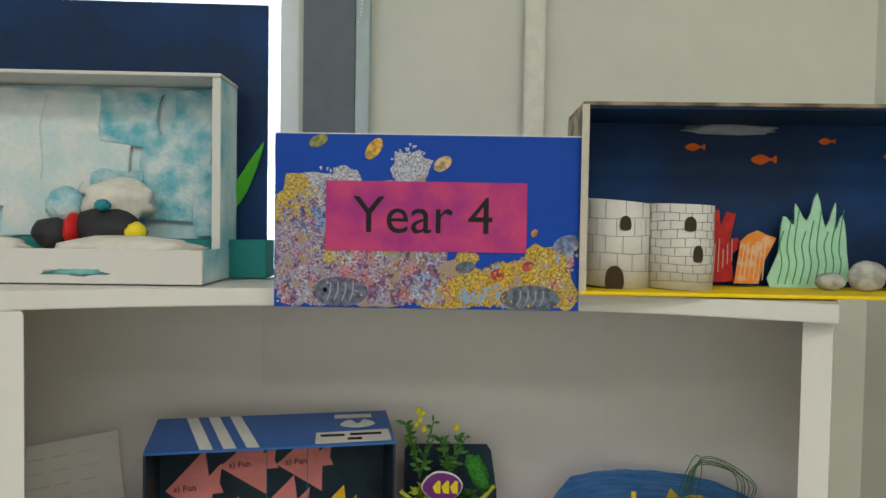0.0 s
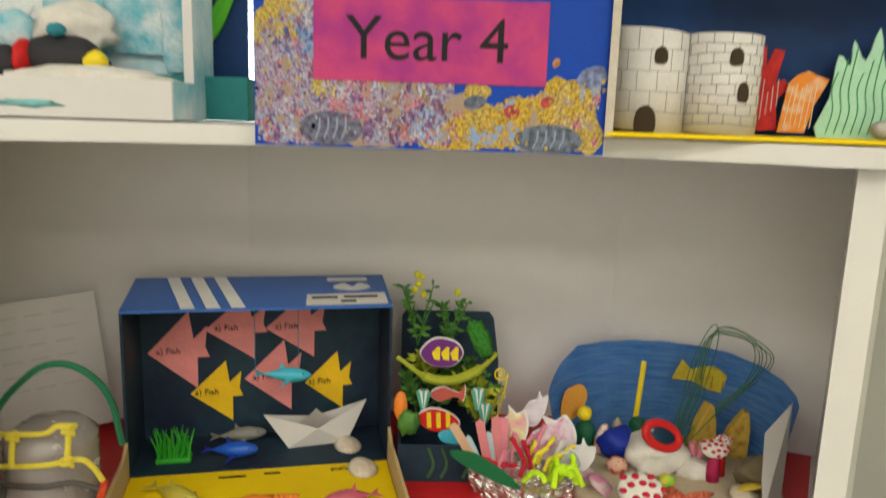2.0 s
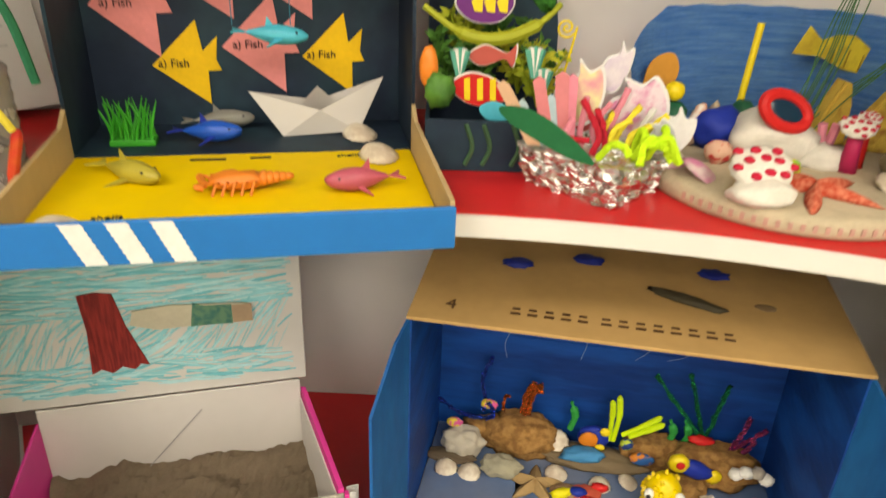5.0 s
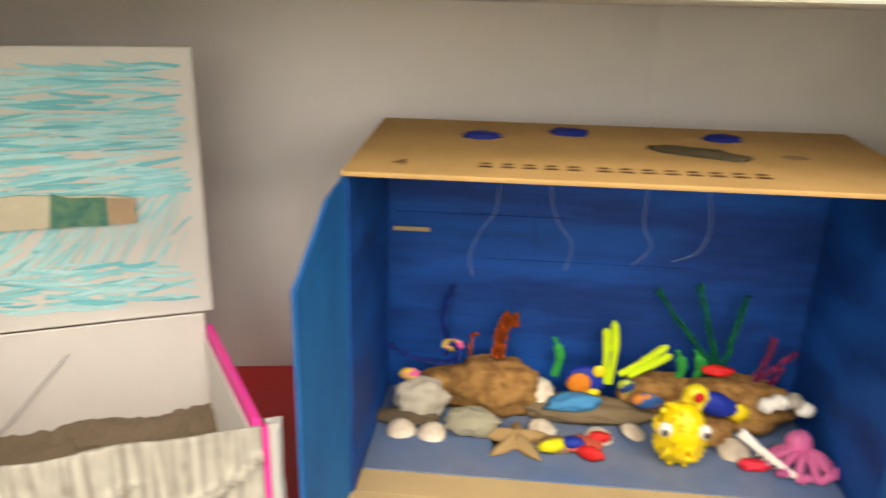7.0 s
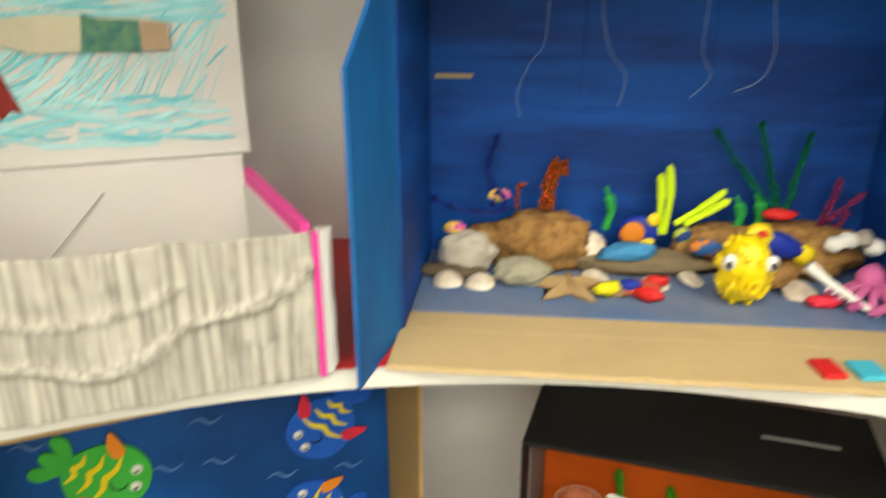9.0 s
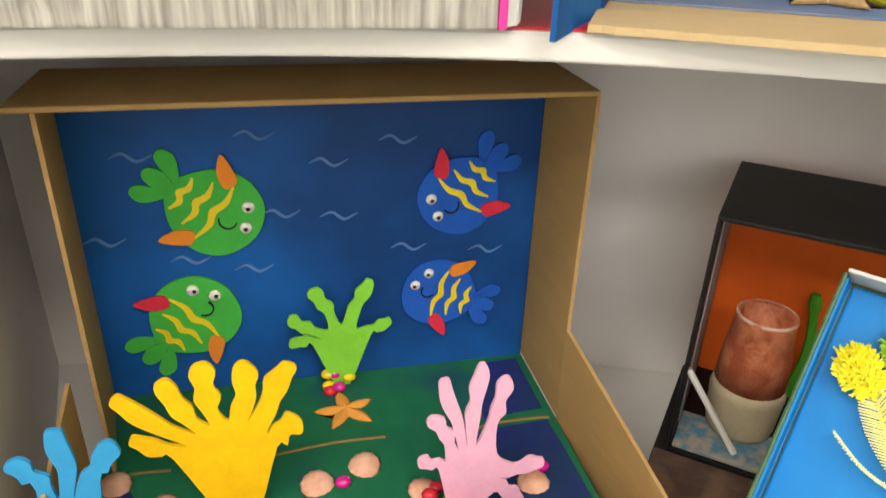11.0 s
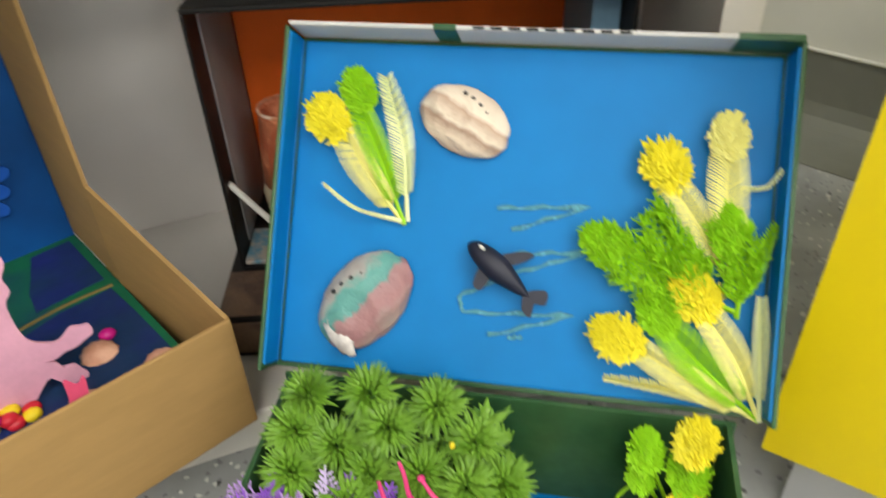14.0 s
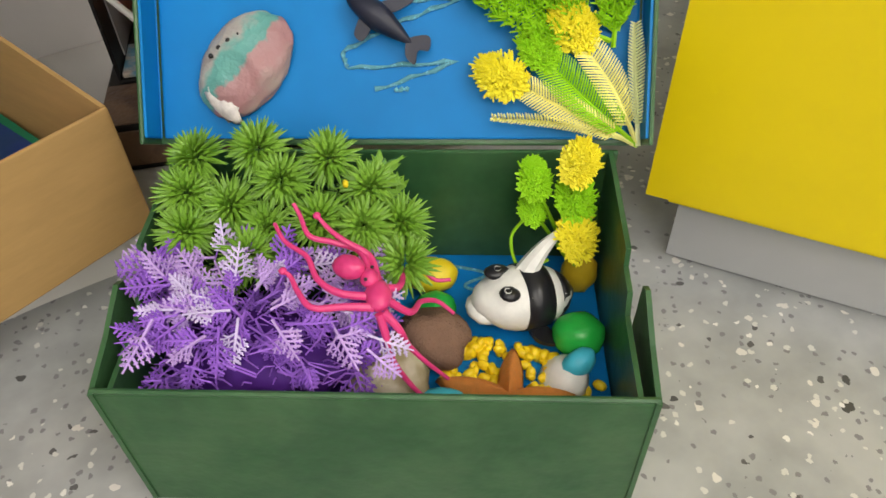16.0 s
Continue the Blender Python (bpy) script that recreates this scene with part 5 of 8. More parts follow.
for x, y, sx, sy, sz, seed in ((0.11, 0.115, 0.046, 0.024, 0.03, 51), (0.072, 0.122, 0.036, 0.018, 0.022, 52), (0.335, 0.115, 0.055, 0.026, 0.028, 53), (0.27, 0.125, 0.045, 0.02, 0.024, 54), (0.3, 0.085, 0.024, 0.018, 0.014, 55)):
    solo("sponge", blocky(blob((sx, sy, sz), 0.3, 2.2, seed, 4)), SPONGE, FAR @ pose(x, y, 0.012 + sz * 0.85), "brown porous natural sponge on the seabed", "sponge", "natural sponges")
for x, y, r, rz in ((0.028, 0.065, 0.014, 10), (0.056, 0.063, 0.014, -20), (0.157, 0.082, 0.014, 40), (0.24, 0.088, 0.013, 80), (0.325, 0.068, 0.016, 20), (0.152, 0.118, 0.017, -10), (0.207, 0.075, 0.013, 10)):
    solo("shell", shell_of(r, 0.5), SHELLW, FAR @ pose(x, y, 0.0125 + (0.018 if r > 0.0165 else 0), 45 if r > 0.0165 else 18, 0, rz), "small ribbed cream seashell", "shell", "shells on the painted seabed")
sf = star_of((0.033, 0.036, 0.036, 0.036, 0.036), 0.011, 90, 0.38, 1.4)
solo("starfish", sf, paint("tan_sand_starfish", (0.42, 0.28, 0.13), 0.9, size=160, bump=0.6), FAR @ pose(0.133, 0.062, 0.0122), "dried tan starfish lying on the seabed", "starfish")
puffer = thing("toy_pufferfish", FAR @ pose(0.27, 0.046, 0.0125) @ Matrix.Diagonal((0.86, 0.9, 1.1, 1)), "bright yellow rubber pufferfish with bulging white eyes", "toy fish")
YRUB = paint("yellow_rubber", (0.82, 0.6, 0.01), 0.35)
part("body", blob((0.024, 0.02, 0.026), 0.12, 4, 61, m=pose(0, 0, 0.028)), YRUB, puffer)
r3 = random.Random(9)
for k in range(60):
    d = Vector((r3.gauss(0, 1), r3.gauss(0, 1), r3.gauss(0, 1))).normalized()
    p = Vector((d.x * 0.024, d.y * 0.02, d.z * 0.026 + 0.028))
    part("spine", tube([p, p + d * 0.0035], [0.0034, 0.0014], 6), YRUB, puffer)
for s in (-1, 1):
    eye = part("eye", ellipsoid((0.0185 * s, -0.014, 0.036), (0.0065, 0.0055, 0.0065), level=2), WHITEP, puffer)
    part("pupil", ellipsoid((0.0195 * s, -0.0188, 0.0355), (0.003, 0.0018, 0.003), level=2), BLACKP, eye)
part("mouth", tube([(0.004 * math.cos(a) + 0.003, -0.022, 0.02 + 0.0045 * math.sin(a)) for a in (2 * math.pi * k / 14 for k in range(15))], 0.002, 6), YRUB, puffer)
parrot = thing("clay_fish", FAR @ pose(0.308, 0.085, 0.05, 0, 18, 5), "blue clay fish with yellow head and tail", "clay fish")
part("body", blob((0.022, 0.008, 0.011), 0.15, 3, 62), BLUEP, parrot)
head = part("head", blob((0.012, 0.008, 0.012), 0.1, 3, 63, m=pose(-0.021, -0.002, 0.002)), YELLOWP, parrot)
part("eye", ellipsoid((-0.022, -0.010, 0.005), (0.005, 0.002, 0.005), level=2), REDP, head)
part("tail", blob((0.009, 0.004, 0.009), 0.3, 3, 64, m=pose(0.024, 0, -0.002)), YELLOWP, parrot)
clown = thing("clay_round_fish", FAR @ pose(0.196, 0.12, 0.046), "round orange and blue clay fish", "clay fish")
part("body", blob((0.019, 0.008, 0.016), 0.12, 3, 65), BLUEP, clown)
part("face", blob((0.011, 0.004, 0.011), 0.12, 3, 66, m=pose(-0.006, -0.008, 0.001)), paint("orange_clay", (0.65, 0.2, 0.02)), clown)
part("fin", blob((0.006, 0.003, 0.006), 0.2, 3, 67, m=pose(0.012, -0.006, 0.014)), YELLOWP, clown)
part("fin", blob((0.006, 0.003, 0.004), 0.2, 3, 68, m=pose(0.008, -0.009, -0.007)), YELLOWP, clown)
solo("clay_blue_fish", blob((0.026, 0.01, 0.008), 0.35, 2, 69), paint("sky_blue_clay", (0.05, 0.25, 0.5), 0.6), FAR @ pose(0.185, 0.1, 0.034, 0, -6), "sky blue clay fish on driftwood", "clay fish")
solo("clay_small_fish", blob((0.014, 0.006, 0.008), 0.2, 2, 70), paint("blue_orange_clay", (0.02, 0.1, 0.3), 0.5, size=90, second=(0.6, 0.2, 0.03), mix=(0.46, 0.52)), FAR @ pose(0.252, 0.1, 0.04), "small blue and orange clay fish", "clay fish")
solo("clay_small_fish", blob((0.008, 0.005, 0.008), 0.1, 2, 71), paint("navy_lime_clay", (0.02, 0.05, 0.2), 0.5, size=120, second=(0.4, 0.5, 0.05), mix=(0.46, 0.52)), FAR @ pose(0.235, 0.115, 0.046), "tiny navy and lime clay fish", "clay fish")
lobster = thing("clay_lobster", FAR @ pose(0.19, 0.055, 0.018), "red, blue and yellow clay crab", "clay crab")
part("body", blob((0.018, 0.012, 0.006), 0.2, 3, 72), paint("coral_clay", (0.55, 0.1, 0.06)), lobster)
part("shell_spot", blob((0.01, 0.006, 0.005), 0.2, 3, 73, m=pose(-0.008, -0.005, 0.005)), BLUEP, lobster)
part("claw", blob((0.013, 0.006, 0.006), 0.3, 3, 74, m=pose(-0.026, -0.008, 0.002, 0, 0, 20)), paint("lemon_clay", (0.75, 0.68, 0.02)), lobster)
part("claw", blob((0.012, 0.005, 0.006), 0.3, 3, 75, m=pose(0.006, -0.014, 0.001, 0, 0, -20)), REDP, lobster)
part("claw", blob((0.01, 0.005, 0.005), 0.3, 3, 76, m=pose(0.016, 0.008, 0.004)), REDP, lobster)
pinkocto = thing("clay_octopus", FAR @ pose(0.374, 0.052, 0.017) @ Matrix.Diagonal((0.78, 0.78, 0.85, 1)), "pink modelling clay octopus with curled arms", "clay octopus")
PCLAY = paint("pink_clay", (0.62, 0.14, 0.34), 0.5)
part("head", blob((0.014, 0.012, 0.014), 0.15, 3, 77, m=pose(-0.002, 0.006, 0.02)), PCLAY, pinkocto)
for k in range(7):
    a = radians(150 + 34 * k)
    part("arm", tube(smooth_line([(0, 0.004, 0.014), (0.018 * math.cos(a), 0.016 * math.sin(a), 0.012), (0.034 * math.cos(a), 0.03 * math.sin(a), -0.001), (0.04 * math.cos(a + 0.3), 0.034 * math.sin(a + 0.3), 0.006)], 4), 0.0045, 7), PCLAY, pinkocto)
for x, z in ((0.352, 0.052), (0.362, 0.056), (0.385, 0.05), (0.374, 0.058)):
    solo("pebble", blob((0.008, 0.007, 0.007), 0.3, 3, x * 400), WHITEP if x != 0.374 else STONE, FAR @ pose(x, 0.085, z), "small white pebble beside the clay octopus", "pebble", "white pebbles")
saw = thing("toy_sawfish", FAR @ pose(0.345, 0.038, 0.03, 0, 24, -20), "white plastic sawfish bill with teeth", "toy fish")
part("bill", tube([(-0.032, 0, 0.004), (-0.012, 0, 0), (0.032, 0, -0.004)], [0.005, 0.0035, 0.0022], 7), WHITEP, saw)
for k in range(7):
    part("tooth", tube([(-0.01 + 0.006 * k, -0.001, -0.001), (-0.011 + 0.006 * k, -0.003, -0.007)], [0.0013, 0.0003], 5), WHITEP, saw)
solo("clay_crab", blob((0.014, 0.006, 0.005), 0.35, 3, 78), paint("hot_red_clay", (0.7, 0.03, 0.06)), FAR @ pose(0.335, 0.045, 0.017), "small bright red clay shrimp", "clay shrimp")


def tinsel(name, pts, mat, label, r=0.0025, base=None):
    bm = tube(smooth_line(pts, 8), r, 6)
    for v in bm.verts:
        v.co += Vector((noise.noise(v.co * 900), noise.noise(v.co * 900 + Vector((3, 0, 0))), noise.noise(v.co * 900 + Vector((0, 3, 0))))) * r * 1.3
    return solo(name, bm, mat, FAR, label, "pipe cleaner", "tinsel pipe cleaners")


TG, TB, TO, TP = (paint(n, c, 0.2, metal=0.9, size=420, bump=1.0, vary=0.7) for n, c in (("green_tinsel", (0.02, 0.52, 0.22)), ("blue_tinsel", (0.06, 0.14, 0.8)), ("copper_tinsel", (0.8, 0.22, 0.06)), ("pink_tinsel", (0.75, 0.14, 0.42))))
tinsel("pipe_cleaner", [(0.318, 0.13, 0.06), (0.29, 0.13, 0.095), (0.256, 0.13, 0.138)], TG, "green tinsel pipe cleaner")
tinsel("pipe_cleaner", [(0.32, 0.13, 0.06), (0.308, 0.13, 0.1), (0.293, 0.13, 0.146)], TG, "green tinsel pipe cleaner")
tinsel("pipe_cleaner", [(0.324, 0.13, 0.06), (0.33, 0.13, 0.1), (0.336, 0.13, 0.137)], TG, "green tinsel pipe cleaner")
tinsel("pipe_cleaner", [(0.35, 0.12, 0.055), (0.36, 0.125, 0.075), (0.368, 0.13, 0.097)], TP, "pink tinsel pipe cleaner")
tinsel("pipe_cleaner", [(0.35, 0.12, 0.055), (0.37, 0.125, 0.07), (0.388, 0.13, 0.084)], TP, "pink tinsel pipe cleaner")
tinsel("pipe_cleaner", [(0.36, 0.115, 0.05), (0.37, 0.12, 0.062), (0.376, 0.125, 0.07)], TP, "pink tinsel pipe cleaner")
tinsel("pipe_cleaner", [(0.008, 0.115, 0.075), (0.04, 0.1, 0.068), (0.075, 0.1, 0.07), (0.07, 0.105, 0.085), (0.062, 0.11, 0.07)], TB, "dark blue tinsel pipe cleaner")
tinsel("pipe_cleaner", [(0.066, 0.12, 0.07), (0.058, 0.13, 0.1), (0.068, 0.135, 0.13)], TB, "dark blue tinsel pipe cleaner")
for k in range(4):
    tinsel("pipe_cleaner", [(0.108 + 0.003 * k, 0.12, 0.065), (0.11 + 0.003 * k, 0.12, 0.09), (0.116 + 0.004 * k, 0.12, 0.108 + 0.003 * (k % 2)), (0.12 + 0.003 * k, 0.12, 0.098)], TO, "copper tinsel pipe cleaner", 0.0022)
tinsel("pipe_cleaner", [(0.086, 0.12, 0.065), (0.087, 0.12, 0.085), (0.093, 0.12, 0.088)], TO, "copper tinsel pipe cleaner", 0.002)
NEON = paint("neon_yellow_green_clay", (0.55, 0.75, 0.02), 0.5)
for pts in ([(0.214, 0.12, 0.045), (0.214, 0.122, 0.08), (0.212, 0.124, 0.1)], [(0.219, 0.12, 0.045), (0.222, 0.122, 0.08), (0.219, 0.124, 0.108)], [(0.228, 0.12, 0.055), (0.25, 0.122, 0.07), (0.27, 0.124, 0.086)], [(0.236, 0.118, 0.055), (0.255, 0.12, 0.066), (0.274, 0.122, 0.078)]):
    solo("clay_weed", tube(smooth_line(pts), [0.003] * 6 + [0.0038] * 6 + [0.0015], 8), NEON, FAR, "neon yellow-green clay seaweed strand", "clay seaweed", "neon clay weed")
for x, h in ((0.168, 0.04), (0.283, 0.034), (0.3, 0.036)):
    solo("clay_weed", tube(smooth_line([(x, 0.13, 0.045), (x + 0.004, 0.13, 0.045 + h * 0.5), (x - 0.002, 0.13, 0.045 + h)]), [0.004] * 6 + [0.005] * 4 + [0.002] * 3, 8), paint("leaf_green_clay", (0.02, 0.3, 0.06)), FAR, "leaf green clay seaweed", "clay seaweed", "green clay weed")
solo("clay_crab", blob((0.014, 0.006, 0.005), 0.35, 3, 79), REDP, FAR @ pose(0.315, 0.115, 0.068), "red clay crab on the sponge", "clay crab")
for x, y, z in ((0.03, 0.105, 0.05), (0.07, 0.11, 0.08)):
    solo("clay_fish", blob((0.010, 0.006, 0.006), 0.25, 3, x * 500), paint("rainbow_clay", (0.65, 0.1, 0.3), 0.5, size=160, second=(0.7, 0.55, 0.05), mix=(0.45, 0.55)), FAR @ pose(x, y, z), "tiny pink and yellow clay fish", "clay fish", "tiny clay fish")

# ---- pink box: drawing, sand, crumpled front ----
PBX = pinkbox.matrix_world.copy()
SCRIBS = [paint("turquoise_crayon", (0.27, 0.62, 0.68), 0.85), paint("pale_turquoise_crayon", (0.42, 0.7, 0.74), 0.85), paint("deep_turquoise_crayon", (0.16, 0.52, 0.6), 0.85)]
rs = random.Random(12)
for k in range(760):
    x, z = rs.uniform(-0.026, 0.264), rs.uniform(0.014, 0.206)
    swing = 40 + 60 * noise.noise(Vector((x * 9, z * 9, 3.0)))
    if z > 0.105:
        a, ln = rs.uniform(-9, 9), rs.uniform(0.03, 0.075)
    else:
        a, ln = (rs.uniform(-14, 14) if z < 0.05 else swing + rs.uniform(-14, 14)), rs.uniform(0.02, 0.05)
    w = rs.uniform(0.0009, 0.0024)
    dx, dz = ln / 2 * math.cos(radians(a)), ln / 2 * math.sin(radians(a))
    x = min(max(x, -0.028 + abs(dx)), 0.272 - abs(dx) - rs.random() * 0.008)
    z = min(max(z, 0.01 + abs(dz)), 0.209 - abs(dz))
    bow = rs.uniform(-0.002, 0.002)
    part("crayon_stroke", slab([(x - dx, z - dz - w / 2), (x, z + bow - w), (x + dx, z + dz - w / 2), (x + dx, z + dz + w / 2), (x, z + bow + w * 0.6), (x - dx, z - dz + w / 2)], 0, 0.0002 + 0.0000005 * k, pose(0, 0.1686, 0.122) @ UPRIGHT), SCRIBS[0 if k % 5 < 2 else 1 if k % 5 < 4 else 2], pinkbox)
flat("card_cutout", [(0.03, 0.1), (0.046, 0.102), (0.062, 0.099), (0.07, 0.06), (0.086, 0.012), (0.078, 0.014), (0.072, 0.008), (0.06, 0.013), (0.05, 0.006), (0.04, 0.012), (0.03, 0.007), (0.033, 0.06)], pose(0.034, 0.1675, 0.152), paint("dull_red_crayon", (0.3, 0.035, 0.03), 0.85, size=60, second=(0.17, 0.02, 0.02), stretch=(6, 6, 0.5)), pinkbox, 0.001, "dull red fringed paper cut-out")
flat("card_cutout", [(-0.07, -0.004), (-0.066, 0.012), (-0.03, 0.015), (-0.005, 0.013), (0.03, 0.011), (0.046, 0.009), (0.048, -0.010), (0.0, -0.011), (-0.045, -0.012)], pose(0.178, 0.1668, 0.218), paint("cream_card", (0.56, 0.52, 0.4), 0.85), pinkbox, 0.002, "cream and green wooden cut-out")
flat("card_cutout", [(-0.012, -0.012), (-0.008, 0.015), (0.004, 0.011), (0.03, 0.010), (0.03, -0.013), (0.008, -0.012)], pose(0.178, 0.1655, 0.218), paint("dark_teal_crayon", (0.05, 0.17, 0.15), 0.85, size=120, second=(0.12, 0.25, 0.16)), pinkbox, 0.001)
flat("card_cutout", [(0.0302, -0.012), (0.0302, 0.009), (0.05, 0.008), (0.05, -0.012)], pose(0.178, 0.1655, 0.218), paint("tan_crayon", (0.42, 0.3, 0.2), 0.85), pinkbox, 0.001)
for pts in ([(0.037, 0.003), (0.043, 0.004), (0.043, -0.002), (0.036, -0.001), (0.037, 0.003)], [(0.036, -0.004), (0.044, -0.006)]):
    part("scribble", tube([(0.178 + px, 0.1653, 0.218 + pz) for px, pz in pts], 0.0006, 4), INK, pinkbox)
part("fold_line", tube([(0.10, 0.16, 0.03), (0.165, 0.163, 0.1)], 0.0006, 4), paint("pencil_grey", (0.3, 0.3, 0.32)), pinkbox)
sandbm = bmesh.new()
bmesh.ops.create_grid(sandbm, x_segments=60, y_segments=24, size=0.5)
for v in sandbm.verts:
    v.co = Vector((0.15 + v.co.x * 0.29, 0.085 + v.co.y * 0.158, 0.02 + 0.016 * noise.noise(v.co * 6) + 0.006 * noise.noise(v.co * 30) + 0.03 * max(0, v.co.y)))
part("sand", sandbm, paint("dark_brown_sand", (0.22, 0.17, 0.12), 0.95, size=300, bump=0.8), pinkbox, "brown sand filling")
for ob in [o for o in pinkbox.children if o.name.startswith("front_wall")]:
    bm = bmesh.new()
    bm.from_mesh(ob.data)
    bmesh.ops.subdivide_edges(bm, edges=bm.edges, cuts=40, use_grid_fill=True)
    for v in bm.verts:
        if v.co.y < 0.0015:
            u = v.co.x / 0.3
            dip = 0.03 + 0.16 * abs(u - 0.5) ** 1.6 + 0.006 * math.sin(u * 19)
            crease = math.exp(-((v.co.z - dip) / 0.0032) ** 2) + 0.5 * math.exp(-((v.co.z - 0.074 - 0.012 * math.sin(u * 9)) / 0.003) ** 2) * (0.3 < u < 0.75)
            v.co.y -= 0.005 * crease + 0.003 * max(0, noise.noise(v.co * 28)) + 0.0012 * noise.noise(v.co * 90)
        if v.co.z > 0.1:
            v.co.z += 0.003 * noise.noise(v.co * 25)
    for f in bm.faces:
        f.smooth = True
    bm.to_mesh(ob.data)
    bm.free()
part("pink_edge", boxed((0.3002, -0.001, 0), (0.3045, 0.006, 0.104), bevel=0.0008), PINKCARD, pinkbox, "bright pink card edge")
for x, w, y in ((0.3048, 0.006, 0.002), (0.3075, 0.0055, 0.007), (0.303, 0.012, 0.0095)):
    edge = [(w + 0.0016 * noise.noise(Vector((x * 90, z * 60, 1.0))) - 0.02 * max(0, z - 0.09), z) for z in (0.002, 0.012, 0.022, 0.034, 0.046, 0.058, 0.07, 0.082, 0.094, 0.103)]
    part("torn_paper", slab([(0, 0.001)] + edge + [(0, 0.105)], 0, 0.0008, pose(x, y, 0, 0, 0, 14) @ UPRIGHT), PAPER, pinkbox, "torn white paper edge")

# ---- cardboard box with foam corals ----
YB = 0.163 + 0.10 - 0.003
FOAMG, FOAMB, FOAMY = paint("green_foam", (0.05, 0.42, 0.06), 0.8), paint("blue_foam", (0.012, 0.1, 0.5), 0.8), paint("yellow_foam", (0.85, 0.5, 0.005), 0.8)
FOAML, FOAMP, FOAMO = paint("lime_foam", (0.22, 0.62, 0.05), 0.8), paint("pale_pink_foam", (0.8, 0.42, 0.58), 0.8), paint("orange_foam", (0.8, 0.25, 0.03), 0.8)
FOAMR = paint("red_foam", (0.65, 0.03, 0.06), 0.8)


def foam_fish(x, z, size, turn, flip, body, fins, stripe):
    """A round foam fish, head at +x before its turn, glued to the back wall; fins: the colours of the upper and the lower one."""
    m = pose(x, YB - 0.001, z, 0, turn, 0) @ Matrix.Diagonal((flip, 1, 1, 1))
    fish = flat("foam_fish", outline_of([(-0.36 * size, 0.0), (-0.16 * size, 0.31 * size), (0.12 * size, 0.4 * size), (0.38 * size, 0.28 * size), (0.48 * size, 0), (0.36 * size, -0.29 * size), (0.1 * size, -0.39 * size), (-0.18 * size, -0.29 * size)]), m, body, foam, 0.0025, "foam fish with wavy yellow stripes")
    for dz in (-0.2, 0, 0.2):
        part("tail", slab(outline_of([(-0.3 * size, dz * 0.3 * size), (-0.44 * size, (dz * 0.8 + 0.08) * size), (-0.57 * size, (dz * 0.95 + 0.045) * size), (-0.57 * size, (dz * 0.95 - 0.045) * size), (-0.44 * size, (dz * 0.8 - 0.08) * size)]), 0, 0.0022 + 0.0006 * (dz == 0), m @ pose(0, -0.0003, 0) @ UPRIGHT), body, fish)
    for s, fin in ((1, fins[0]), (-1, fins[1])):
        part("fin", slab(outline_of([(0.02 * size, 0.24 * s * size), (0.07 * size, 0.34 * s * size), (-0.03 * size, 0.42 * s * size), (-0.17 * size, 0.47 * s * size), (-0.11 * size, 0.32 * s * size)]), 0, 0.002, m @ pose(0, -0.0026, 0) @ UPRIGHT), fin, fish)
    for k in range(3):
        xs, h = (-0.25 + 0.155 * k) * size, (0.17 + 0.06 * k) * size
        line = smooth_line([(xs, -h), (xs + 0.035 * size, -h * 0.4), (xs - 0.005 * size, 0.0), (xs + 0.035 * size, 0.45 * h), (xs + 0.01 * size, h)], 4)
        wide = [size * (0.008 + 0.026 * math.sin(math.pi * j / 16)) for j in range(17)]
        part("stripe", slab([(q[0] - w, q[1]) for q, w in zip(line, wide)] + [(q[0] + w, q[1]) for q, w in zip(line[::-1], wide[::-1])], 0, 0.0008, m @ pose(0, -0.0027, 0) @ UPRIGHT), stripe, fish)
    for ex, ez in ((0.27, 0.2), (0.36, 0.03)):
        eye = part("eye", lathe([(0, 0), (0.055 * size, 0), (0.05 * size, 0.0015), (0, 0.002)], 16, m @ pose(ex * size, -0.0026, ez * size, 90)), WHITEP, fish)
        part("pupil", lathe([(0, 0), (0.02 * size, 0), (0, 0.0008)], 10, m @ pose(ex * size + 0.006 * size, -0.0046, ez * size - 0.012 * size, 90)), BLACKP, eye)
    part("mouth", tube([m @ Vector((0.2 * size + 0.075 * size * math.cos(a), -0.003, 0.0 * size + 0.075 * size * math.sin(a))) for a in (math.pi * 1.1 + math.pi * j / 8 for j in range(9))], 0.0009, 4), INK, fish)


foam_fish(0.101, 0.226, 0.095, 38, 1, FOAMG, (FOAMO, FOAMO), YELLOWP)
foam_fish(0.075, 0.121, 0.095, -42, 1, FOAMG, (FOAMR, FOAMO), YELLOWP)
foam_fish(0.314, 0.229, 0.09, -49, -1, FOAMB, (FOAMR, FOAMR), YELLOWP)
foam_fish(0.3, 0.126, 0.086, 20, -1, FOAMB, (FOAMO, FOAMR), YELLOWP)
WAVE = paint("pale_blue_wash", (0.09, 0.2, 0.45), 0.7)
for x, z in ((0.142, 0.284), (0.199, 0.259), (0.256, 0.276), (0.158, 0.216), (0.206, 0.211), (0.266, 0.177), (0.336, 0.169), (0.083, 0.179), (0.133, 0.167), (0.05, 0.27), (0.02, 0.2)):
    part("painted_wave", tube(smooth_line([(x - 0.016, YB - 0.0002, z), (x - 0.006, YB - 0.0002, z + 0.004), (x + 0.004, YB - 0.0002, z - 0.003), (x + 0.016, YB - 0.0002, z + 0.002)], 4), [0.0004 + 0.0014 * math.sin(math.pi * j / 12) for j in range(13)], 4), WAVE, foam)


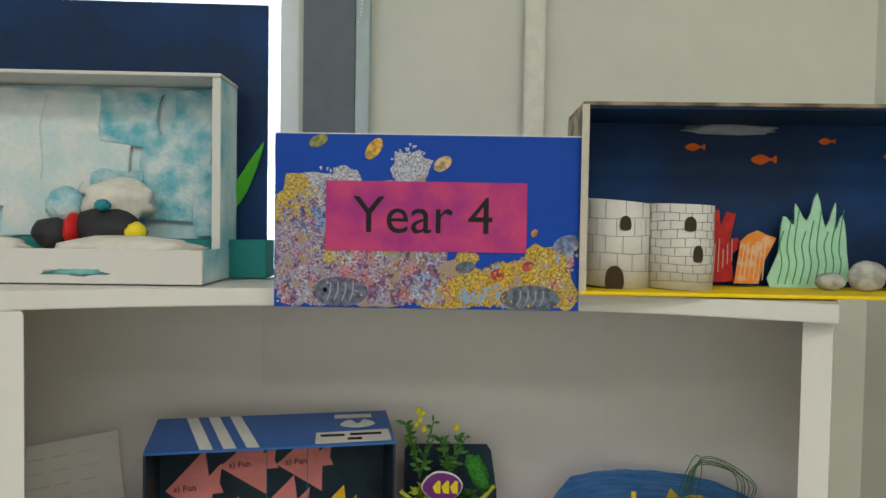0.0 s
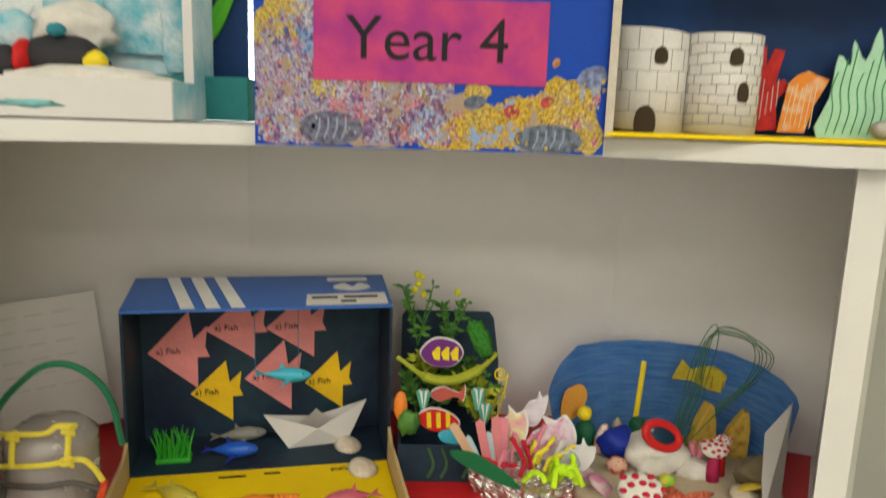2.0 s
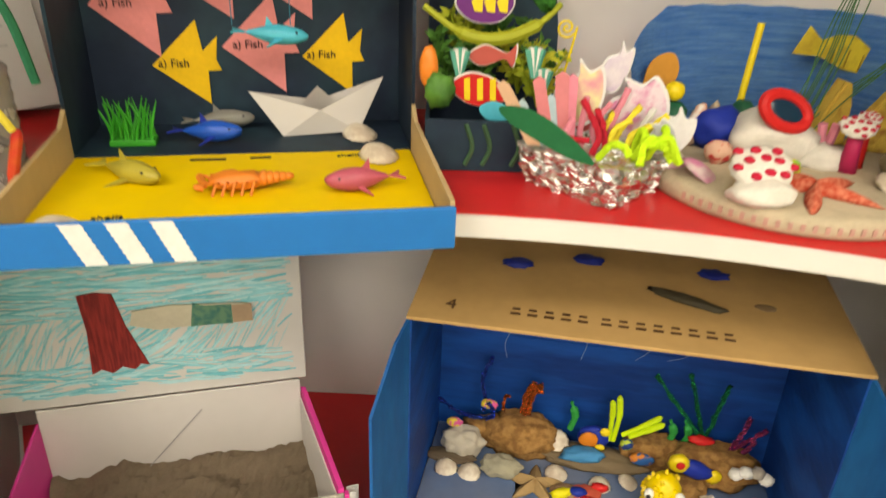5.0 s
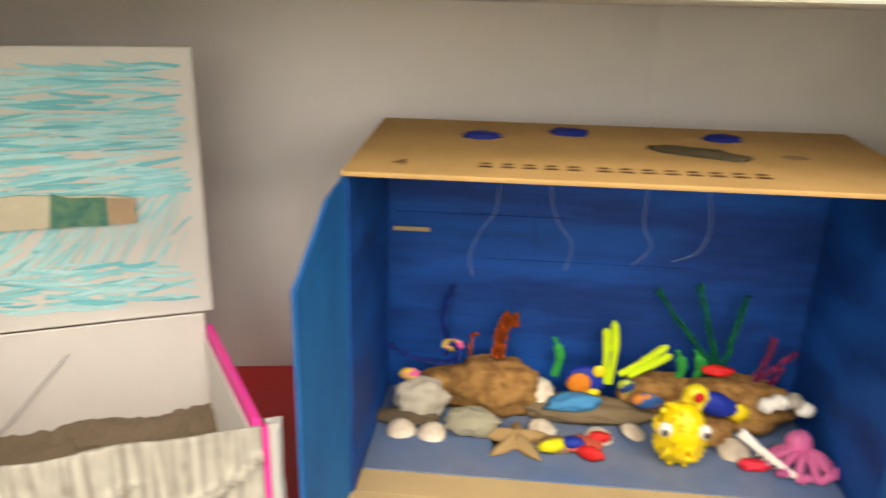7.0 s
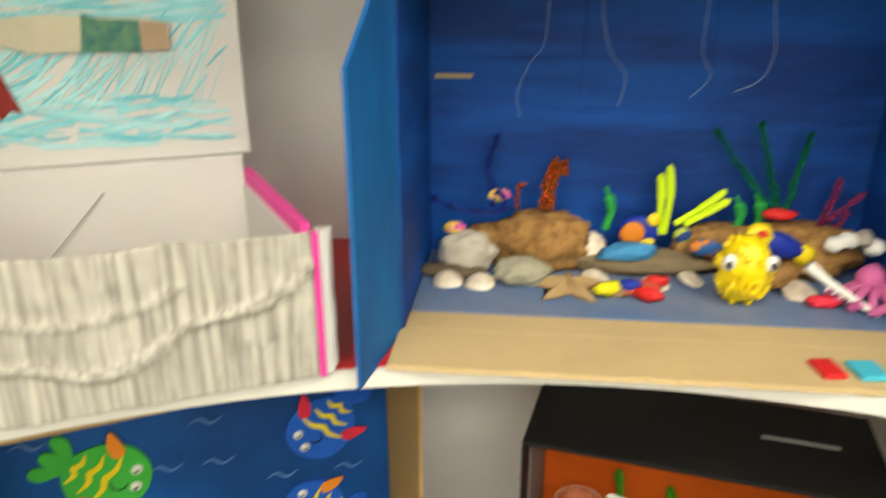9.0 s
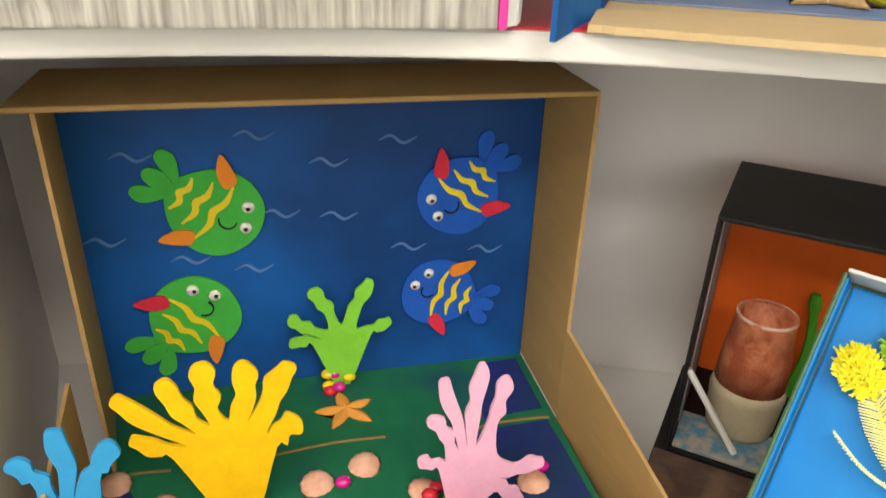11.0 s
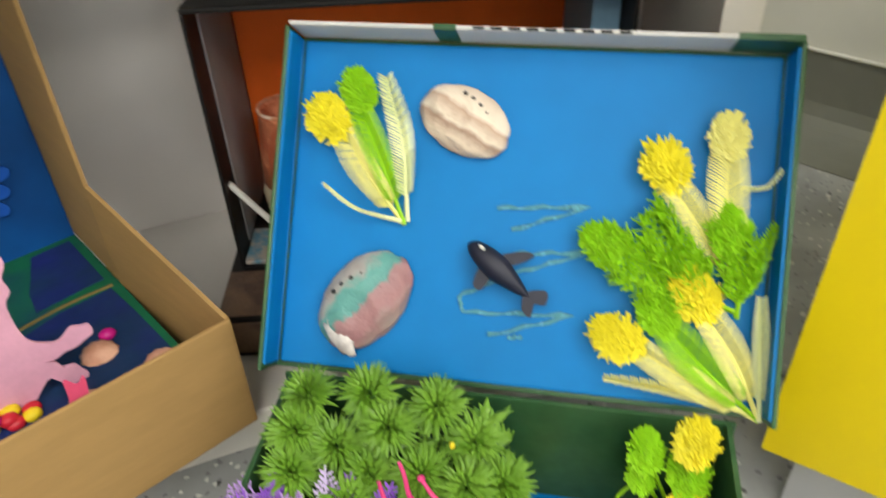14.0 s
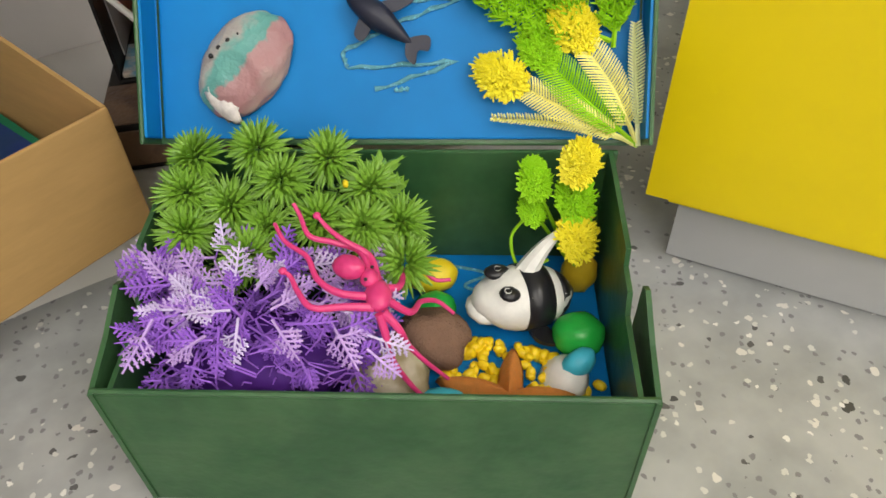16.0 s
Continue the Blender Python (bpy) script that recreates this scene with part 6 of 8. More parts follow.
def coral(m, fingers, trunk, mat, label, deep=0.3):
    """A flat foam coral: a trunk with rounded fingers (angle, length, width), one cut-out made of joined pieces."""
    fingers = sorted(fingers)
    rv = deep * sum(f[1] for f in fingers) / len(fingers)
    out = [trunk[0]]
    for i, (a, ln, w) in enumerate(fingers):
        d = Vector((math.sin(radians(a)), math.cos(radians(a))))
        s = Vector((d.y, -d.x))
        if i:
            m_a = radians((a + fingers[i - 1][0]) / 2)
            out.append((rv * math.sin(m_a), rv * math.cos(m_a)))
        for u, k in ((0.56, -0.4), (0.68, -0.42), (0.8, -0.5), (0.92, -0.46), (1.0, -0.24), (1.0, 0.24), (0.9, 0.5), (0.78, 0.42), (0.66, 0.5), (0.54, 0.4)):
            p = d * ln * u + s * w * k * (1 + 0.22 * math.sin(a * 0.7 + u * 23)) + s * w * 0.16 * math.sin(u * 6 + a)
            out.append((p.x, p.y))
    out.append(trunk[1])
    bm = slab(outline_of(out, 3), 0, 0.003, m @ UPRIGHT)
    return part("foam_coral", bm, mat, foam, label)


coral(pose(0.1135, 0.11, 0.097, 0, 0, 0), ((-68, 0.07, 0.014), (-49, 0.094, 0.015), (-30, 0.083, 0.015), (-11, 0.085, 0.016), (10, 0.083, 0.016), (31, 0.088, 0.017), (62, 0.055, 0.019)), ((-0.011, -0.054), (0.012, -0.054)), FOAMY, "golden yellow foam coral", 0.44)
coral(pose(0.2771, 0.078, 0.085, 0, 0, 0), ((-63, 0.041, 0.010), (-28, 0.062, 0.011), (-13, 0.088, 0.011), (2, 0.095, 0.0115), (17, 0.085, 0.011), (93, 0.057, 0.014), (128, 0.056, 0.014)), ((-0.012, -0.036), (0.006, -0.036)), FOAMP, "pale pink foam coral", 0.36)
coral(pose(0.203, 0.245, 0.094, 0, 0, 0), ((-84, 0.046, 0.011), (-56, 0.054, 0.012), (-20, 0.062, 0.013), (21, 0.067, 0.013), (66, 0.048, 0.011)), ((-0.007, -0.046), (0.006, -0.046)), FOAML, "lime green foam coral", 0.34)
coral(pose(0.012, 0.08, 0.09, 0, 0, 0), ((-20, 0.06, 0.014), (5, 0.075, 0.014), (28, 0.07, 0.014)), ((-0.014, -0.04), (0.014, -0.04)), paint("sky_blue_foam", (0.03, 0.3, 0.6), 0.8), "sky blue foam coral")
sf = star_of((0.028, 0.029, 0.028, 0.029, 0.027), 0.006, 100, 0.36, 1.2)
sf.transform(pose(0.2015, 0.206, 0.048) @ Matrix.Diagonal((1, 1, 0.6, 1)))
part("foam_starfish", sf, paint("apricot_foam", (0.75, 0.32, 0.06), 0.8), foam, "apricot foam starfish")
PEACH = paint("peach_shell", (0.72, 0.42, 0.3), 0.6, size=60, second=(0.6, 0.3, 0.2))
for x, y, rz in ((0.1706, 0.121, 20), (0.208, 0.134, -40), (0.25, 0.098, 60), (0.335, 0.09, 0), (0.365, 0.05, 30), (0.312, 0.05, 80), (0.059, 0.117, 10), (0.02, 0.148, -30), (0.105, 0.085, 50), (0.35, 0.02, 10), (0.24, 0.03, 0)):
    sh = shell_of(0.0135, 0.45, 12)
    sh.transform(pose(x, y, 0.048, 14, 0, rz))
    part("shell", sh, PEACH, foam)
gem = random.Random(4)
for cx, cy, n in ((0.199, 0.238, 6), (0.27, 0.07, 12), (0.109, 0.1, 9), (0.195, 0.07, 10), (0.19, 0.118, 1), (0.347, 0.105, 1), (0.262, 0.09, 2), (0.03, 0.12, 2), (0.175, 0.05, 5)):
    for k in range(n):
        x, y = cx + gem.uniform(-0.017, 0.017) * (n > 1), cy + gem.uniform(-0.009, 0.009) * (n > 1)
        part("bead", ellipsoid((x, y, 0.051 + 0.004 * (k % 3)), (0.0065, 0.0055, 0.0045), level=2), (MAGENTA, paint("purple_gem", (0.1, 0.02, 0.3), 0.25), paint("yellow_gem", (0.85, 0.65, 0.02), 0.25), paint("red_gem", (0.6, 0.02, 0.04), 0.25))[gem.randrange(4) if n > 1 else 0], foam)
part("foam_fish", slab(outline_of([(-0.014, -0.01), (0, -0.002), (0.004, 0.014), (0.01, 0.008), (0.016, 0.011), (0.012, -0.004), (0.003, -0.014)]), 0, 0.0025, pose(0.3, 0.05, 0.058, -50) @ UPRIGHT), paint("coral_pink_foam", (0.7, 0.08, 0.18), 0.8), foam)
CREASE = paint("dried_glue", (0.2, 0.15, 0.05), 0.7)
for a, b in (((0.14, 0.16), (0.23, 0.165)), ((0.3, 0.16), (0.375, 0.163)), ((0.01, 0.155), (0.06, 0.158))):
    part("glue_line", tube(smooth_line([(a[0], a[1], 0.0485), ((a[0] + b[0]) / 2, (a[1] + b[1]) / 2 + 0.003, 0.0485), (b[0], b[1], 0.0485)]), 0.0014, 5), CREASE, foam)

# ---- black box ----
COPPER = paint("copper_painted_clay", (0.58, 0.2, 0.1), 0.4, size=50, bump=0.8, second=(0.38, 0.09, 0.04), metal=0.1)
pot = thing("clay_pot", BLK @ pose(0.05, 0.055, 0.0495) @ Matrix.Diagonal((0.8, 0.8, 0.95, 1)), "copper painted clay jar upside down on a string-wound pot", "pot")
part("string_pot", lathe([(0, 0), (0.034, 0)] + [(0.034 + 0.0012 * (k % 2) + 0.0004 * k, 0.004 * k + 0.003) for k in range(11)] + [(0.036, 0.049), (0, 0.049)], 28), paint("cream_string", (0.45, 0.38, 0.26), 0.9), pot, "cream string-wound pot")
part("jar", lathe([(0, 0.0495), (0.036, 0.0495), (0.034, 0.08), (0.029, 0.112), (0.030, 0.116), (0.0275, 0.1185), (0.025, 0.114), (0.024, 0.09), (0, 0.09)], 28), COPPER, pot, "copper painted jar")
part("jar_rim", tube([(0.0288 * math.cos(q), 0.0288 * math.sin(q), 0.1175) for q in (2 * math.pi * j / 28 for j in range(29))], 0.0016, 6), paint("worn_copper_rim", (0.62, 0.45, 0.36), 0.5, size=60, second=(0.5, 0.2, 0.1)), pot, "pale worn rim")
solo("paper_straw", tube([(0.003, 0.012, 0.118), (0.052, 0.012, 0.05)], 0.0028, 8), WHITEP, BLK, "white drinking straw leaning in the box", "straw")
part("sea_floor", boxed((0.004, 0.002, 0.0445), (0.3, 0.05, 0.049), bevel=0.001), paint("teal_foil_paint", (0.08, 0.25, 0.36), 0.35, size=90, second=(0.4, 0.35, 0.3), bump=0.5), blackbox)
part("tray_paint", boxed((-0.008, -0.0625, 0.006), (0.298, -0.0605, 0.036), bevel=0), paint("brown_metallic_paint", (0.18, 0.11, 0.07), 0.4, size=40, second=(0.08, 0.05, 0.04), bump=0.4), blackbox)
part("tray_paint", boxed((-0.009, -0.058, 0.0402), (0.29, -0.002, 0.0412), bevel=0), paint("brown_metallic_paint", (0.18, 0.11, 0.07), 0.4), blackbox)
for x, h in ((0.085, 0.11), (0.096, 0.07), (0.14, 0.1)):
    part("paper_weed", tube(smooth_line([(x, 0.125, 0.045), (x + 0.006, 0.125, 0.045 + h * 0.5), (x, 0.125, 0.045 + h)]), [0.004] * 11 + [0.006, 0.004], 6), paint("leaf_green_paper", (0.08, 0.4, 0.03), 0.8), blackbox)
part("side_lining", boxed((T, 0.03, 0.05), (T + 0.001, 0.125, 0.25), bevel=0), paint("grey_lining", (0.3, 0.3, 0.32), 0.5), blackbox)
part("printed_mark", boxed((0.21, 0.07, 0.2592), (0.275, 0.076, 0.2596), bevel=0), paint("silver_print", (0.35, 0.35, 0.35), 0.4), blackbox)
part("side_lining", boxed((0.285, 0.03, 0.05), (0.306, 0.126, 0.25), bevel=0.001), paint("pale_blue_lining", (0.2, 0.35, 0.5), 0.5), blackbox)


# ---- green shoebox: lid pieces ----
def feather(m, length, width, mat, parent, seed=1, n=46, bushy=0.0):
    """A plastic fern frond: a spine and many fine needles, along its local z."""
    r5 = random.Random(seed)
    bm = bmesh.new()
    line = smooth_line([(0, 0, 0), (r5.uniform(-0.004, 0.004), -0.004, length * 0.5), (r5.uniform(-0.008, 0.008), -0.003, length)], 8)
    tube(line, [0.0017 - 0.0012 * k / 16 for k in range(17)], 5, bm=bm)
    for k in range(n):
        u = 0.18 + 0.82 * k / n
        p = Vector(line[min(16, int(u * 16))]) + Vector((0, 0, (u * 16 % 1) * length / 16))
        for s in (1, -1):
            w = width * (0.35 + 0.65 * math.sin(math.pi * min(1, u * 0.9)))
            tip = p + Vector((s * w, -0.004 - bushy * r5.random() * 0.01, w * (0.6 + 0.5 * bushy * r5.random())))
            mid = p * 0.5 + tip * 0.5 + Vector((0, -0.002, 0))
            tube([p, mid, tip], [0.0008, 0.0008, 0.0004], 3, bm=bm)
            if bushy > 0.1:
                for j in range(6):
                    q = p.lerp(tip, 0.25 + 0.13 * j)
                    e = q + Vector((r5.uniform(-1, 1), r5.uniform(-1.6, 0.2), r5.uniform(0, 1.3))) * 0.006
                    tube([q, e], [0.001, 0.0005], 3, bm=bm)
    bm.transform(m)
    return part("fern_frond", bm, mat, parent)


FP = paint("pale_yellow_fern_plastic", (0.86, 0.82, 0.28), 0.5)
FY, FG, FW = paint("yellow_fern_plastic", (0.9, 0.8, 0.04), 0.5), paint("lime_fern_plastic", (0.3, 0.62, 0.015), 0.5), paint("cream_fern_plastic", (0.84, 0.88, 0.5), 0.5)
LIDL = LIDM @ pose(0, -0.0025, 0)


def tuft(m, r, mat, parent, seed, n=150):
    """The bushy end of a plastic frond: a dome of short curved needles."""
    r6 = random.Random(seed)
    bm = bmesh.new()
    for k in range(n):
        a, u = r6.uniform(0, 6.283), r6.random() ** 0.5
        dome = math.sqrt(1 - 0.9 * u * u)
        root = Vector((0.62 * math.cos(a) * u, -0.4 * dome, 0.85 * math.sin(a) * u)) * r
        d = Vector((math.cos(a) * u + r6.uniform(-0.4, 0.4), -0.7 * dome, math.sin(a) * u + 0.3 + r6.uniform(-0.4, 0.4))) * r * r6.uniform(0.13, 0.24)
        tube([root, root + d * 0.55, root + d], [0.0011, 0.001, 0.0006], 3, bm=bm)
        if k % 3 == 0:
            tube([root + d * 0.5, root + d * 0.8 + Vector((r6.uniform(-1, 1), -0.3, r6.uniform(-1, 1))) * r * 0.14], [0.0008, 0.0004], 3, bm=bm)
    core = blob((0.6 * r, 0.36 * r, 0.85 * r), 0.25, 4, seed, 2)
    core.transform(m)
    bm.transform(m)
    part("frond_core", core, mat, parent)
    return part("frond_tip", bm, mat, parent)


for k, (x0, z0, x1, z1, w, mat, head, b) in enumerate((
        (0.078, 0.101, 0.024, 0.165, 0.0105, FP, FY, 0), (0.078, 0.101, 0.042, 0.185, 0.0095, FG, FG, 0), (0.08, 0.103, 0.0655, 0.197, 0.0085, FW, None, 0), (0.076, 0.103, 0.0215, 0.1213, 0.0012, FW, None, 0),
        (0.303, 0.0, 0.218, 0.042, 0.0095, FP, FY, 0), (0.303, 0.0, 0.24, 0.057, 0.0125, FG, FG, 0.1), (0.303, 0.0, 0.261, 0.07, 0.0105, FP, FY, 0), (0.303, 0.0, 0.2985, 0.0745, 0.0055, FW, None, 0), (0.3, 0.003, 0.2115, 0.0224, 0.004, FP, None, 0),
        (0.284, 0.064, 0.205, 0.1, 0.016, FG, FG, 0.35), (0.28, 0.08, 0.238, 0.147, 0.0105, FP, FY, 0), (0.28, 0.085, 0.2725, 0.167, 0.0125, FP, FP, 0.1), (0.286, 0.06, 0.277, 0.112, 0.013, FG, FG, 0.3), (0.288, 0.07, 0.298, 0.12, 0.005, FG, None, 0), (0.282, 0.138, 0.3063, 0.1465, 0.0012, FW, None, 0), (0.278, 0.075, 0.228, 0.115, 0.013, FG, None, 0.3))):
    ln, a = math.hypot(x1 - x0, z1 - z0), math.degrees(math.atan2(x1 - x0, z1 - z0))
    feather(LIDL @ pose(x0, -0.002 - 0.0006 * (k % 4), z0, 0, a, 0), ln, w, mat, greenbox, 40 + k, max(8, int(ln * 440)), max(b, 0.03))
    if head:
        tuft(LIDL @ pose(x1, -0.006, z1, 0, a, 0), 0.019 if head is FY else 0.016, head, greenbox, 70 + k, 420)


def abalone(m, r, mats, label):
    ob = thing("abalone_shell", m, label, "shell")
    bm = blob((r, r * 0.3, r * 0.68), 0.05, 3, 88, 5)
    for v in bm.verts:
        d = math.hypot(v.co.x + 0.55 * r, v.co.z - 0.1 * r) / r
        fold = max(0, math.sin(11 * d + 0.8 * math.sin(v.co.z / r * 3)))
        if v.co.y <= 0:
            v.co.y *= 1 + 0.16 * fold + 0.04 * noise.noise(v.co * 160)
        else:
            v.co.y *= 0.1
    part("body", bm, mats, ob)
    for k in range(6):
        part("hole", ellipsoid((r * (-0.22 + 0.19 * k), -r * 0.245 * (1.1 - 0.08 * k), r * (0.47 - 0.016 * k * k)), (r * 0.05, r * 0.04, r * 0.05), level=1), BLACKP, ob)
    return ob


def banded(name, stops, axis, reach, rough=0.35, wobble=0.25, bump=0.4, scale=60):
    """Bands of colour across one axis of a thing, bent by noise; stops: (place from 0 to 1, colour)."""
    m = material(name, stops[0][1], rough, 0.2, scale, bump)
    n, l = m.node_tree.nodes, m.node_tree.links
    sep, add, rng, ramp = n.new("ShaderNodeSeparateXYZ"), n.new("ShaderNodeMath"), n.new("ShaderNodeMapRange"), n.new("ShaderNodeValToRGB")
    bend = n.new("ShaderNodeTexNoise")
    bend.inputs["Scale"].default_value, bend.inputs["Detail"].default_value = scale, 4
    l.new(n["Texture Coordinate"].outputs["Object"], sep.inputs[0])
    l.new(n["Texture Coordinate"].outputs["Object"], bend.inputs[0])
    add.operation, add.inputs[1].default_value = "MULTIPLY_ADD", reach * wobble * 4
    l.new(bend.outputs[0], add.inputs[0])
    l.new(sep.outputs[axis], add.inputs[2])
    rng.inputs["From Min"].default_value, rng.inputs["From Max"].default_value = -reach + 2 * reach * wobble, reach + 2 * reach * wobble
    l.new(add.outputs[0], rng.inputs["Value"])
    el = ramp.color_ramp.elements
    for k, (at, colour) in enumerate(stops):
        e = el[k] if k < 2 else el.new(at)
        e.position, e.color = at, (*colour, 1)
    l.new(rng.outputs[0], ramp.inputs[0])
    l.new(ramp.outputs[0], n["Principled BSDF"].inputs["Base Color"])
    return m


abalone(GLID @ pose(0.112, -0.006, 0.17, 0, 26), 0.031, banded("tan_shell_bands", ((0.0, (0.42, 0.3, 0.24)), (0.2, (0.7, 0.58, 0.46)), (0.36, (0.4, 0.27, 0.2)), (0.42, (0.74, 0.64, 0.52)), (0.6, (0.5, 0.35, 0.26)), (0.66, (0.78, 0.68, 0.56)), (0.9, (0.62, 0.5, 0.4))), 2, 0.024, 0.45, 0.12), "tan ridged abalone shell on the blue lid")
nacre = abalone(GLID @ pose(0.056, -0.006, 0.05, 0, -52), 0.037, banded("nacre_bands", ((0.0, (0.3, 0.24, 0.22)), (0.22, (0.34, 0.17, 0.18)), (0.45, (0.36, 0.2, 0.21)), (0.5, (0.1, 0.3, 0.28)), (0.7, (0.13, 0.36, 0.33)), (0.78, (0.38, 0.36, 0.34)), (1.0, (0.3, 0.26, 0.25))), 2, 0.026), "iridescent green and pink abalone shell")
part("white_lip", blob((0.007, 0.004, 0.016), 0.35, 4, 66, m=pose(-0.027, -0.005, -0.004, 0, 12, 0)), paint("chalky_white_shell", (0.7, 0.66, 0.64), 0.5, size=90, second=(0.45, 0.42, 0.42)), nacre)
orca = thing("toy_orca", GLID @ pose(0.142, -0.012, 0.077, 0, 38, 0) @ Matrix.Diagonal((0.85, 0.85, 0.85, 1)), "black toy orca glued to the blue lid", "toy whale")
ORCA = paint("dark_navy_rubber", (0.012, 0.014, 0.032), 0.42)
ob_bm = blob((0.03, 0.009, 0.010), 0.05, 2, 90)
for v in ob_bm.verts:
    if v.co.x > 0:
        v.co.z *= 1 - 0.6 * v.co.x / 0.03
        v.co.y *= 1 - 0.5 * v.co.x / 0.03
part("body", ob_bm, ORCA, orca)
part("dorsal_fin", slab(outline_of([(-0.008, 0.006), (0.004, 0.008), (0.012, 0.024), (0.004, 0.022)]), -0.001, 0.001, UPRIGHT), ORCA, orca)
part("flipper", slab(outline_of([(-0.012, -0.004), (-0.002, -0.006), (0.0, -0.02), (-0.008, -0.02)]), -0.001, 0.001, UPRIGHT), ORCA, orca)
part("fluke", slab(outline_of([(0.026, 0.003), (0.036, 0.012), (0.042, 0.004), (0.036, -0.001), (0.04, -0.01), (0.032, -0.010), (0.026, -0.003)]), -0.0012, 0.0012, UPRIGHT), ORCA, orca)
part("eye_patch", ellipsoid((-0.02, -0.0072, 0.004), (0.003, 0.0012, 0.0014), level=2), WHITEP, orca)
SPARK = paint("silver_glitter_glue", (0.25, 0.68, 0.8), 0.25, size=300, bump=1.0, metal=0.3)
for pts in ([(0.137, 0.116), (0.195, 0.121), (0.14, 0.1)], [(0.15, 0.088), (0.196, 0.092), (0.15, 0.075), (0.117, 0.058), (0.12, 0.048), (0.19, 0.052), (0.13, 0.032)], [(0.15, 0.034), (0.16, 0.036)]):
    line = []
    for a, b in zip(pts, pts[1:]):
        line += [(a[0] + (b[0] - a[0]) * k / 8, -0.003, a[1] + (b[1] - a[1]) * k / 8 + 0.0008 * math.sin(k * 2)) for k in range(8)]
    part("glitter_line", tube([LIDM @ Vector(p) for p in line], [0.0013 + 0.0006 * math.sin(j * 2.3) for j in range(len(line))], 5), SPARK, greenbox)
part("rim_paint", boxed((0.09, -0.0265, 0.2215), (0.105, 0.0, 0.2258), LIDM @ pose(0, 0, 0, 0, 0, 0)), GREENBOX, greenbox)
part("rim_paint", boxed((0.27, -0.0265, 0.2215), (0.307, 0.0, 0.2258), LIDM), GREENBOX, greenbox)
for k in range(9):
    part("writing", boxed((0.115 + 0.011 * k, -0.0268, 0.2226), (0.122 + 0.011 * k, -0.0262, 0.2242), LIDM, bevel=0), INK, greenbox)

# ---- green shoebox: contents ----
def rosette(m, r, mat, parent, seed):
    """A plastic rosette: a dome of pointed leaves that droop at their tips."""
    r6 = random.Random(seed)
    bm = bmesh.new()
    for k in range(120):
        z = 1 - 1.15 * (k + 0.5) / 120
        a = 2.399963 * k + r6.uniform(-0.2, 0.2)
        flat_d = Vector((math.cos(a), math.sin(a), 0))
        d = flat_d * math.sqrt(max(0, 1 - z * z)) + Vector((0, 0, z))
        ln = r * r6.uniform(0.88, 1.04)
        side = Vector((0, 0, 1)).cross(flat_d).normalized() * r * 0.075
        droop = flat_d * r * 0.06 - Vector((0, 0, r * 0.13))
        up = side.cross(d).normalized() * r * 0.025
        v = [bm.verts.new(q) for q in (d * ln * 0.1, d * ln * 0.6 + side, d * ln + droop, d * ln * 0.6 - side, d * ln * 0.62 - up)]
        for f in ((0, 1, 4), (1, 2, 4), (2, 3, 4), (3, 0, 4)):
            bm.faces.new([v[j] for j in f])
    bm.transform(m)
    return part("rosette", bm, mat, parent)


LEAFG = paint("glossy_leaf_green", (0.13, 0.29, 0.02), 0.4, second=(0.19, 0.38, 0.04), size=60)
bush = thing("plastic_bush", GRN, "bushy green plastic aquarium plant with spiky rosettes", "plastic plant")
part("stem_block", boxed((0.03, 0.09, 0.0222), (0.14, 0.14, 0.09), bevel=0.01), paint("dark_stem_green", (0.02, 0.06, 0.01), 0.7), bush)
for k, (x, y, z) in enumerate(((0.036, 0.129, 0.134), (0.073, 0.133, 0.138), (0.113, 0.137, 0.128), (0.03, 0.113, 0.12), (0.087, 0.119, 0.126), (0.138, 0.124, 0.116), (0.033, 0.092, 0.108), (0.056, 0.112, 0.112), (0.078, 0.1, 0.104), (0.11, 0.1, 0.111), (0.137, 0.096, 0.111), (0.157, 0.106, 0.104), (0.071, 0.082, 0.101), (0.161, 0.082, 0.094))):
    rosette(pose(x, y, z, 22 + (k * 37) % 22, (k * 53) % 40 - 20, 0), 0.0205, LEAFG, bush, 100 + k)
rb = random.Random(31)
for k in range(30):
    x, y = rb.uniform(0.03, 0.165), rb.uniform(0.075, 0.14)
    low = bmesh.new()
    for j in range(7):
        a, ln = rb.uniform(0, 6.283), rb.uniform(0.012, 0.019)
        d = Vector((math.cos(a), math.sin(a), rb.uniform(0.0, 0.7))) * ln
        w = Vector((-d.y, d.x, 0)).normalized() * 0.0028
        v = [low.verts.new(q) for q in (Vector((0, 0, 0)), d * 0.45 + w, d + Vector((0, 0, -0.002)), d * 0.45 - w, d * 0.5 + Vector((0, 0, 0.0012)))]
        for f in ((0, 1, 4), (1, 2, 4), (2, 3, 4), (3, 0, 4)):
            low.faces.new([v[q] for q in f])
    low.transform(pose(x, y, 0.075 + 0.045 * (y - 0.07) / 0.07 - 0.006 * rb.random()))
    part("leaf_whorl", low, LEAFG, bush)
part("bud", ellipsoid((0.128, 0.105, 0.135), (0.002, 0.002, 0.003), level=1), YELLOWP, bush)

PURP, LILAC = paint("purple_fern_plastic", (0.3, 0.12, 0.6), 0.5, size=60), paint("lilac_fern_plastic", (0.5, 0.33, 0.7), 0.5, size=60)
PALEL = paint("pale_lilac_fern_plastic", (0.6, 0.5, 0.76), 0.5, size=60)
fern = thing("purple_plant", GRN, "purple plastic fern filling the box corner", "plastic plant")
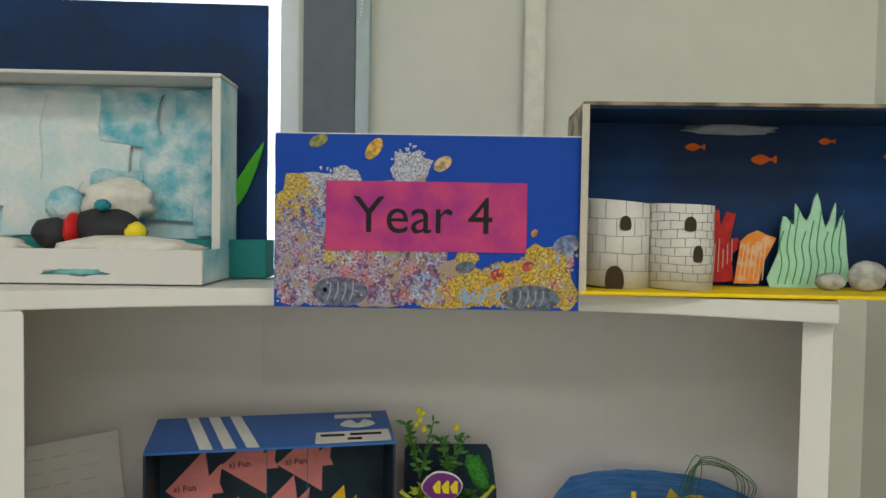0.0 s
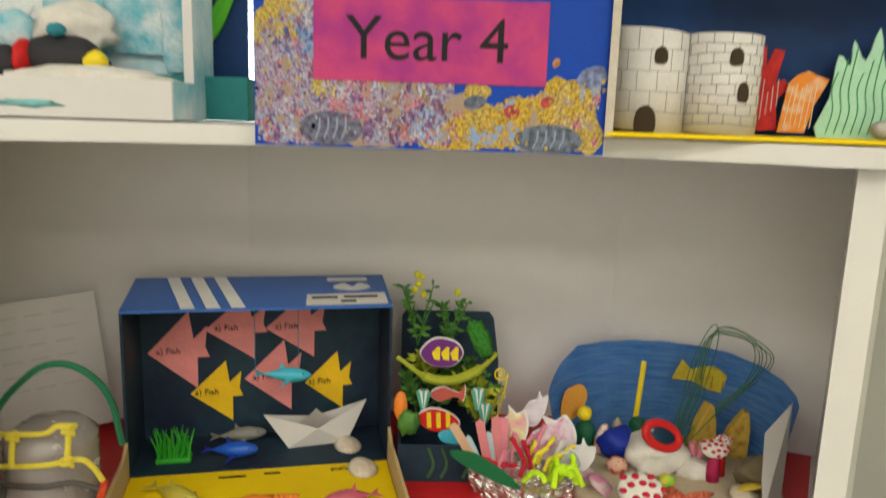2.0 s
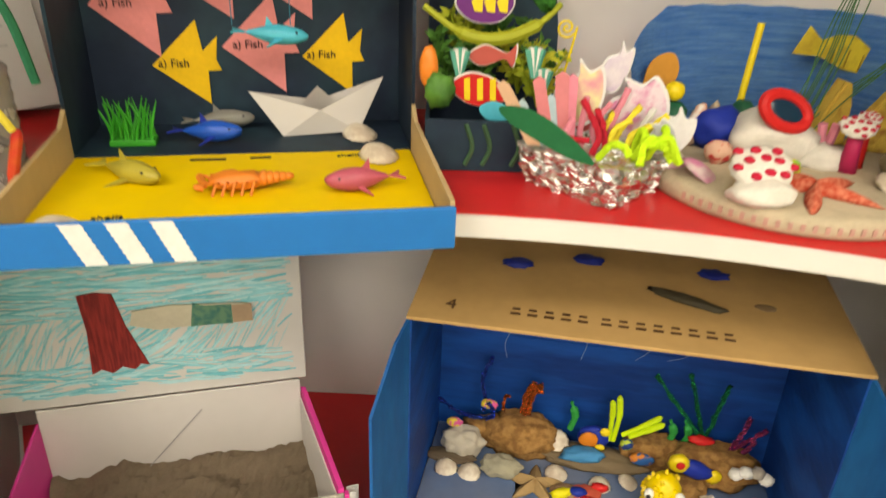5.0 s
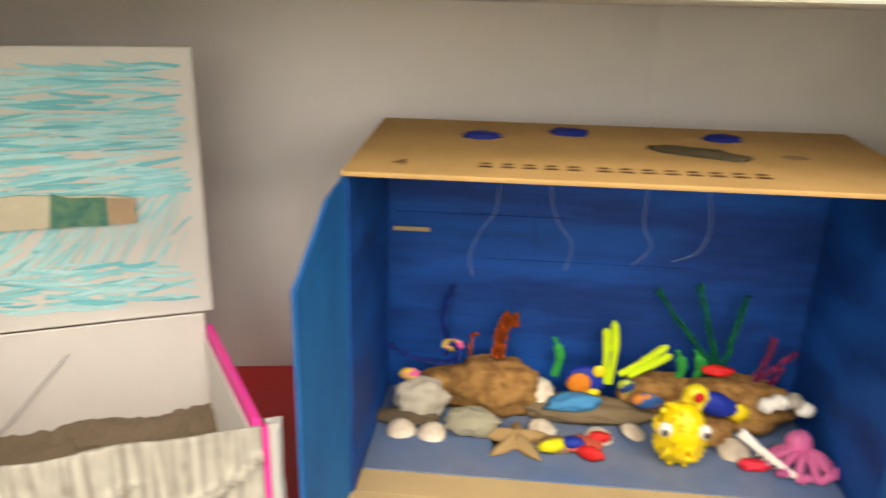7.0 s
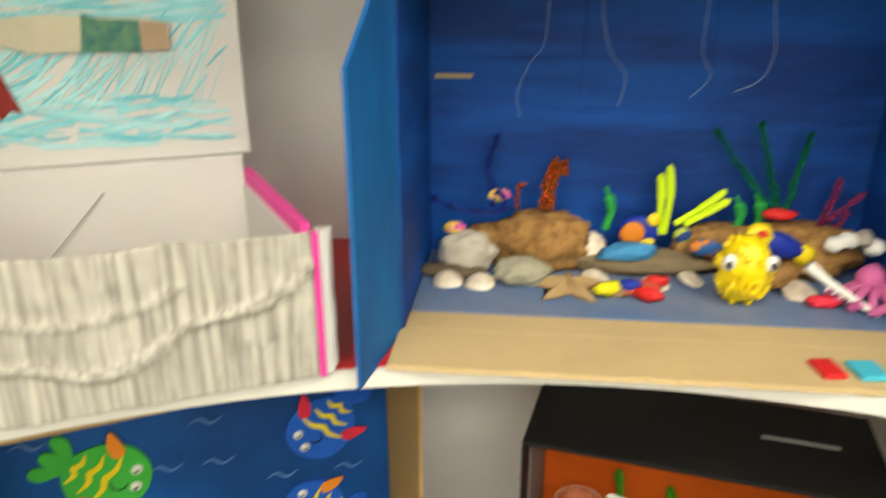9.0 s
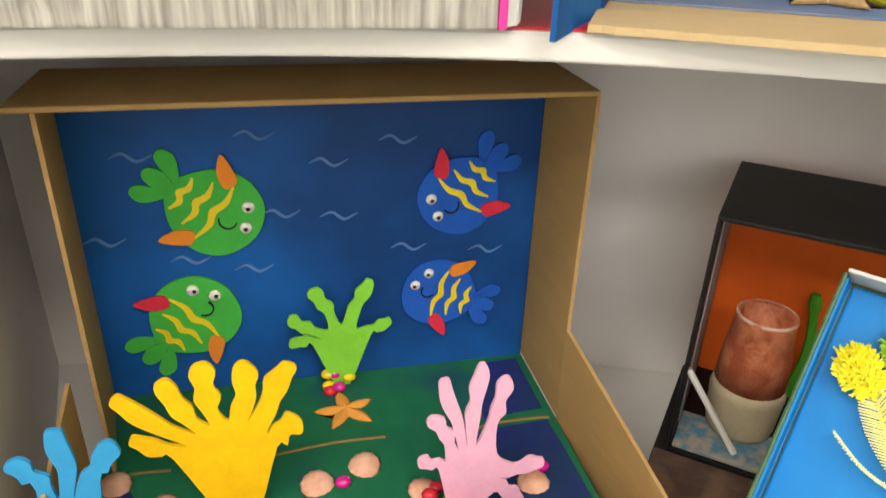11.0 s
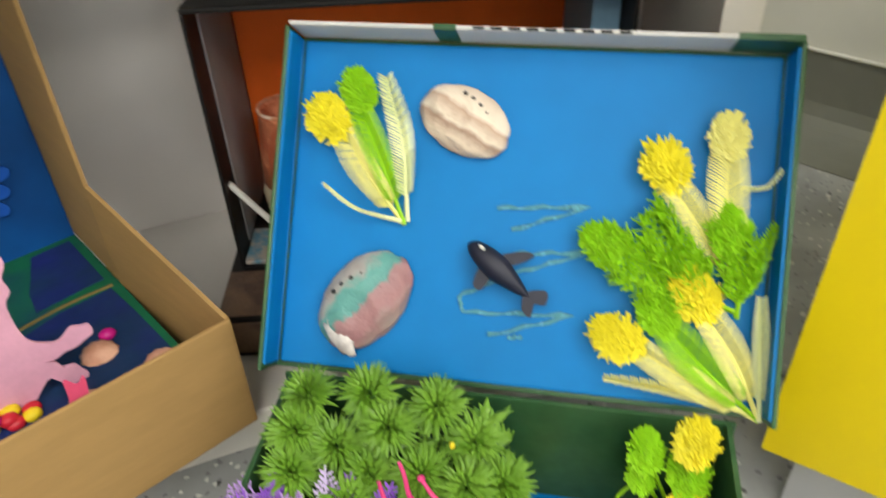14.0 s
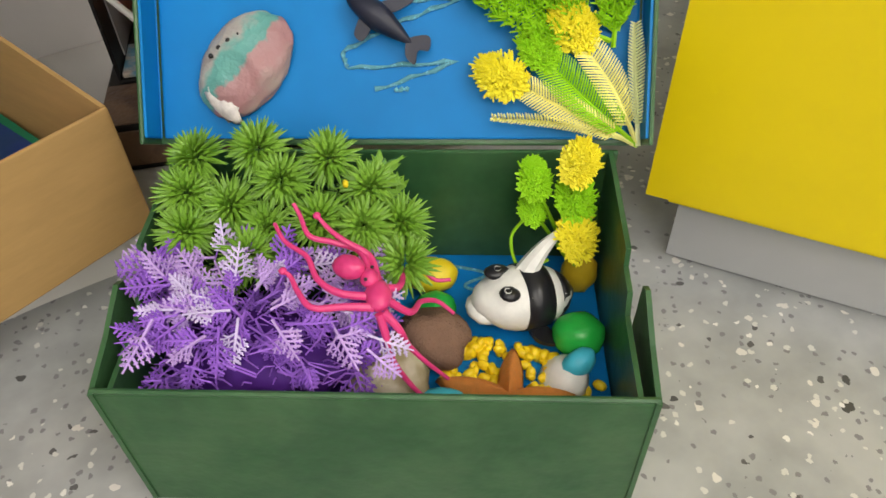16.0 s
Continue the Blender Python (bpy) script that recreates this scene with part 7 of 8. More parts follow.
# Deep purple lump that fills the space under the fronds.
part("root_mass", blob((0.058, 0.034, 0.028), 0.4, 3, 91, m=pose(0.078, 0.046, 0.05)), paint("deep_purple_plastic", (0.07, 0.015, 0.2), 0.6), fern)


def fernleaf(m, size, mat, seed):
    """A lacy flat frond like a snow crystal: a stem with paired branches, each with short paired twigs."""
    r7 = random.Random(seed)
    bm = bmesh.new()
    bend = r7.uniform(-0.2, 0.2)
    tube([(0, 0, -0.35 * size), (bend * 0.2 * size, 0, 0.4 * size), (bend * size * 0.6, 0.06 * size, size)], [0.0009, 0.0009, 0.0006], 4, bm=bm)
    for k in range(5):
        u = k / 5
        p = Vector((bend * 0.6 * size * u * u, 0.06 * size * u * u, size * (0.08 + 0.82 * u)))
        for s in (1, -1):
            ln = size * (0.5 - 0.34 * u) * r7.uniform(0.85, 1.12)
            tip = p + Vector((s * 0.78, r7.uniform(-0.05, 0.2), 0.6)) * ln
            tube([p, tip], [0.0008, 0.0006], 3, bm=bm)
            for j in (0.4, 0.72):
                q = p.lerp(tip, j)
                for e in (Vector((0, 0, 1)), Vector((s * 0.95, 0, -0.1))):
                    tube([q, q + e * ln * 0.36 * (1.2 - j)], [0.0007, 0.0005], 3, bm=bm)
    bm.transform(m)
    for v in bm.verts:
        v.co = Vector((max(v.co.x, -0.002) if v.co.z > 0.085 else max(v.co.x, 0.007), max(v.co.y, 0.006) if v.co.z < 0.095 else max(v.co.y, -0.002), max(v.co.z, 0.024)))
    return part("fern_frond", bm, mat, fern)


rf = random.Random(8)
# Fronds from 80 on sit lower and all take the darker purple.
for k in range(130):
    x, y = rf.uniform(0.018, 0.15), rf.uniform(0.016, 0.078)
    z = (0.104 - 0.25 * max(0, x - 0.1) - 0.15 * max(0, 0.03 - y)) * (1 if k < 80 else rf.uniform(0.6, 0.9))
    turn = math.degrees(math.atan2(x - 0.08, y - 0.04)) + rf.uniform(-50, 50)
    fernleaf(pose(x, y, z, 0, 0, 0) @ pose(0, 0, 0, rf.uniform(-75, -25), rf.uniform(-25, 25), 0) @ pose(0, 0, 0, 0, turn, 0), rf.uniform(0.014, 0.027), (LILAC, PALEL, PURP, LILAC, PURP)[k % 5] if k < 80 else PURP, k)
hair = bmesh.new()
for k in range(620):
    x, y = rf.uniform(0.02, 0.146), rf.uniform(0.012, 0.08)
    z = rf.uniform(0.03, 0.094) * (1 if x < 0.115 else 0.75)
    a, ln = rf.uniform(0, 6.28), rf.uniform(0.012, 0.028)
    q = Vector((x, y, z))
    d = Vector((math.cos(a) * 0.7, math.sin(a) * 0.5 - 0.25, rf.uniform(-0.2, 0.9))) * ln
    q2 = q + d
    q2 = Vector((min(max(q2.x, 0.008), 0.15), max(q2.y, 0.007), q2.z))
    tube([q, (q + q2) / 2 + Vector((rf.uniform(-1, 1), rf.uniform(-1, 1), 1)) * ln * 0.16, q2], [0.0006, 0.0006, 0.0003], 3, bm=hair)
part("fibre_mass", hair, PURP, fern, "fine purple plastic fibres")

octo = thing("toy_octopus", GRN, "pink rubber toy octopus with curling arms", "toy octopus")
HOT = paint("hot_pink_rubber", (0.66, 0.045, 0.2), 0.35)
part("head", blob((0.0098, 0.0068, 0.0068), 0.06, 3, 92, m=pose(0.1335, 0.059, 0.115, 0, -8, -22)), HOT, octo)
part("body", blob((0.0072, 0.0105, 0.006), 0.12, 3, 93, m=pose(0.15, 0.046, 0.107, 0, 0, 8)), HOT, octo)
part("brow", blob((0.0052, 0.0058, 0.0048), 0.1, 2, 93, m=pose(0.1448, 0.0545, 0.1115)), HOT, octo)
for pts, knob in (([(0.149, 0.055, 0.108), (0.1433, 0.0703, 0.112), (0.13, 0.0749, 0.119), (0.121, 0.08, 0.123), (0.1137, 0.0859, 0.128)], 1), ([(0.145, 0.054, 0.108), (0.1385, 0.0724, 0.113), (0.1233, 0.0759, 0.117), (0.1101, 0.0768, 0.121), (0.1036, 0.088, 0.126), (0.0998, 0.0926, 0.131)], 0),
                  ([(0.1475, 0.0448, 0.107), (0.13, 0.0438, 0.111), (0.1175, 0.0516, 0.113), (0.1098, 0.0648, 0.117), (0.0967, 0.0735, 0.12), (0.0902, 0.0824, 0.125)], 0), ([(0.148, 0.0385, 0.106), (0.1341, 0.0352, 0.11), (0.1177, 0.0325, 0.112), (0.1093, 0.0408, 0.114), (0.1038, 0.0496, 0.117), (0.0999, 0.051, 0.12)], 1),
                  ([(0.1525, 0.052, 0.106), (0.1598, 0.0589, 0.1), (0.1615, 0.0789, 0.092), (0.1694, 0.0897, 0.082), (0.1774, 0.0884, 0.074), (0.1868, 0.0904, 0.072)], 0), ([(0.1545, 0.0439, 0.106), (0.1663, 0.0472, 0.092), (0.1712, 0.0613, 0.085), (0.18, 0.0675, 0.078), (0.1894, 0.0654, 0.07)], 0),
                  ([(0.1535, 0.0365, 0.105), (0.1617, 0.0325, 0.095), (0.166, 0.0333, 0.08), (0.1749, 0.0336, 0.065), (0.1868, 0.0334, 0.05)], 0), ([(0.1516, 0.035, 0.105), (0.1552, 0.0291, 0.09), (0.1579, 0.0259, 0.075), (0.1657, 0.0258, 0.055), (0.1743, 0.0251, 0.042), (0.1836, 0.0262, 0.036)], 0)):
    line = smooth_line(pts, 6)
    arm = part("arm", tube(line, [0.0027 - 0.0016 * (j / len(line)) ** 0.6 for j in range(len(line))], 9), HOT, octo)
    if knob:
        part("sucker", blob((0.0022, 0.0022, 0.002), 0.1, 2, 77, m=Matrix.Translation(pts[-1])), HOT, arm)
for s in (1, -1):
    part("eye", ellipsoid((0.1448 + 0.0012 * s, 0.0545 + 0.0045 * s, 0.1152), (0.0012, 0.0012, 0.0012), level=1), BLACKP, octo)

panda = thing("toy_whale_shark", GRN @ pose(0.232, 0.101, 0.045, 0, 8, 18) @ Matrix.Diagonal((0.94, 0.94, 0.94, 1)), "black and white rubber toy whale with upright tail", "toy whale")
pb = blob((0.036, 0.024, 0.022), 0.04, 2, 94)
for v in pb.verts:
    if v.co.x < -0.018:
        v.co.z *= 0.85
part("body", pb, WHITEP, panda)
for x, w, mat in ((0.006, 0.010, BLACKP), (0.03, 0.007, BLACKP)):
    rr = math.sqrt(max(0.05, 1 - (x / 0.036) ** 2))
    band = lathe([(1.02 * math.sqrt(max(0.02, 1 - ((x - w) / 0.036) ** 2)), -w), (1.03 * rr, 0), (1.02 * math.sqrt(max(0.02, 1 - (min(x + w, 0.0355) / 0.036) ** 2)), w)], 28)
    band.transform(Matrix.Translation((x, 0, 0)) @ Matrix.Diagonal((1, 0.024, 0.022, 1)) @ pose(0, 0, 0, 0, 90, 0))
    part("band", band, mat, panda, "black band")
part("tail", tube(smooth_line([(0.0, 0.006, 0.014), (0.012, 0.01, 0.034), (0.027, 0.013, 0.05)]), [0.0085, 0.008, 0.0075, 0.007, 0.0064, 0.0058, 0.0052, 0.0046, 0.004, 0.0034, 0.0028, 0.002, 0.0008], 8), WHITEP, panda)
part("snout", blob((0.012, 0.014, 0.007), 0.1, 2, 95, m=pose(-0.0275, -0.001, -0.005)), WHITEP, panda)
for s in (1, -1):
    patch = part("eye_patch", ellipsoid((-0.0165 - 0.001 * s, 0.0105 * s, 0.0165), (0.0095 if s > 0 else 0.0075, 0.0068, 0.0038), level=2), BLACKP, panda)
    part("eye", tube([(-0.0175 + 0.0022 * math.cos(q), 0.0105 * s + 0.0022 * math.sin(q), 0.0197) for q in (2 * math.pi * j / 12 for j in range(13))], 0.0004, 4), WHITEP, patch)
    part("flipper", slab(outline_of([(0, 0.018 * s), (0.012, 0.02 * s), (0.014, 0.036 * s), (0.002, 0.032 * s)]), -0.012, -0.009), BLACKP, panda)

solo("painted_stone", blob((0.017, 0.015, 0.014), 0.08, 2, 96), paint("glossy_green_paint", (0.02, 0.42, 0.06), 0.2), GRN @ pose(0.267, 0.078, 0.036), "glossy green painted pebble", "painted stone")
solo("painted_stone", blob((0.018, 0.013, 0.012), 0.1, 2, 97), YELLOWP, GRN @ pose(0.172, 0.13, 0.034), "yellow painted pebble under an octopus arm", "painted stone")
solo("painted_stone", blob((0.014, 0.012, 0.008), 0.1, 2, 98), paint("glossy_green_paint", (0.02, 0.42, 0.06)), GRN @ pose(0.176, 0.105, 0.03), "glossy green painted pebble half hidden", "painted stone")
solo("painted_stone", blob((0.018, 0.012, 0.010), 0.1, 2, 99), TURQ, GRN @ pose(0.182, 0.026, 0.032), "turquoise painted pebble by the starfish", "painted stone")
solo("stone", blob((0.024, 0.02, 0.02), 0.25, 2, 81), paint("brown_rough_stone", (0.22, 0.13, 0.09), 0.85, size=120, bump=0.8), GRN @ pose(0.175, 0.07, 0.04), "rough reddish-brown stone with small holes", "stone")
cl = thing("painted_shell", GRN @ pose(0.256, 0.05, 0.0265, 30, 0, -60), "white ribbed shell half painted blue", "shell")
part("ribs", shell_of(0.0165, 0.6, 18), WHITEP, cl)
part("blue_end", blob((0.008, 0.013, 0.009), 0.1, 2, 82, m=pose(0.0, 0.013, 0.004)), TURQ, cl)
gsh = thing("large_shell", GRN @ pose(0.152, 0.034, 0.045, 40, 0, 20), "ridged grey-brown shell at the box front", "shell")
part("valve", shell_of(0.024, 0.5, 12), paint("grey_brown_shell", (0.35, 0.29, 0.18), 0.5, size=50, second=(0.5, 0.45, 0.36)), gsh)
ost = star_of((0.04, 0.048, 0.018, 0.018, 0.042), 0.013, 92, 0.34, 1.5)
ost.transform(pose(0, 0, 0, 4, 0, -8))
solo("starfish", ost, paint("orange_rubber", (0.85, 0.31, 0.07), 0.5, size=260, bump=1.0), GRN @ pose(0.222, 0.03, 0.031), "bumpy orange toy starfish leaning on the box front", "toy starfish")
pebble_mesh = mesh_of("pebble", blob((0.0044, 0.0034, 0.0028), 0.15, 2, 83, 2), paint("yellow_gravel", (0.85, 0.6, 0.01), 0.4))
rp = random.Random(6)
for k in range(320):
    x, y = rp.uniform(0.18, 0.28), rp.uniform(0.008, 0.08)
    if rp.random() < 0.75 and x > 0.25 or y > 0.086 - 0.25 * (x - 0.19):
        continue
    ob = new("gravel", pebble_mesh)
    ob.matrix_world = GRN @ pose(x, y, 0.0245 + 0.004 * rp.random(), rp.uniform(0, 60), rp.uniform(0, 60), rp.uniform(0, 360))
    tagged(ob, "small yellow aquarium gravel stone", "gravel", "yellow gravel in green shoebox")
ypl = thing("yellow_green_plant", GRN, "yellow and green plastic fern in the box corner", "plastic plant")
part("pot", blob((0.012, 0.010, 0.018), 0.1, 2, 84, m=pose(0.272, 0.13, 0.038)), paint("ochre_plastic", (0.55, 0.38, 0.02), 0.5), ypl)
for k, (x, y, z, mat, r) in enumerate(((0.264, 0.135, 0.126, FY, 0.016), (0.237, 0.135, 0.113, FG, 0.015), (0.262, 0.133, 0.1, FG, 0.018), (0.264, 0.12, 0.08, FY, 0.018), (0.237, 0.135, 0.09, FG, 0.012))):
    tuft(pose(x, y, z, -38, 0, (k * 47) % 50 - 25), r, mat, ypl, 300 + k, 420)
    part("stem", tube(smooth_line([(0.268, 0.132, 0.04), ((x + 0.268) / 2, y, (z + 0.04) / 2), (x, y, z)]), 0.0014, 5), FG, ypl)
part("tendril", tube(smooth_line([(0.238, 0.134, 0.09), (0.225, 0.13, 0.07), (0.232, 0.12, 0.05), (0.25, 0.125, 0.055)]), 0.0012, 5), FG, ypl)
part("glitter_line", tube(smooth_line([(0.185, 0.15, 0.0225), (0.21, 0.142, 0.0225), (0.195, 0.13, 0.0225), (0.225, 0.12, 0.0225)]), 0.0012, 5), SPARK, greenbox)
part("rim_fold", tube([(0.0, 0.0015, 0.079), (0.296, 0.0015, 0.079)], 0.0018, 6), GREENBOX, greenbox)

# ---- sign ----
part("printed_panel", boxed((0.051, -0.0012, 0.057), (0.25, -0.0008, 0.126), bevel=0), paint("magenta_print", (0.34, 0.03, 0.2), 0.6, size=26, second=(0.5, 0.05, 0.17), bump=0.0, mix=(0.4, 0.62)), sign, "pink printed panel")
words("Year 4", 0.052, pose(0.078, -0.0016, 0.0755) @ UPRIGHT, INK, sign, 0.0002)
part("laminate_edge", boxed((0.0, 0.0014, 0.0), (0.3032, 0.0018, 0.1732), bevel=0), WHITEP, sign)


def reef(name, colour, other, scale=90):
    return paint(name, tuple(c * 0.85 for c in colour), 0.6, size=scale * 5, second=tuple(c * 0.55 for c in other), vary=0.4, bump=0.0, mix=(0.36, 0.6), fine=3)


REEF = [reef("reef_lilac", (0.5, 0.42, 0.55), (0.16, 0.12, 0.24)), reef("reef_yellow", (0.68, 0.5, 0.12), (0.35, 0.2, 0.08)), reef("reef_pink", (0.65, 0.3, 0.35), (0.35, 0.08, 0.12)), reef("reef_blue", (0.25, 0.4, 0.7), (0.5, 0.55, 0.6)), reef("reef_brown", (0.4, 0.28, 0.2), (0.62, 0.5, 0.42)), reef("reef_white", (0.62, 0.62, 0.68), (0.25, 0.26, 0.45)), reef("reef_gold", (0.72, 0.5, 0.06), (0.4, 0.2, 0.04)), reef("reef_plum", (0.3, 0.16, 0.34), (0.12, 0.06, 0.16), 60)]


def reef_lump(x, z, w, h, mat, seed, layer):
    r8 = random.Random(seed)
    pts = []
    for k in range(16):
        a = 2 * math.pi * k / 16
        q = 1 + r8.uniform(-0.22, 0.2)
        pts.append((min(max(x + w * q * math.cos(a), 0.0006), 0.3024), min(max(z + h * q * math.sin(a), 0.0006), 0.1712)))
    part("printed_coral", slab(pts, 0, 0.00002 + 0.000006 * layer, pose(0, -0.0001, 0) @ UPRIGHT), mat, sign)


lay = 0
for x, z, w, h, c in ((0.045, 0.06, 0.05, 0.06, 0), (0.05, 0.115, 0.03, 0.022, 5), (0.02, 0.1, 0.02, 0.03, 1), (0.02, 0.07, 0.018, 0.03, 0), (0.048, 0.092, 0.012, 0.016, 3), (0.135, 0.138, 0.02, 0.02, 5), (0.13, 0.1, 0.04, 0.03, 4), (0.07, 0.128, 0.016, 0.012, 5), (0.025, 0.03, 0.03, 0.028, 0), (0.09, 0.045, 0.03, 0.024, 2), (0.06, 0.052, 0.012, 0.012, 1),
                      (0.13, 0.04, 0.024, 0.038, 4), (0.16, 0.038, 0.016, 0.036, 0), (0.152, 0.02, 0.014, 0.022, 3), (0.18, 0.03, 0.02, 0.018, 4), (0.018, 0.012, 0.014, 0.011, 0), (0.208, 0.02, 0.022, 0.02, 6), (0.235, 0.03, 0.018, 0.018, 6), (0.268, 0.04, 0.022, 0.026, 6), (0.288, 0.02, 0.013, 0.02, 1), (0.19, 0.05, 0.012, 0.008, 1), (0.25, 0.012, 0.03, 0.012, 4), (0.1, 0.012, 0.03, 0.012, 4), (0.17, 0.008, 0.03, 0.008, 6)):
    reef_lump(x, z, w, h, REEF[c], lay + 3, lay)
    lay += 1
rt = random.Random(17)
for k in range(330):
    x = rt.uniform(0.01, 0.295)
    top = 0.115 - 0.55 * abs(x - 0.06) if x < 0.16 else 0.02 + 0.32 * (x - 0.16)
    z = rt.uniform(0.01, max(0.02, top))
    reef_lump(x, z, rt.uniform(0.002, 0.008), rt.uniform(0.003, 0.011), REEF[rt.choice((0, 7, 5, 2, 7, 4, 0)) if x < 0.17 else rt.choice((6, 1, 6, 4, 2, 3))], k + 50, 25 + k * 0.1)
for c, (hx, hz, hr, colour) in enumerate(((0.086, 0.04, 0.017, (0.72, 0.14, 0.24)), (0.034, 0.088, 0.014, (0.06, 0.18, 0.5)), (0.012, 0.1, 0.013, (0.72, 0.56, 0.08)), (0.15, 0.02, 0.013, (0.3, 0.48, 0.74)), (0.05, 0.122, 0.018, (0.62, 0.66, 0.74)), (0.133, 0.146, 0.016, (0.6, 0.64, 0.76)), (0.02, 0.05, 0.018, (0.5, 0.36, 0.56)), (0.12, 0.03, 0.016, (0.3, 0.16, 0.13)), (0.06, 0.052, 0.01, (0.74, 0.6, 0.1)), (0.1, 0.1, 0.012, (0.66, 0.3, 0.4)), (0.275, 0.04, 0.02, (0.78, 0.6, 0.2)), (0.215, 0.02, 0.016, (0.74, 0.42, 0.06)))):
    head = bmesh.new()
    for k in range(46):
        a, u = rt.uniform(0, 6.283), math.sqrt(rt.random())
        x, z = hx + hr * u * math.cos(a), hz + hr * u * math.sin(a) * 0.95
        d, w, ln = Vector((math.cos(a), 0, math.sin(a))), rt.uniform(0.0004, 0.0008), rt.uniform(0.002, 0.0042)
        n = Vector((-d.z, 0, d.x))
        base = Vector((x, -0.00062 - 0.000008 * c, z))
        ring = [base + n * w, base + d * ln * 0.5 + n * w * 0.7, base + d * ln * 0.7 + n * w * 2.6, base + d * ln * 0.8 + n * w * 0.8, base + d * ln, base + d * ln * 0.8 - n * w * 0.8, base + d * ln * 0.7 - n * w * 2.6, base + d * ln * 0.5 - n * w * 0.7, base - n * w]
        head.faces.new([head.verts.new((min(max(q.x, 0.0008), 0.3022), q.y, min(max(q.z, 0.0008), 0.171))) for q in ring])
    tagged(part("printed_branch", head, paint("printed_coral_tint_" + "abcdefghijkl"[c], colour, 0.6, size=500, vary=0.35, bump=0.0), sign), kind="stuff")
for c, mat in enumerate(REEF):
    speck = bmesh.new()
    for k in range(150):
        warm = c in (1, 6)
        x = rt.uniform(0.16, 0.3) if warm and k % 4 else rt.uniform(0.003, 0.17)
        top = 0.125 - 0.6 * abs(x - 0.055) if x < 0.17 else 0.022 + 0.3 * (x - 0.16)
        z = rt.uniform(0.004, max(0.02, top)) if k % 3 else max(0.02, top) + rt.uniform(-0.008, 0.006)
        z = min(z, 0.168)
        n, r = rt.choice((5, 6, 7)), rt.uniform(0.0011, 0.0032)
        ring = []
        for j in range(2 * n):
            q = r * (1 if j % 2 else rt.uniform(0.35, 0.6))
            ring.append((min(max(x + q * math.cos(math.pi * j / n), 0.0006), 0.3024), -0.0005 - 0.00001 * c - 0.0000005 * k, min(max(z + q * math.sin(math.pi * j / n), 0.0006), 0.1712)))
        speck.faces.new([speck.verts.new(q) for q in ring])
    tagged(part("printed_polyp", speck, mat, sign), kind="stuff")
for x, z, w, h, mats, tilt in ((0.043, 0.165, 0.010, 0.0055, ("olive_print", (0.3, 0.28, 0.06)), 25), (0.098, 0.158, 0.012, 0.0065, ("amber_print", (0.7, 0.4, 0.04)), 55), (0.166, 0.144, 0.010, 0.0065, ("cream_print", (0.6, 0.42, 0.2)), 35), (0.29, 0.066, 0.014, 0.009, ("steel_print", (0.2, 0.25, 0.45)), 20), (0.066, 0.016, 0.028, 0.015, ("striped_grey_print", (0.14, 0.14, 0.22)), -10), (0.255, 0.012, 0.03, 0.013, ("slate_print", (0.13, 0.16, 0.22)), 5), (0.258, 0.077, 0.004, 0.003, ("orange_print", (0.75, 0.3, 0.05)), 60), (0.19, 0.042, 0.01, 0.006, ("slate_print", (0.13, 0.16, 0.22)), 10), (0.222, 0.035, 0.007, 0.006, ("red_print", (0.55, 0.05, 0.05)), 0), (0.252, 0.044, 0.006, 0.005, ("red_print", (0.55, 0.05, 0.05)), 20)):
    out = [(w * math.cos(a), h * math.sin(a)) for a in (2 * math.pi * k / 18 for k in range(18))]
    out = [(min(max(px, 0.001 - x), 0.302 - x), min(max(pz, 0.001 - z), 0.171 - z)) for px, pz in out]
    part("printed_fish", slab(out, 0, 0.0005, pose(x, -0.0001, z, 0, -tilt if h < 0.012 else 0, 0) @ UPRIGHT), paint(*mats, 0.3, size=160, vary=0.4, second=tuple(c * 0.4 for c in mats[1])), sign)
    if h > 0.012:
        for k in range(4):
            part("printed_stripe", slab([(-0.014 + 0.0075 * k, -h * 0.6), (-0.0128 + 0.0075 * k, -h * 0.6), (-0.009 + 0.0075 * k, 0), (-0.0088 + 0.0075 * k, h * 0.6), (-0.0104 + 0.0075 * k, h * 0.6), (-0.0106 + 0.0075 * k, 0)], 0, 0.0006, pose(x, -0.0001, z) @ UPRIGHT), paint("pale_print", (0.26, 0.3, 0.4), 0.5), sign)

# ---- castle box ----
CPAPER = paint("sketched_white_paper", (0.66, 0.64, 0.6), 0.85)
LINE = paint("pencil_line", (0.22, 0.21, 0.21), 0.8)


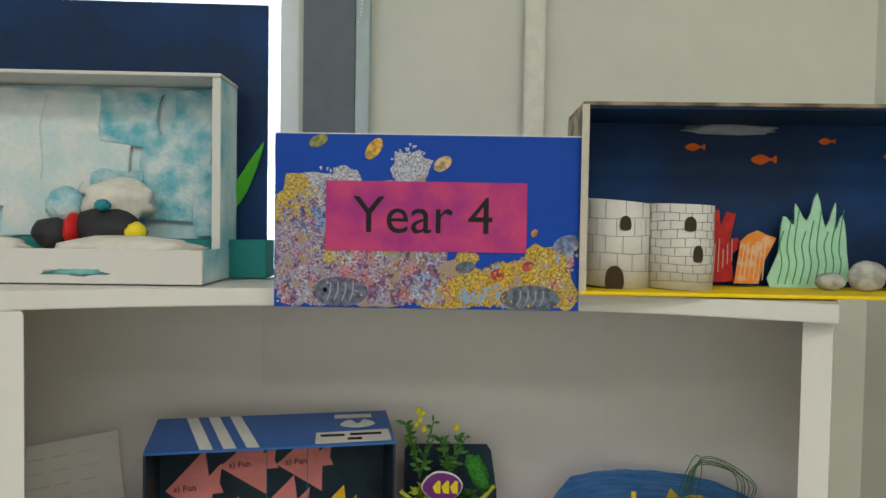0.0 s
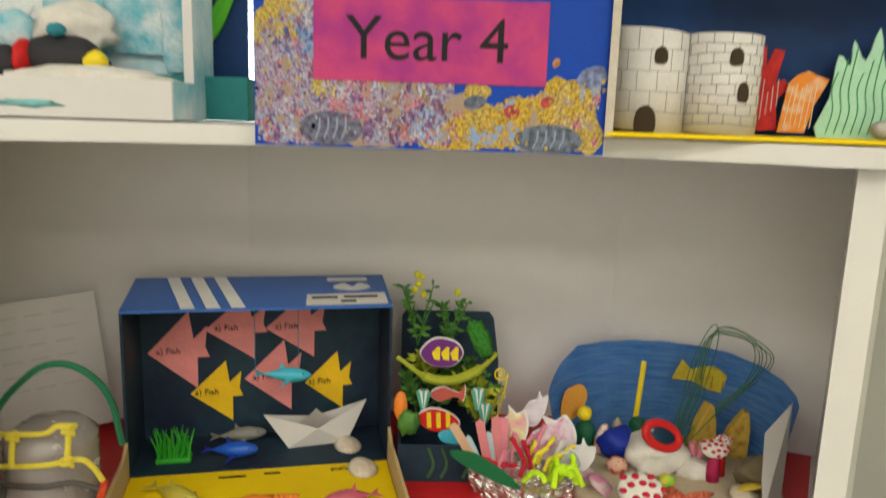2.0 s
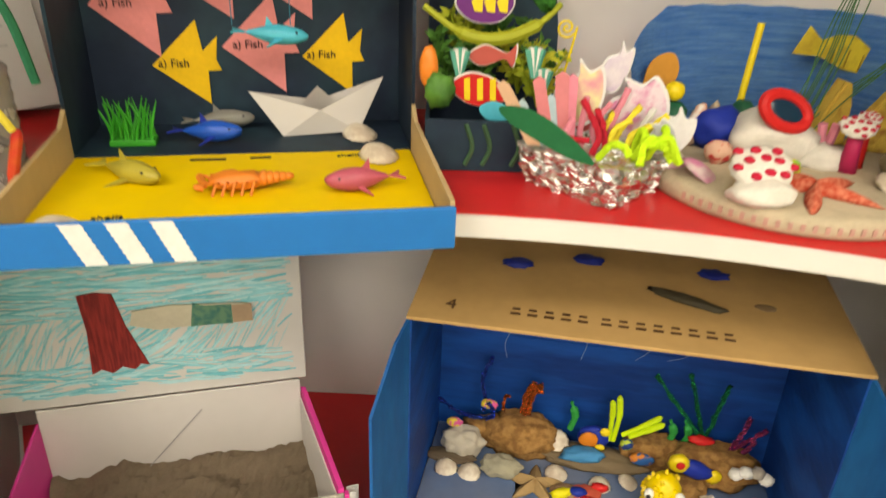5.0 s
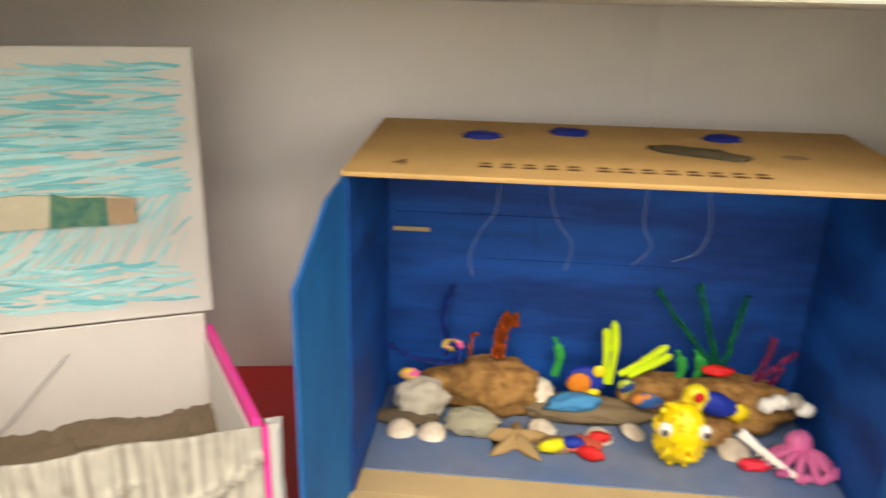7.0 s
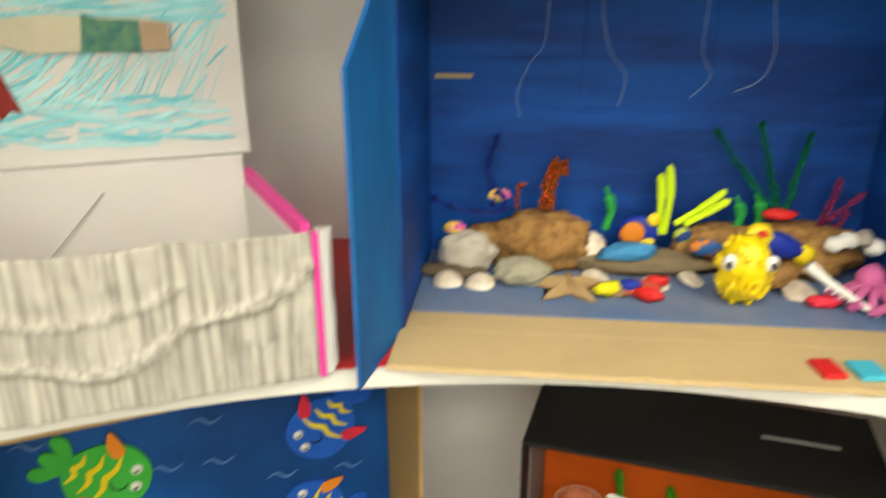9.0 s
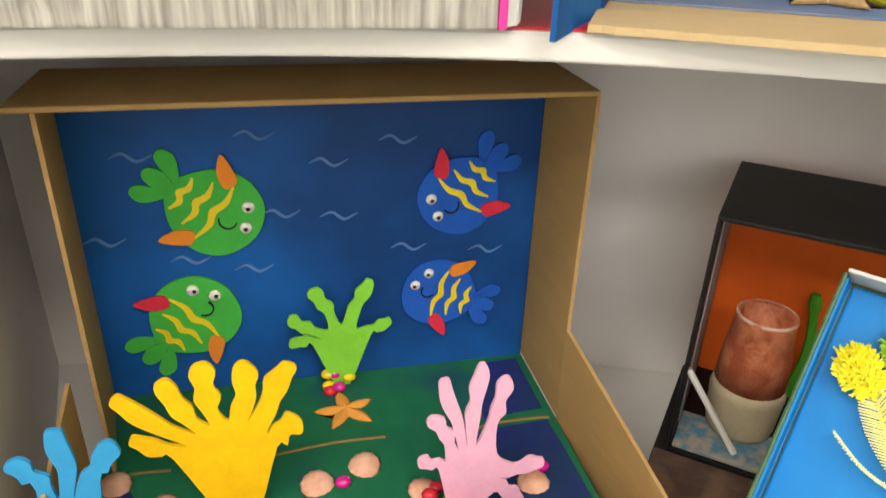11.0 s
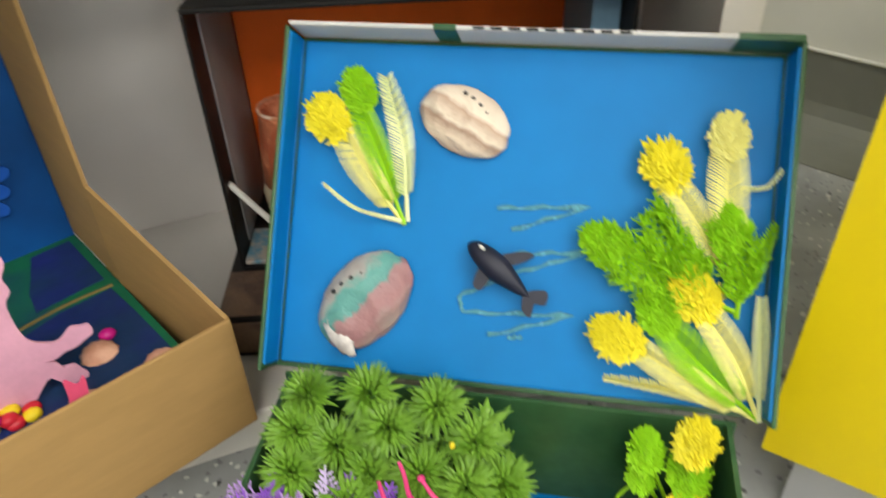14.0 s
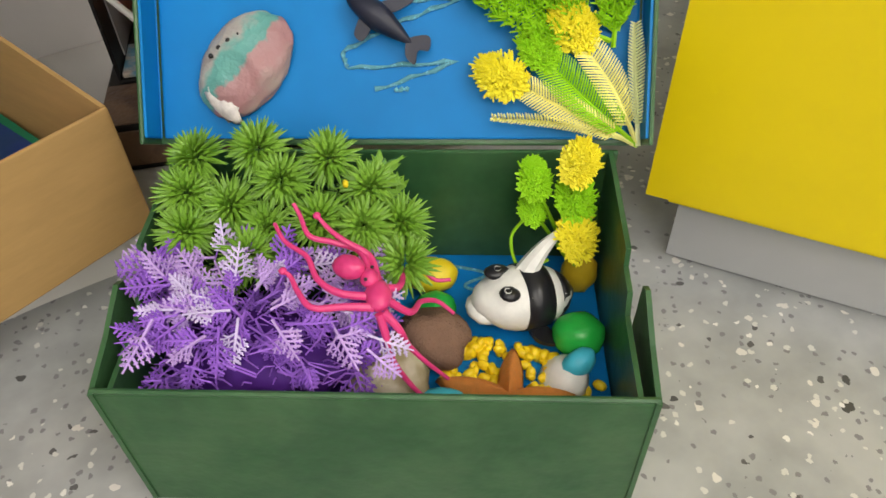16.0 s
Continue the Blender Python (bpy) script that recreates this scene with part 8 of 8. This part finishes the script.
def tower(x, y, r, h, seed, windows, rows=9, lean=0.0):
    ob = part("paper_tower", lathe([(r, 0), (r * 1.0, h * 0.5), (r * 1.0, h), (r * 0.985, h), (r * 0.985, 0.001)], 40, Matrix(((1, 0, 0, x), (0, 1, 0, y), (lean, 0, 1, 0.0045), (0, 0, 0, 1)))), CPAPER, castlebox, "white paper tower with pencilled stones")
    r9 = random.Random(seed)
    for k in range(1, rows):
        z = 0.0045 + h * k / rows
        part("drawn_line", tube([(x + r * 1.004 * math.cos(a), y + r * 1.004 * math.sin(a), z + 0.0008 * math.sin(a * 3 + k)) for a in (math.pi + math.pi * j / 20 for j in range(21))], 0.00035, 4), LINE, ob)
        for j in range(6):
            a = math.pi * (1.08 + (j + 0.5 * (k % 2)) * 0.15 + r9.uniform(-0.02, 0.02))
            part("drawn_line", tube([(x + r * 1.004 * math.cos(a), y + r * 1.004 * math.sin(a), z), (x + r * 1.004 * math.cos(a), y + r * 1.004 * math.sin(a), z + h / rows)], 0.00035, 4), LINE, ob)
    for a, z, w, hh in windows:
        m = Matrix.Translation((x, y, 0)) @ Matrix.Rotation(radians(a), 4, "Z")
        part("window_hole", slab(outline_of([(-w, -hh), (w, -hh), (w * 1.05, hh * 0.4), (0.1 * w, hh), (-w, hh * 0.5)], 3), 0, 0.0012, m @ pose(0, -r - 0.0001, z) @ UPRIGHT), paint("dark_hole", (0.05, 0.035, 0.02), 0.9), ob)


tower(0.046, 0.066, 0.038, 0.09, 1, ((5, 0.072, 0.005, 0.007), (-10, 0.016, 0.008, 0.012)), 5, -0.08)
tower(0.112, 0.052, 0.033, 0.087, 2, ((0, 0.072, 0.005, 0.007), (15, 0.042, 0.0045, 0.008)), 10, -0.03)
RCARD, OCARD = paint("red_crayon_card", (0.5, 0.03, 0.03), 0.8, size=90, vary=0.25), paint("orange_crayon_card", (0.7, 0.24, 0.04), 0.8, size=90, second=(0.7, 0.5, 0.35), mix=(0.3, 0.55))
flat("card_coral", [(0.154, 0.02), (0.182, 0.022), (0.178, 0.05), (0.19, 0.062), (0.184, 0.07), (0.176, 0.066), (0.182, 0.096), (0.172, 0.098), (0.166, 0.082), (0.164, 0.1), (0.152, 0.098), (0.15, 0.06)], pose(0, 0.09, -0.012), RCARD, castlebox, 0.002, "red crayon card coral")
flat("card_coral", [(0.18, 0.02), (0.206, 0.02), (0.212, 0.045), (0.224, 0.07), (0.212, 0.074), (0.204, 0.078), (0.194, 0.074), (0.186, 0.066), (0.184, 0.05)], pose(0, 0.084, -0.012), OCARD, castlebox, 0.002, "orange crayon card coral")
for k in range(6):
    part("drawn_line", tube([(0.154 + 0.005 * k, 0.0877, 0.012 + 0.004 * k), (0.156 + 0.0045 * k, 0.0877, 0.045 + 0.006 * (k % 3))], 0.0005, 4), paint("white_crayon_line", (0.62, 0.5, 0.46), 0.8), castlebox)
    part("drawn_line", tube([(0.185 + 0.005 * k, 0.0817, 0.012), (0.19 + 0.0045 * k, 0.0817, 0.05 + 0.004 * (k % 2))], 0.0006, 4), paint("cream_crayon_line", (0.72, 0.56, 0.4), 0.8), castlebox)
WEEDP, WLINE = paint("mint_paper", (0.4, 0.68, 0.5), 0.8), paint("green_marker", (0.03, 0.28, 0.08), 0.7)
flat("card_seaweed", outline_of([(0.222, 0.012), (0.3, 0.012), (0.304, 0.05), (0.298, 0.092), (0.291, 0.075), (0.29, 0.106), (0.28, 0.078), (0.27, 0.116), (0.26, 0.085), (0.247, 0.104), (0.246, 0.08), (0.234, 0.09), (0.23, 0.05)], 3), pose(0, 0.092, -0.008), WEEDP, castlebox, 0.002, "mint paper seaweed with green lines")
for k in range(9):
    x = 0.23 + 0.008 * k
    part("drawn_line", tube(smooth_line([(x, 0.0897, 0.008), (x + 0.004, 0.0897, 0.03), (x + 0.001, 0.0897, 0.05), (x + 0.005, 0.0897, 0.066 + 0.012 * (k % 3))]), 0.0006, 4), WLINE, castlebox)
for x, z, w in ((0.141, 0.158, 0.011), (0.217, 0.145, 0.014), (0.286, 0.166, 0.009), (0.36, 0.15, 0.012)):
    flat("card_fish", outline_of([(-w, 0), (-w * 0.2, w * 0.42), (w * 0.6, w * 0.1), (w, w * 0.35), (w, -w * 0.3), (w * 0.6, -w * 0.05), (-w * 0.2, -w * 0.42)], 3), pose(x, 0.1065, z), paint("orange_paper", (0.7, 0.13, 0.02), 0.8), castlebox, 0.001)
for x, y, w, h in ((0.272, 0.06, 0.016, 0.013), (0.308, 0.056, 0.02, 0.022), (0.352, 0.06, 0.022, 0.03)):
    part("paper_stone", blob((w, 0.01, h * 0.75), 0.1, 2, x * 100, m=pose(x, y, 0.004 + h * 0.7)), paint("grey_scribbled_paper", (0.48, 0.48, 0.45), 0.85, size=80, second=(0.3, 0.3, 0.29)), castlebox)
part("white_smear", blob((0.05, 0.0004, 0.006), 0.4, 4, 99, m=pose(0.18, 0.1064, 0.178)), paint("white_smear_paint", (0.28, 0.32, 0.38), 0.6), castlebox)
part("painted_front_edge", boxed((-0.001, -0.001, -0.0005), (0.006, 0.0002, 0.187), bevel=0), paint("torn_paper_edge", (0.55, 0.5, 0.42), 0.9, size=60, bump=0.5), castlebox)

# ---- ice box ----
SNOW = paint("painted_tissue", (0.58, 0.66, 0.68), 0.85, size=34, second=(0.13, 0.42, 0.52), bump=1.0, mix=(0.36, 0.62))
for x, z, w, h, y in ((0.262, 0.118, 0.085, 0.1, 0.1305), (0.15, 0.16, 0.11, 0.12, 0.1325), (0.05, 0.15, 0.1, 0.14, 0.131), (0.29, 0.19, 0.07, 0.06, 0.1325), (0.205, 0.19, 0.07, 0.065, 0.1315), (0.1, 0.08, 0.09, 0.07, 0.1305), (0.19, 0.085, 0.07, 0.08, 0.1285), (0.3, 0.085, 0.04, 0.07, 0.1295)):
    ri = random.Random(int(x * 1e3))
    edge = []
    for ex, ez in ((-1, -1), (-0.3, -1), (0.4, -1), (1, -1), (1, -0.2), (1, 0.4), (1, 1), (0.3, 1), (-0.4, 1), (-1, 1), (-1, 0.3), (-1, -0.4)):
        edge.append((ex * w * 0.5 + ri.uniform(-0.005, 0.005), ez * h * 0.5 + ri.uniform(-0.005, 0.005)))
    part("paper_block", slab(edge, 0, 0.0035, pose(x, y, z, 0, ri.uniform(-4, 4)) @ UPRIGHT, bevel=0.001), SNOW if x > 0.18 else paint("pale_painted_tissue", (0.66, 0.68, 0.68), 0.85, size=24, second=(0.46, 0.62, 0.66), bump=0.6, mix=(0.3, 0.6)), icebox)
part("snow_bank", blob((0.075, 0.03, 0.012), 0.3, 2, 101, m=pose(0.235, 0.05, 0.037)), WCLAY, icebox)
part("snow_bank", blob((0.05, 0.02, 0.012), 0.3, 2, 102, m=pose(0.08, 0.05, 0.034)), WCLAY, icebox)
part("snow_bank", blob((0.04, 0.02, 0.026), 0.35, 2, 103, m=pose(0.2, 0.105, 0.088)), WCLAY, icebox)
part("ice_block", blob((0.022, 0.014, 0.022), 0.15, 2, 104, m=pose(0.142, 0.1, 0.082)), SNOW, icebox)
part("clay_penguin", blob((0.042, 0.02, 0.026), 0.2, 1.6, 105, m=pose(0.2, 0.08, 0.054)), paint("charcoal_clay", (0.03, 0.03, 0.035), 0.6), icebox, "charcoal clay animal lying down")
part("clay_penguin", blob((0.022, 0.018, 0.018), 0.2, 1.6, 106, m=pose(0.138, 0.08, 0.05)), paint("charcoal_clay", (0.03, 0.03, 0.035)), icebox)
part("clay_scarf", blob((0.009, 0.019, 0.02), 0.15, 2, 107, m=pose(0.163, 0.075, 0.054)), REDP, icebox, "red clay scarf")
part("clay_foot", blob((0.011, 0.010, 0.012), 0.2, 2, 108, m=pose(0.238, 0.06, 0.052)), YELLOWP, icebox)
part("clay_cap", blob((0.009, 0.008, 0.007), 0.2, 2, 109, m=pose(0.197, 0.07, 0.083)), paint("teal_clay", (0.03, 0.22, 0.28), 0.6), icebox)
part("paint_smudge", blob((0.028, 0.0005, 0.003), 0.9, 6, 111, m=pose(0.2, -0.0002, 0.012)), paint("teal_smudge", (0.2, 0.5, 0.5)), icebox)

# ---- navy box, window blind, pipe ----
part("base", boxed((0.0, -0.05, 0.0), (0.485, -0.001, 0.045)), paint("teal_green_card", (0.02, 0.2, 0.2), 0.6), board, "teal green base")
for pts in ([(0.42, 0.07), (0.445, 0.11), (0.472, 0.165)],):
    part("paper_seaweed", tube(smooth_line([(x, -0.006, z) for x, z in pts]), [0.004, 0.006, 0.008, 0.009, 0.010, 0.010, 0.010, 0.009, 0.008, 0.007, 0.005, 0.003, 0.001], 6), paint("leaf_green_paper", (0.08, 0.4, 0.03)), board)
BLIND = paint("grey_blind_fabric", (0.16, 0.18, 0.21), 0.8)
blind = thing("roller_blind", pose(0, 0, 0), "grey roller blind fabric beside the window with bead chain", "blind")
part("fabric", boxed((-0.176, WALLY - 0.03, 1.05), (-0.09, WALLY - 0.026, 2.45), bevel=0), BLIND, blind)
part("side_channel", boxed((-0.0885, WALLY - 0.035, 1.05), (-0.066, WALLY - 0.002, 2.45), bevel=0.002), paint("pale_blue_channel", (0.45, 0.53, 0.56), 0.5), blind)
bead = mesh_of("bead", ellipsoid((0, 0, 0), (0.0022,) * 3, level=1), WHITEP)
for k in range(70):
    o = new("bead", bead)
    o.parent = blind
    o.location = (-0.082 + 0.006 * math.sin(k / 5) * (k < 8), WALLY - 0.05, 1.645 + 0.0058 * k)
pipe = thing("wall_trunking", pose(0, 0, 0), "white vertical cable trunking on the wall", "trunking", kind="structure")
part("cover", boxed((0.191, WALLY - 0.03, 0.0), (0.226, WALLY - 0.001, H), bevel=0.006), paint("cream_trunking", (0.68, 0.67, 0.6), 0.4), pipe)
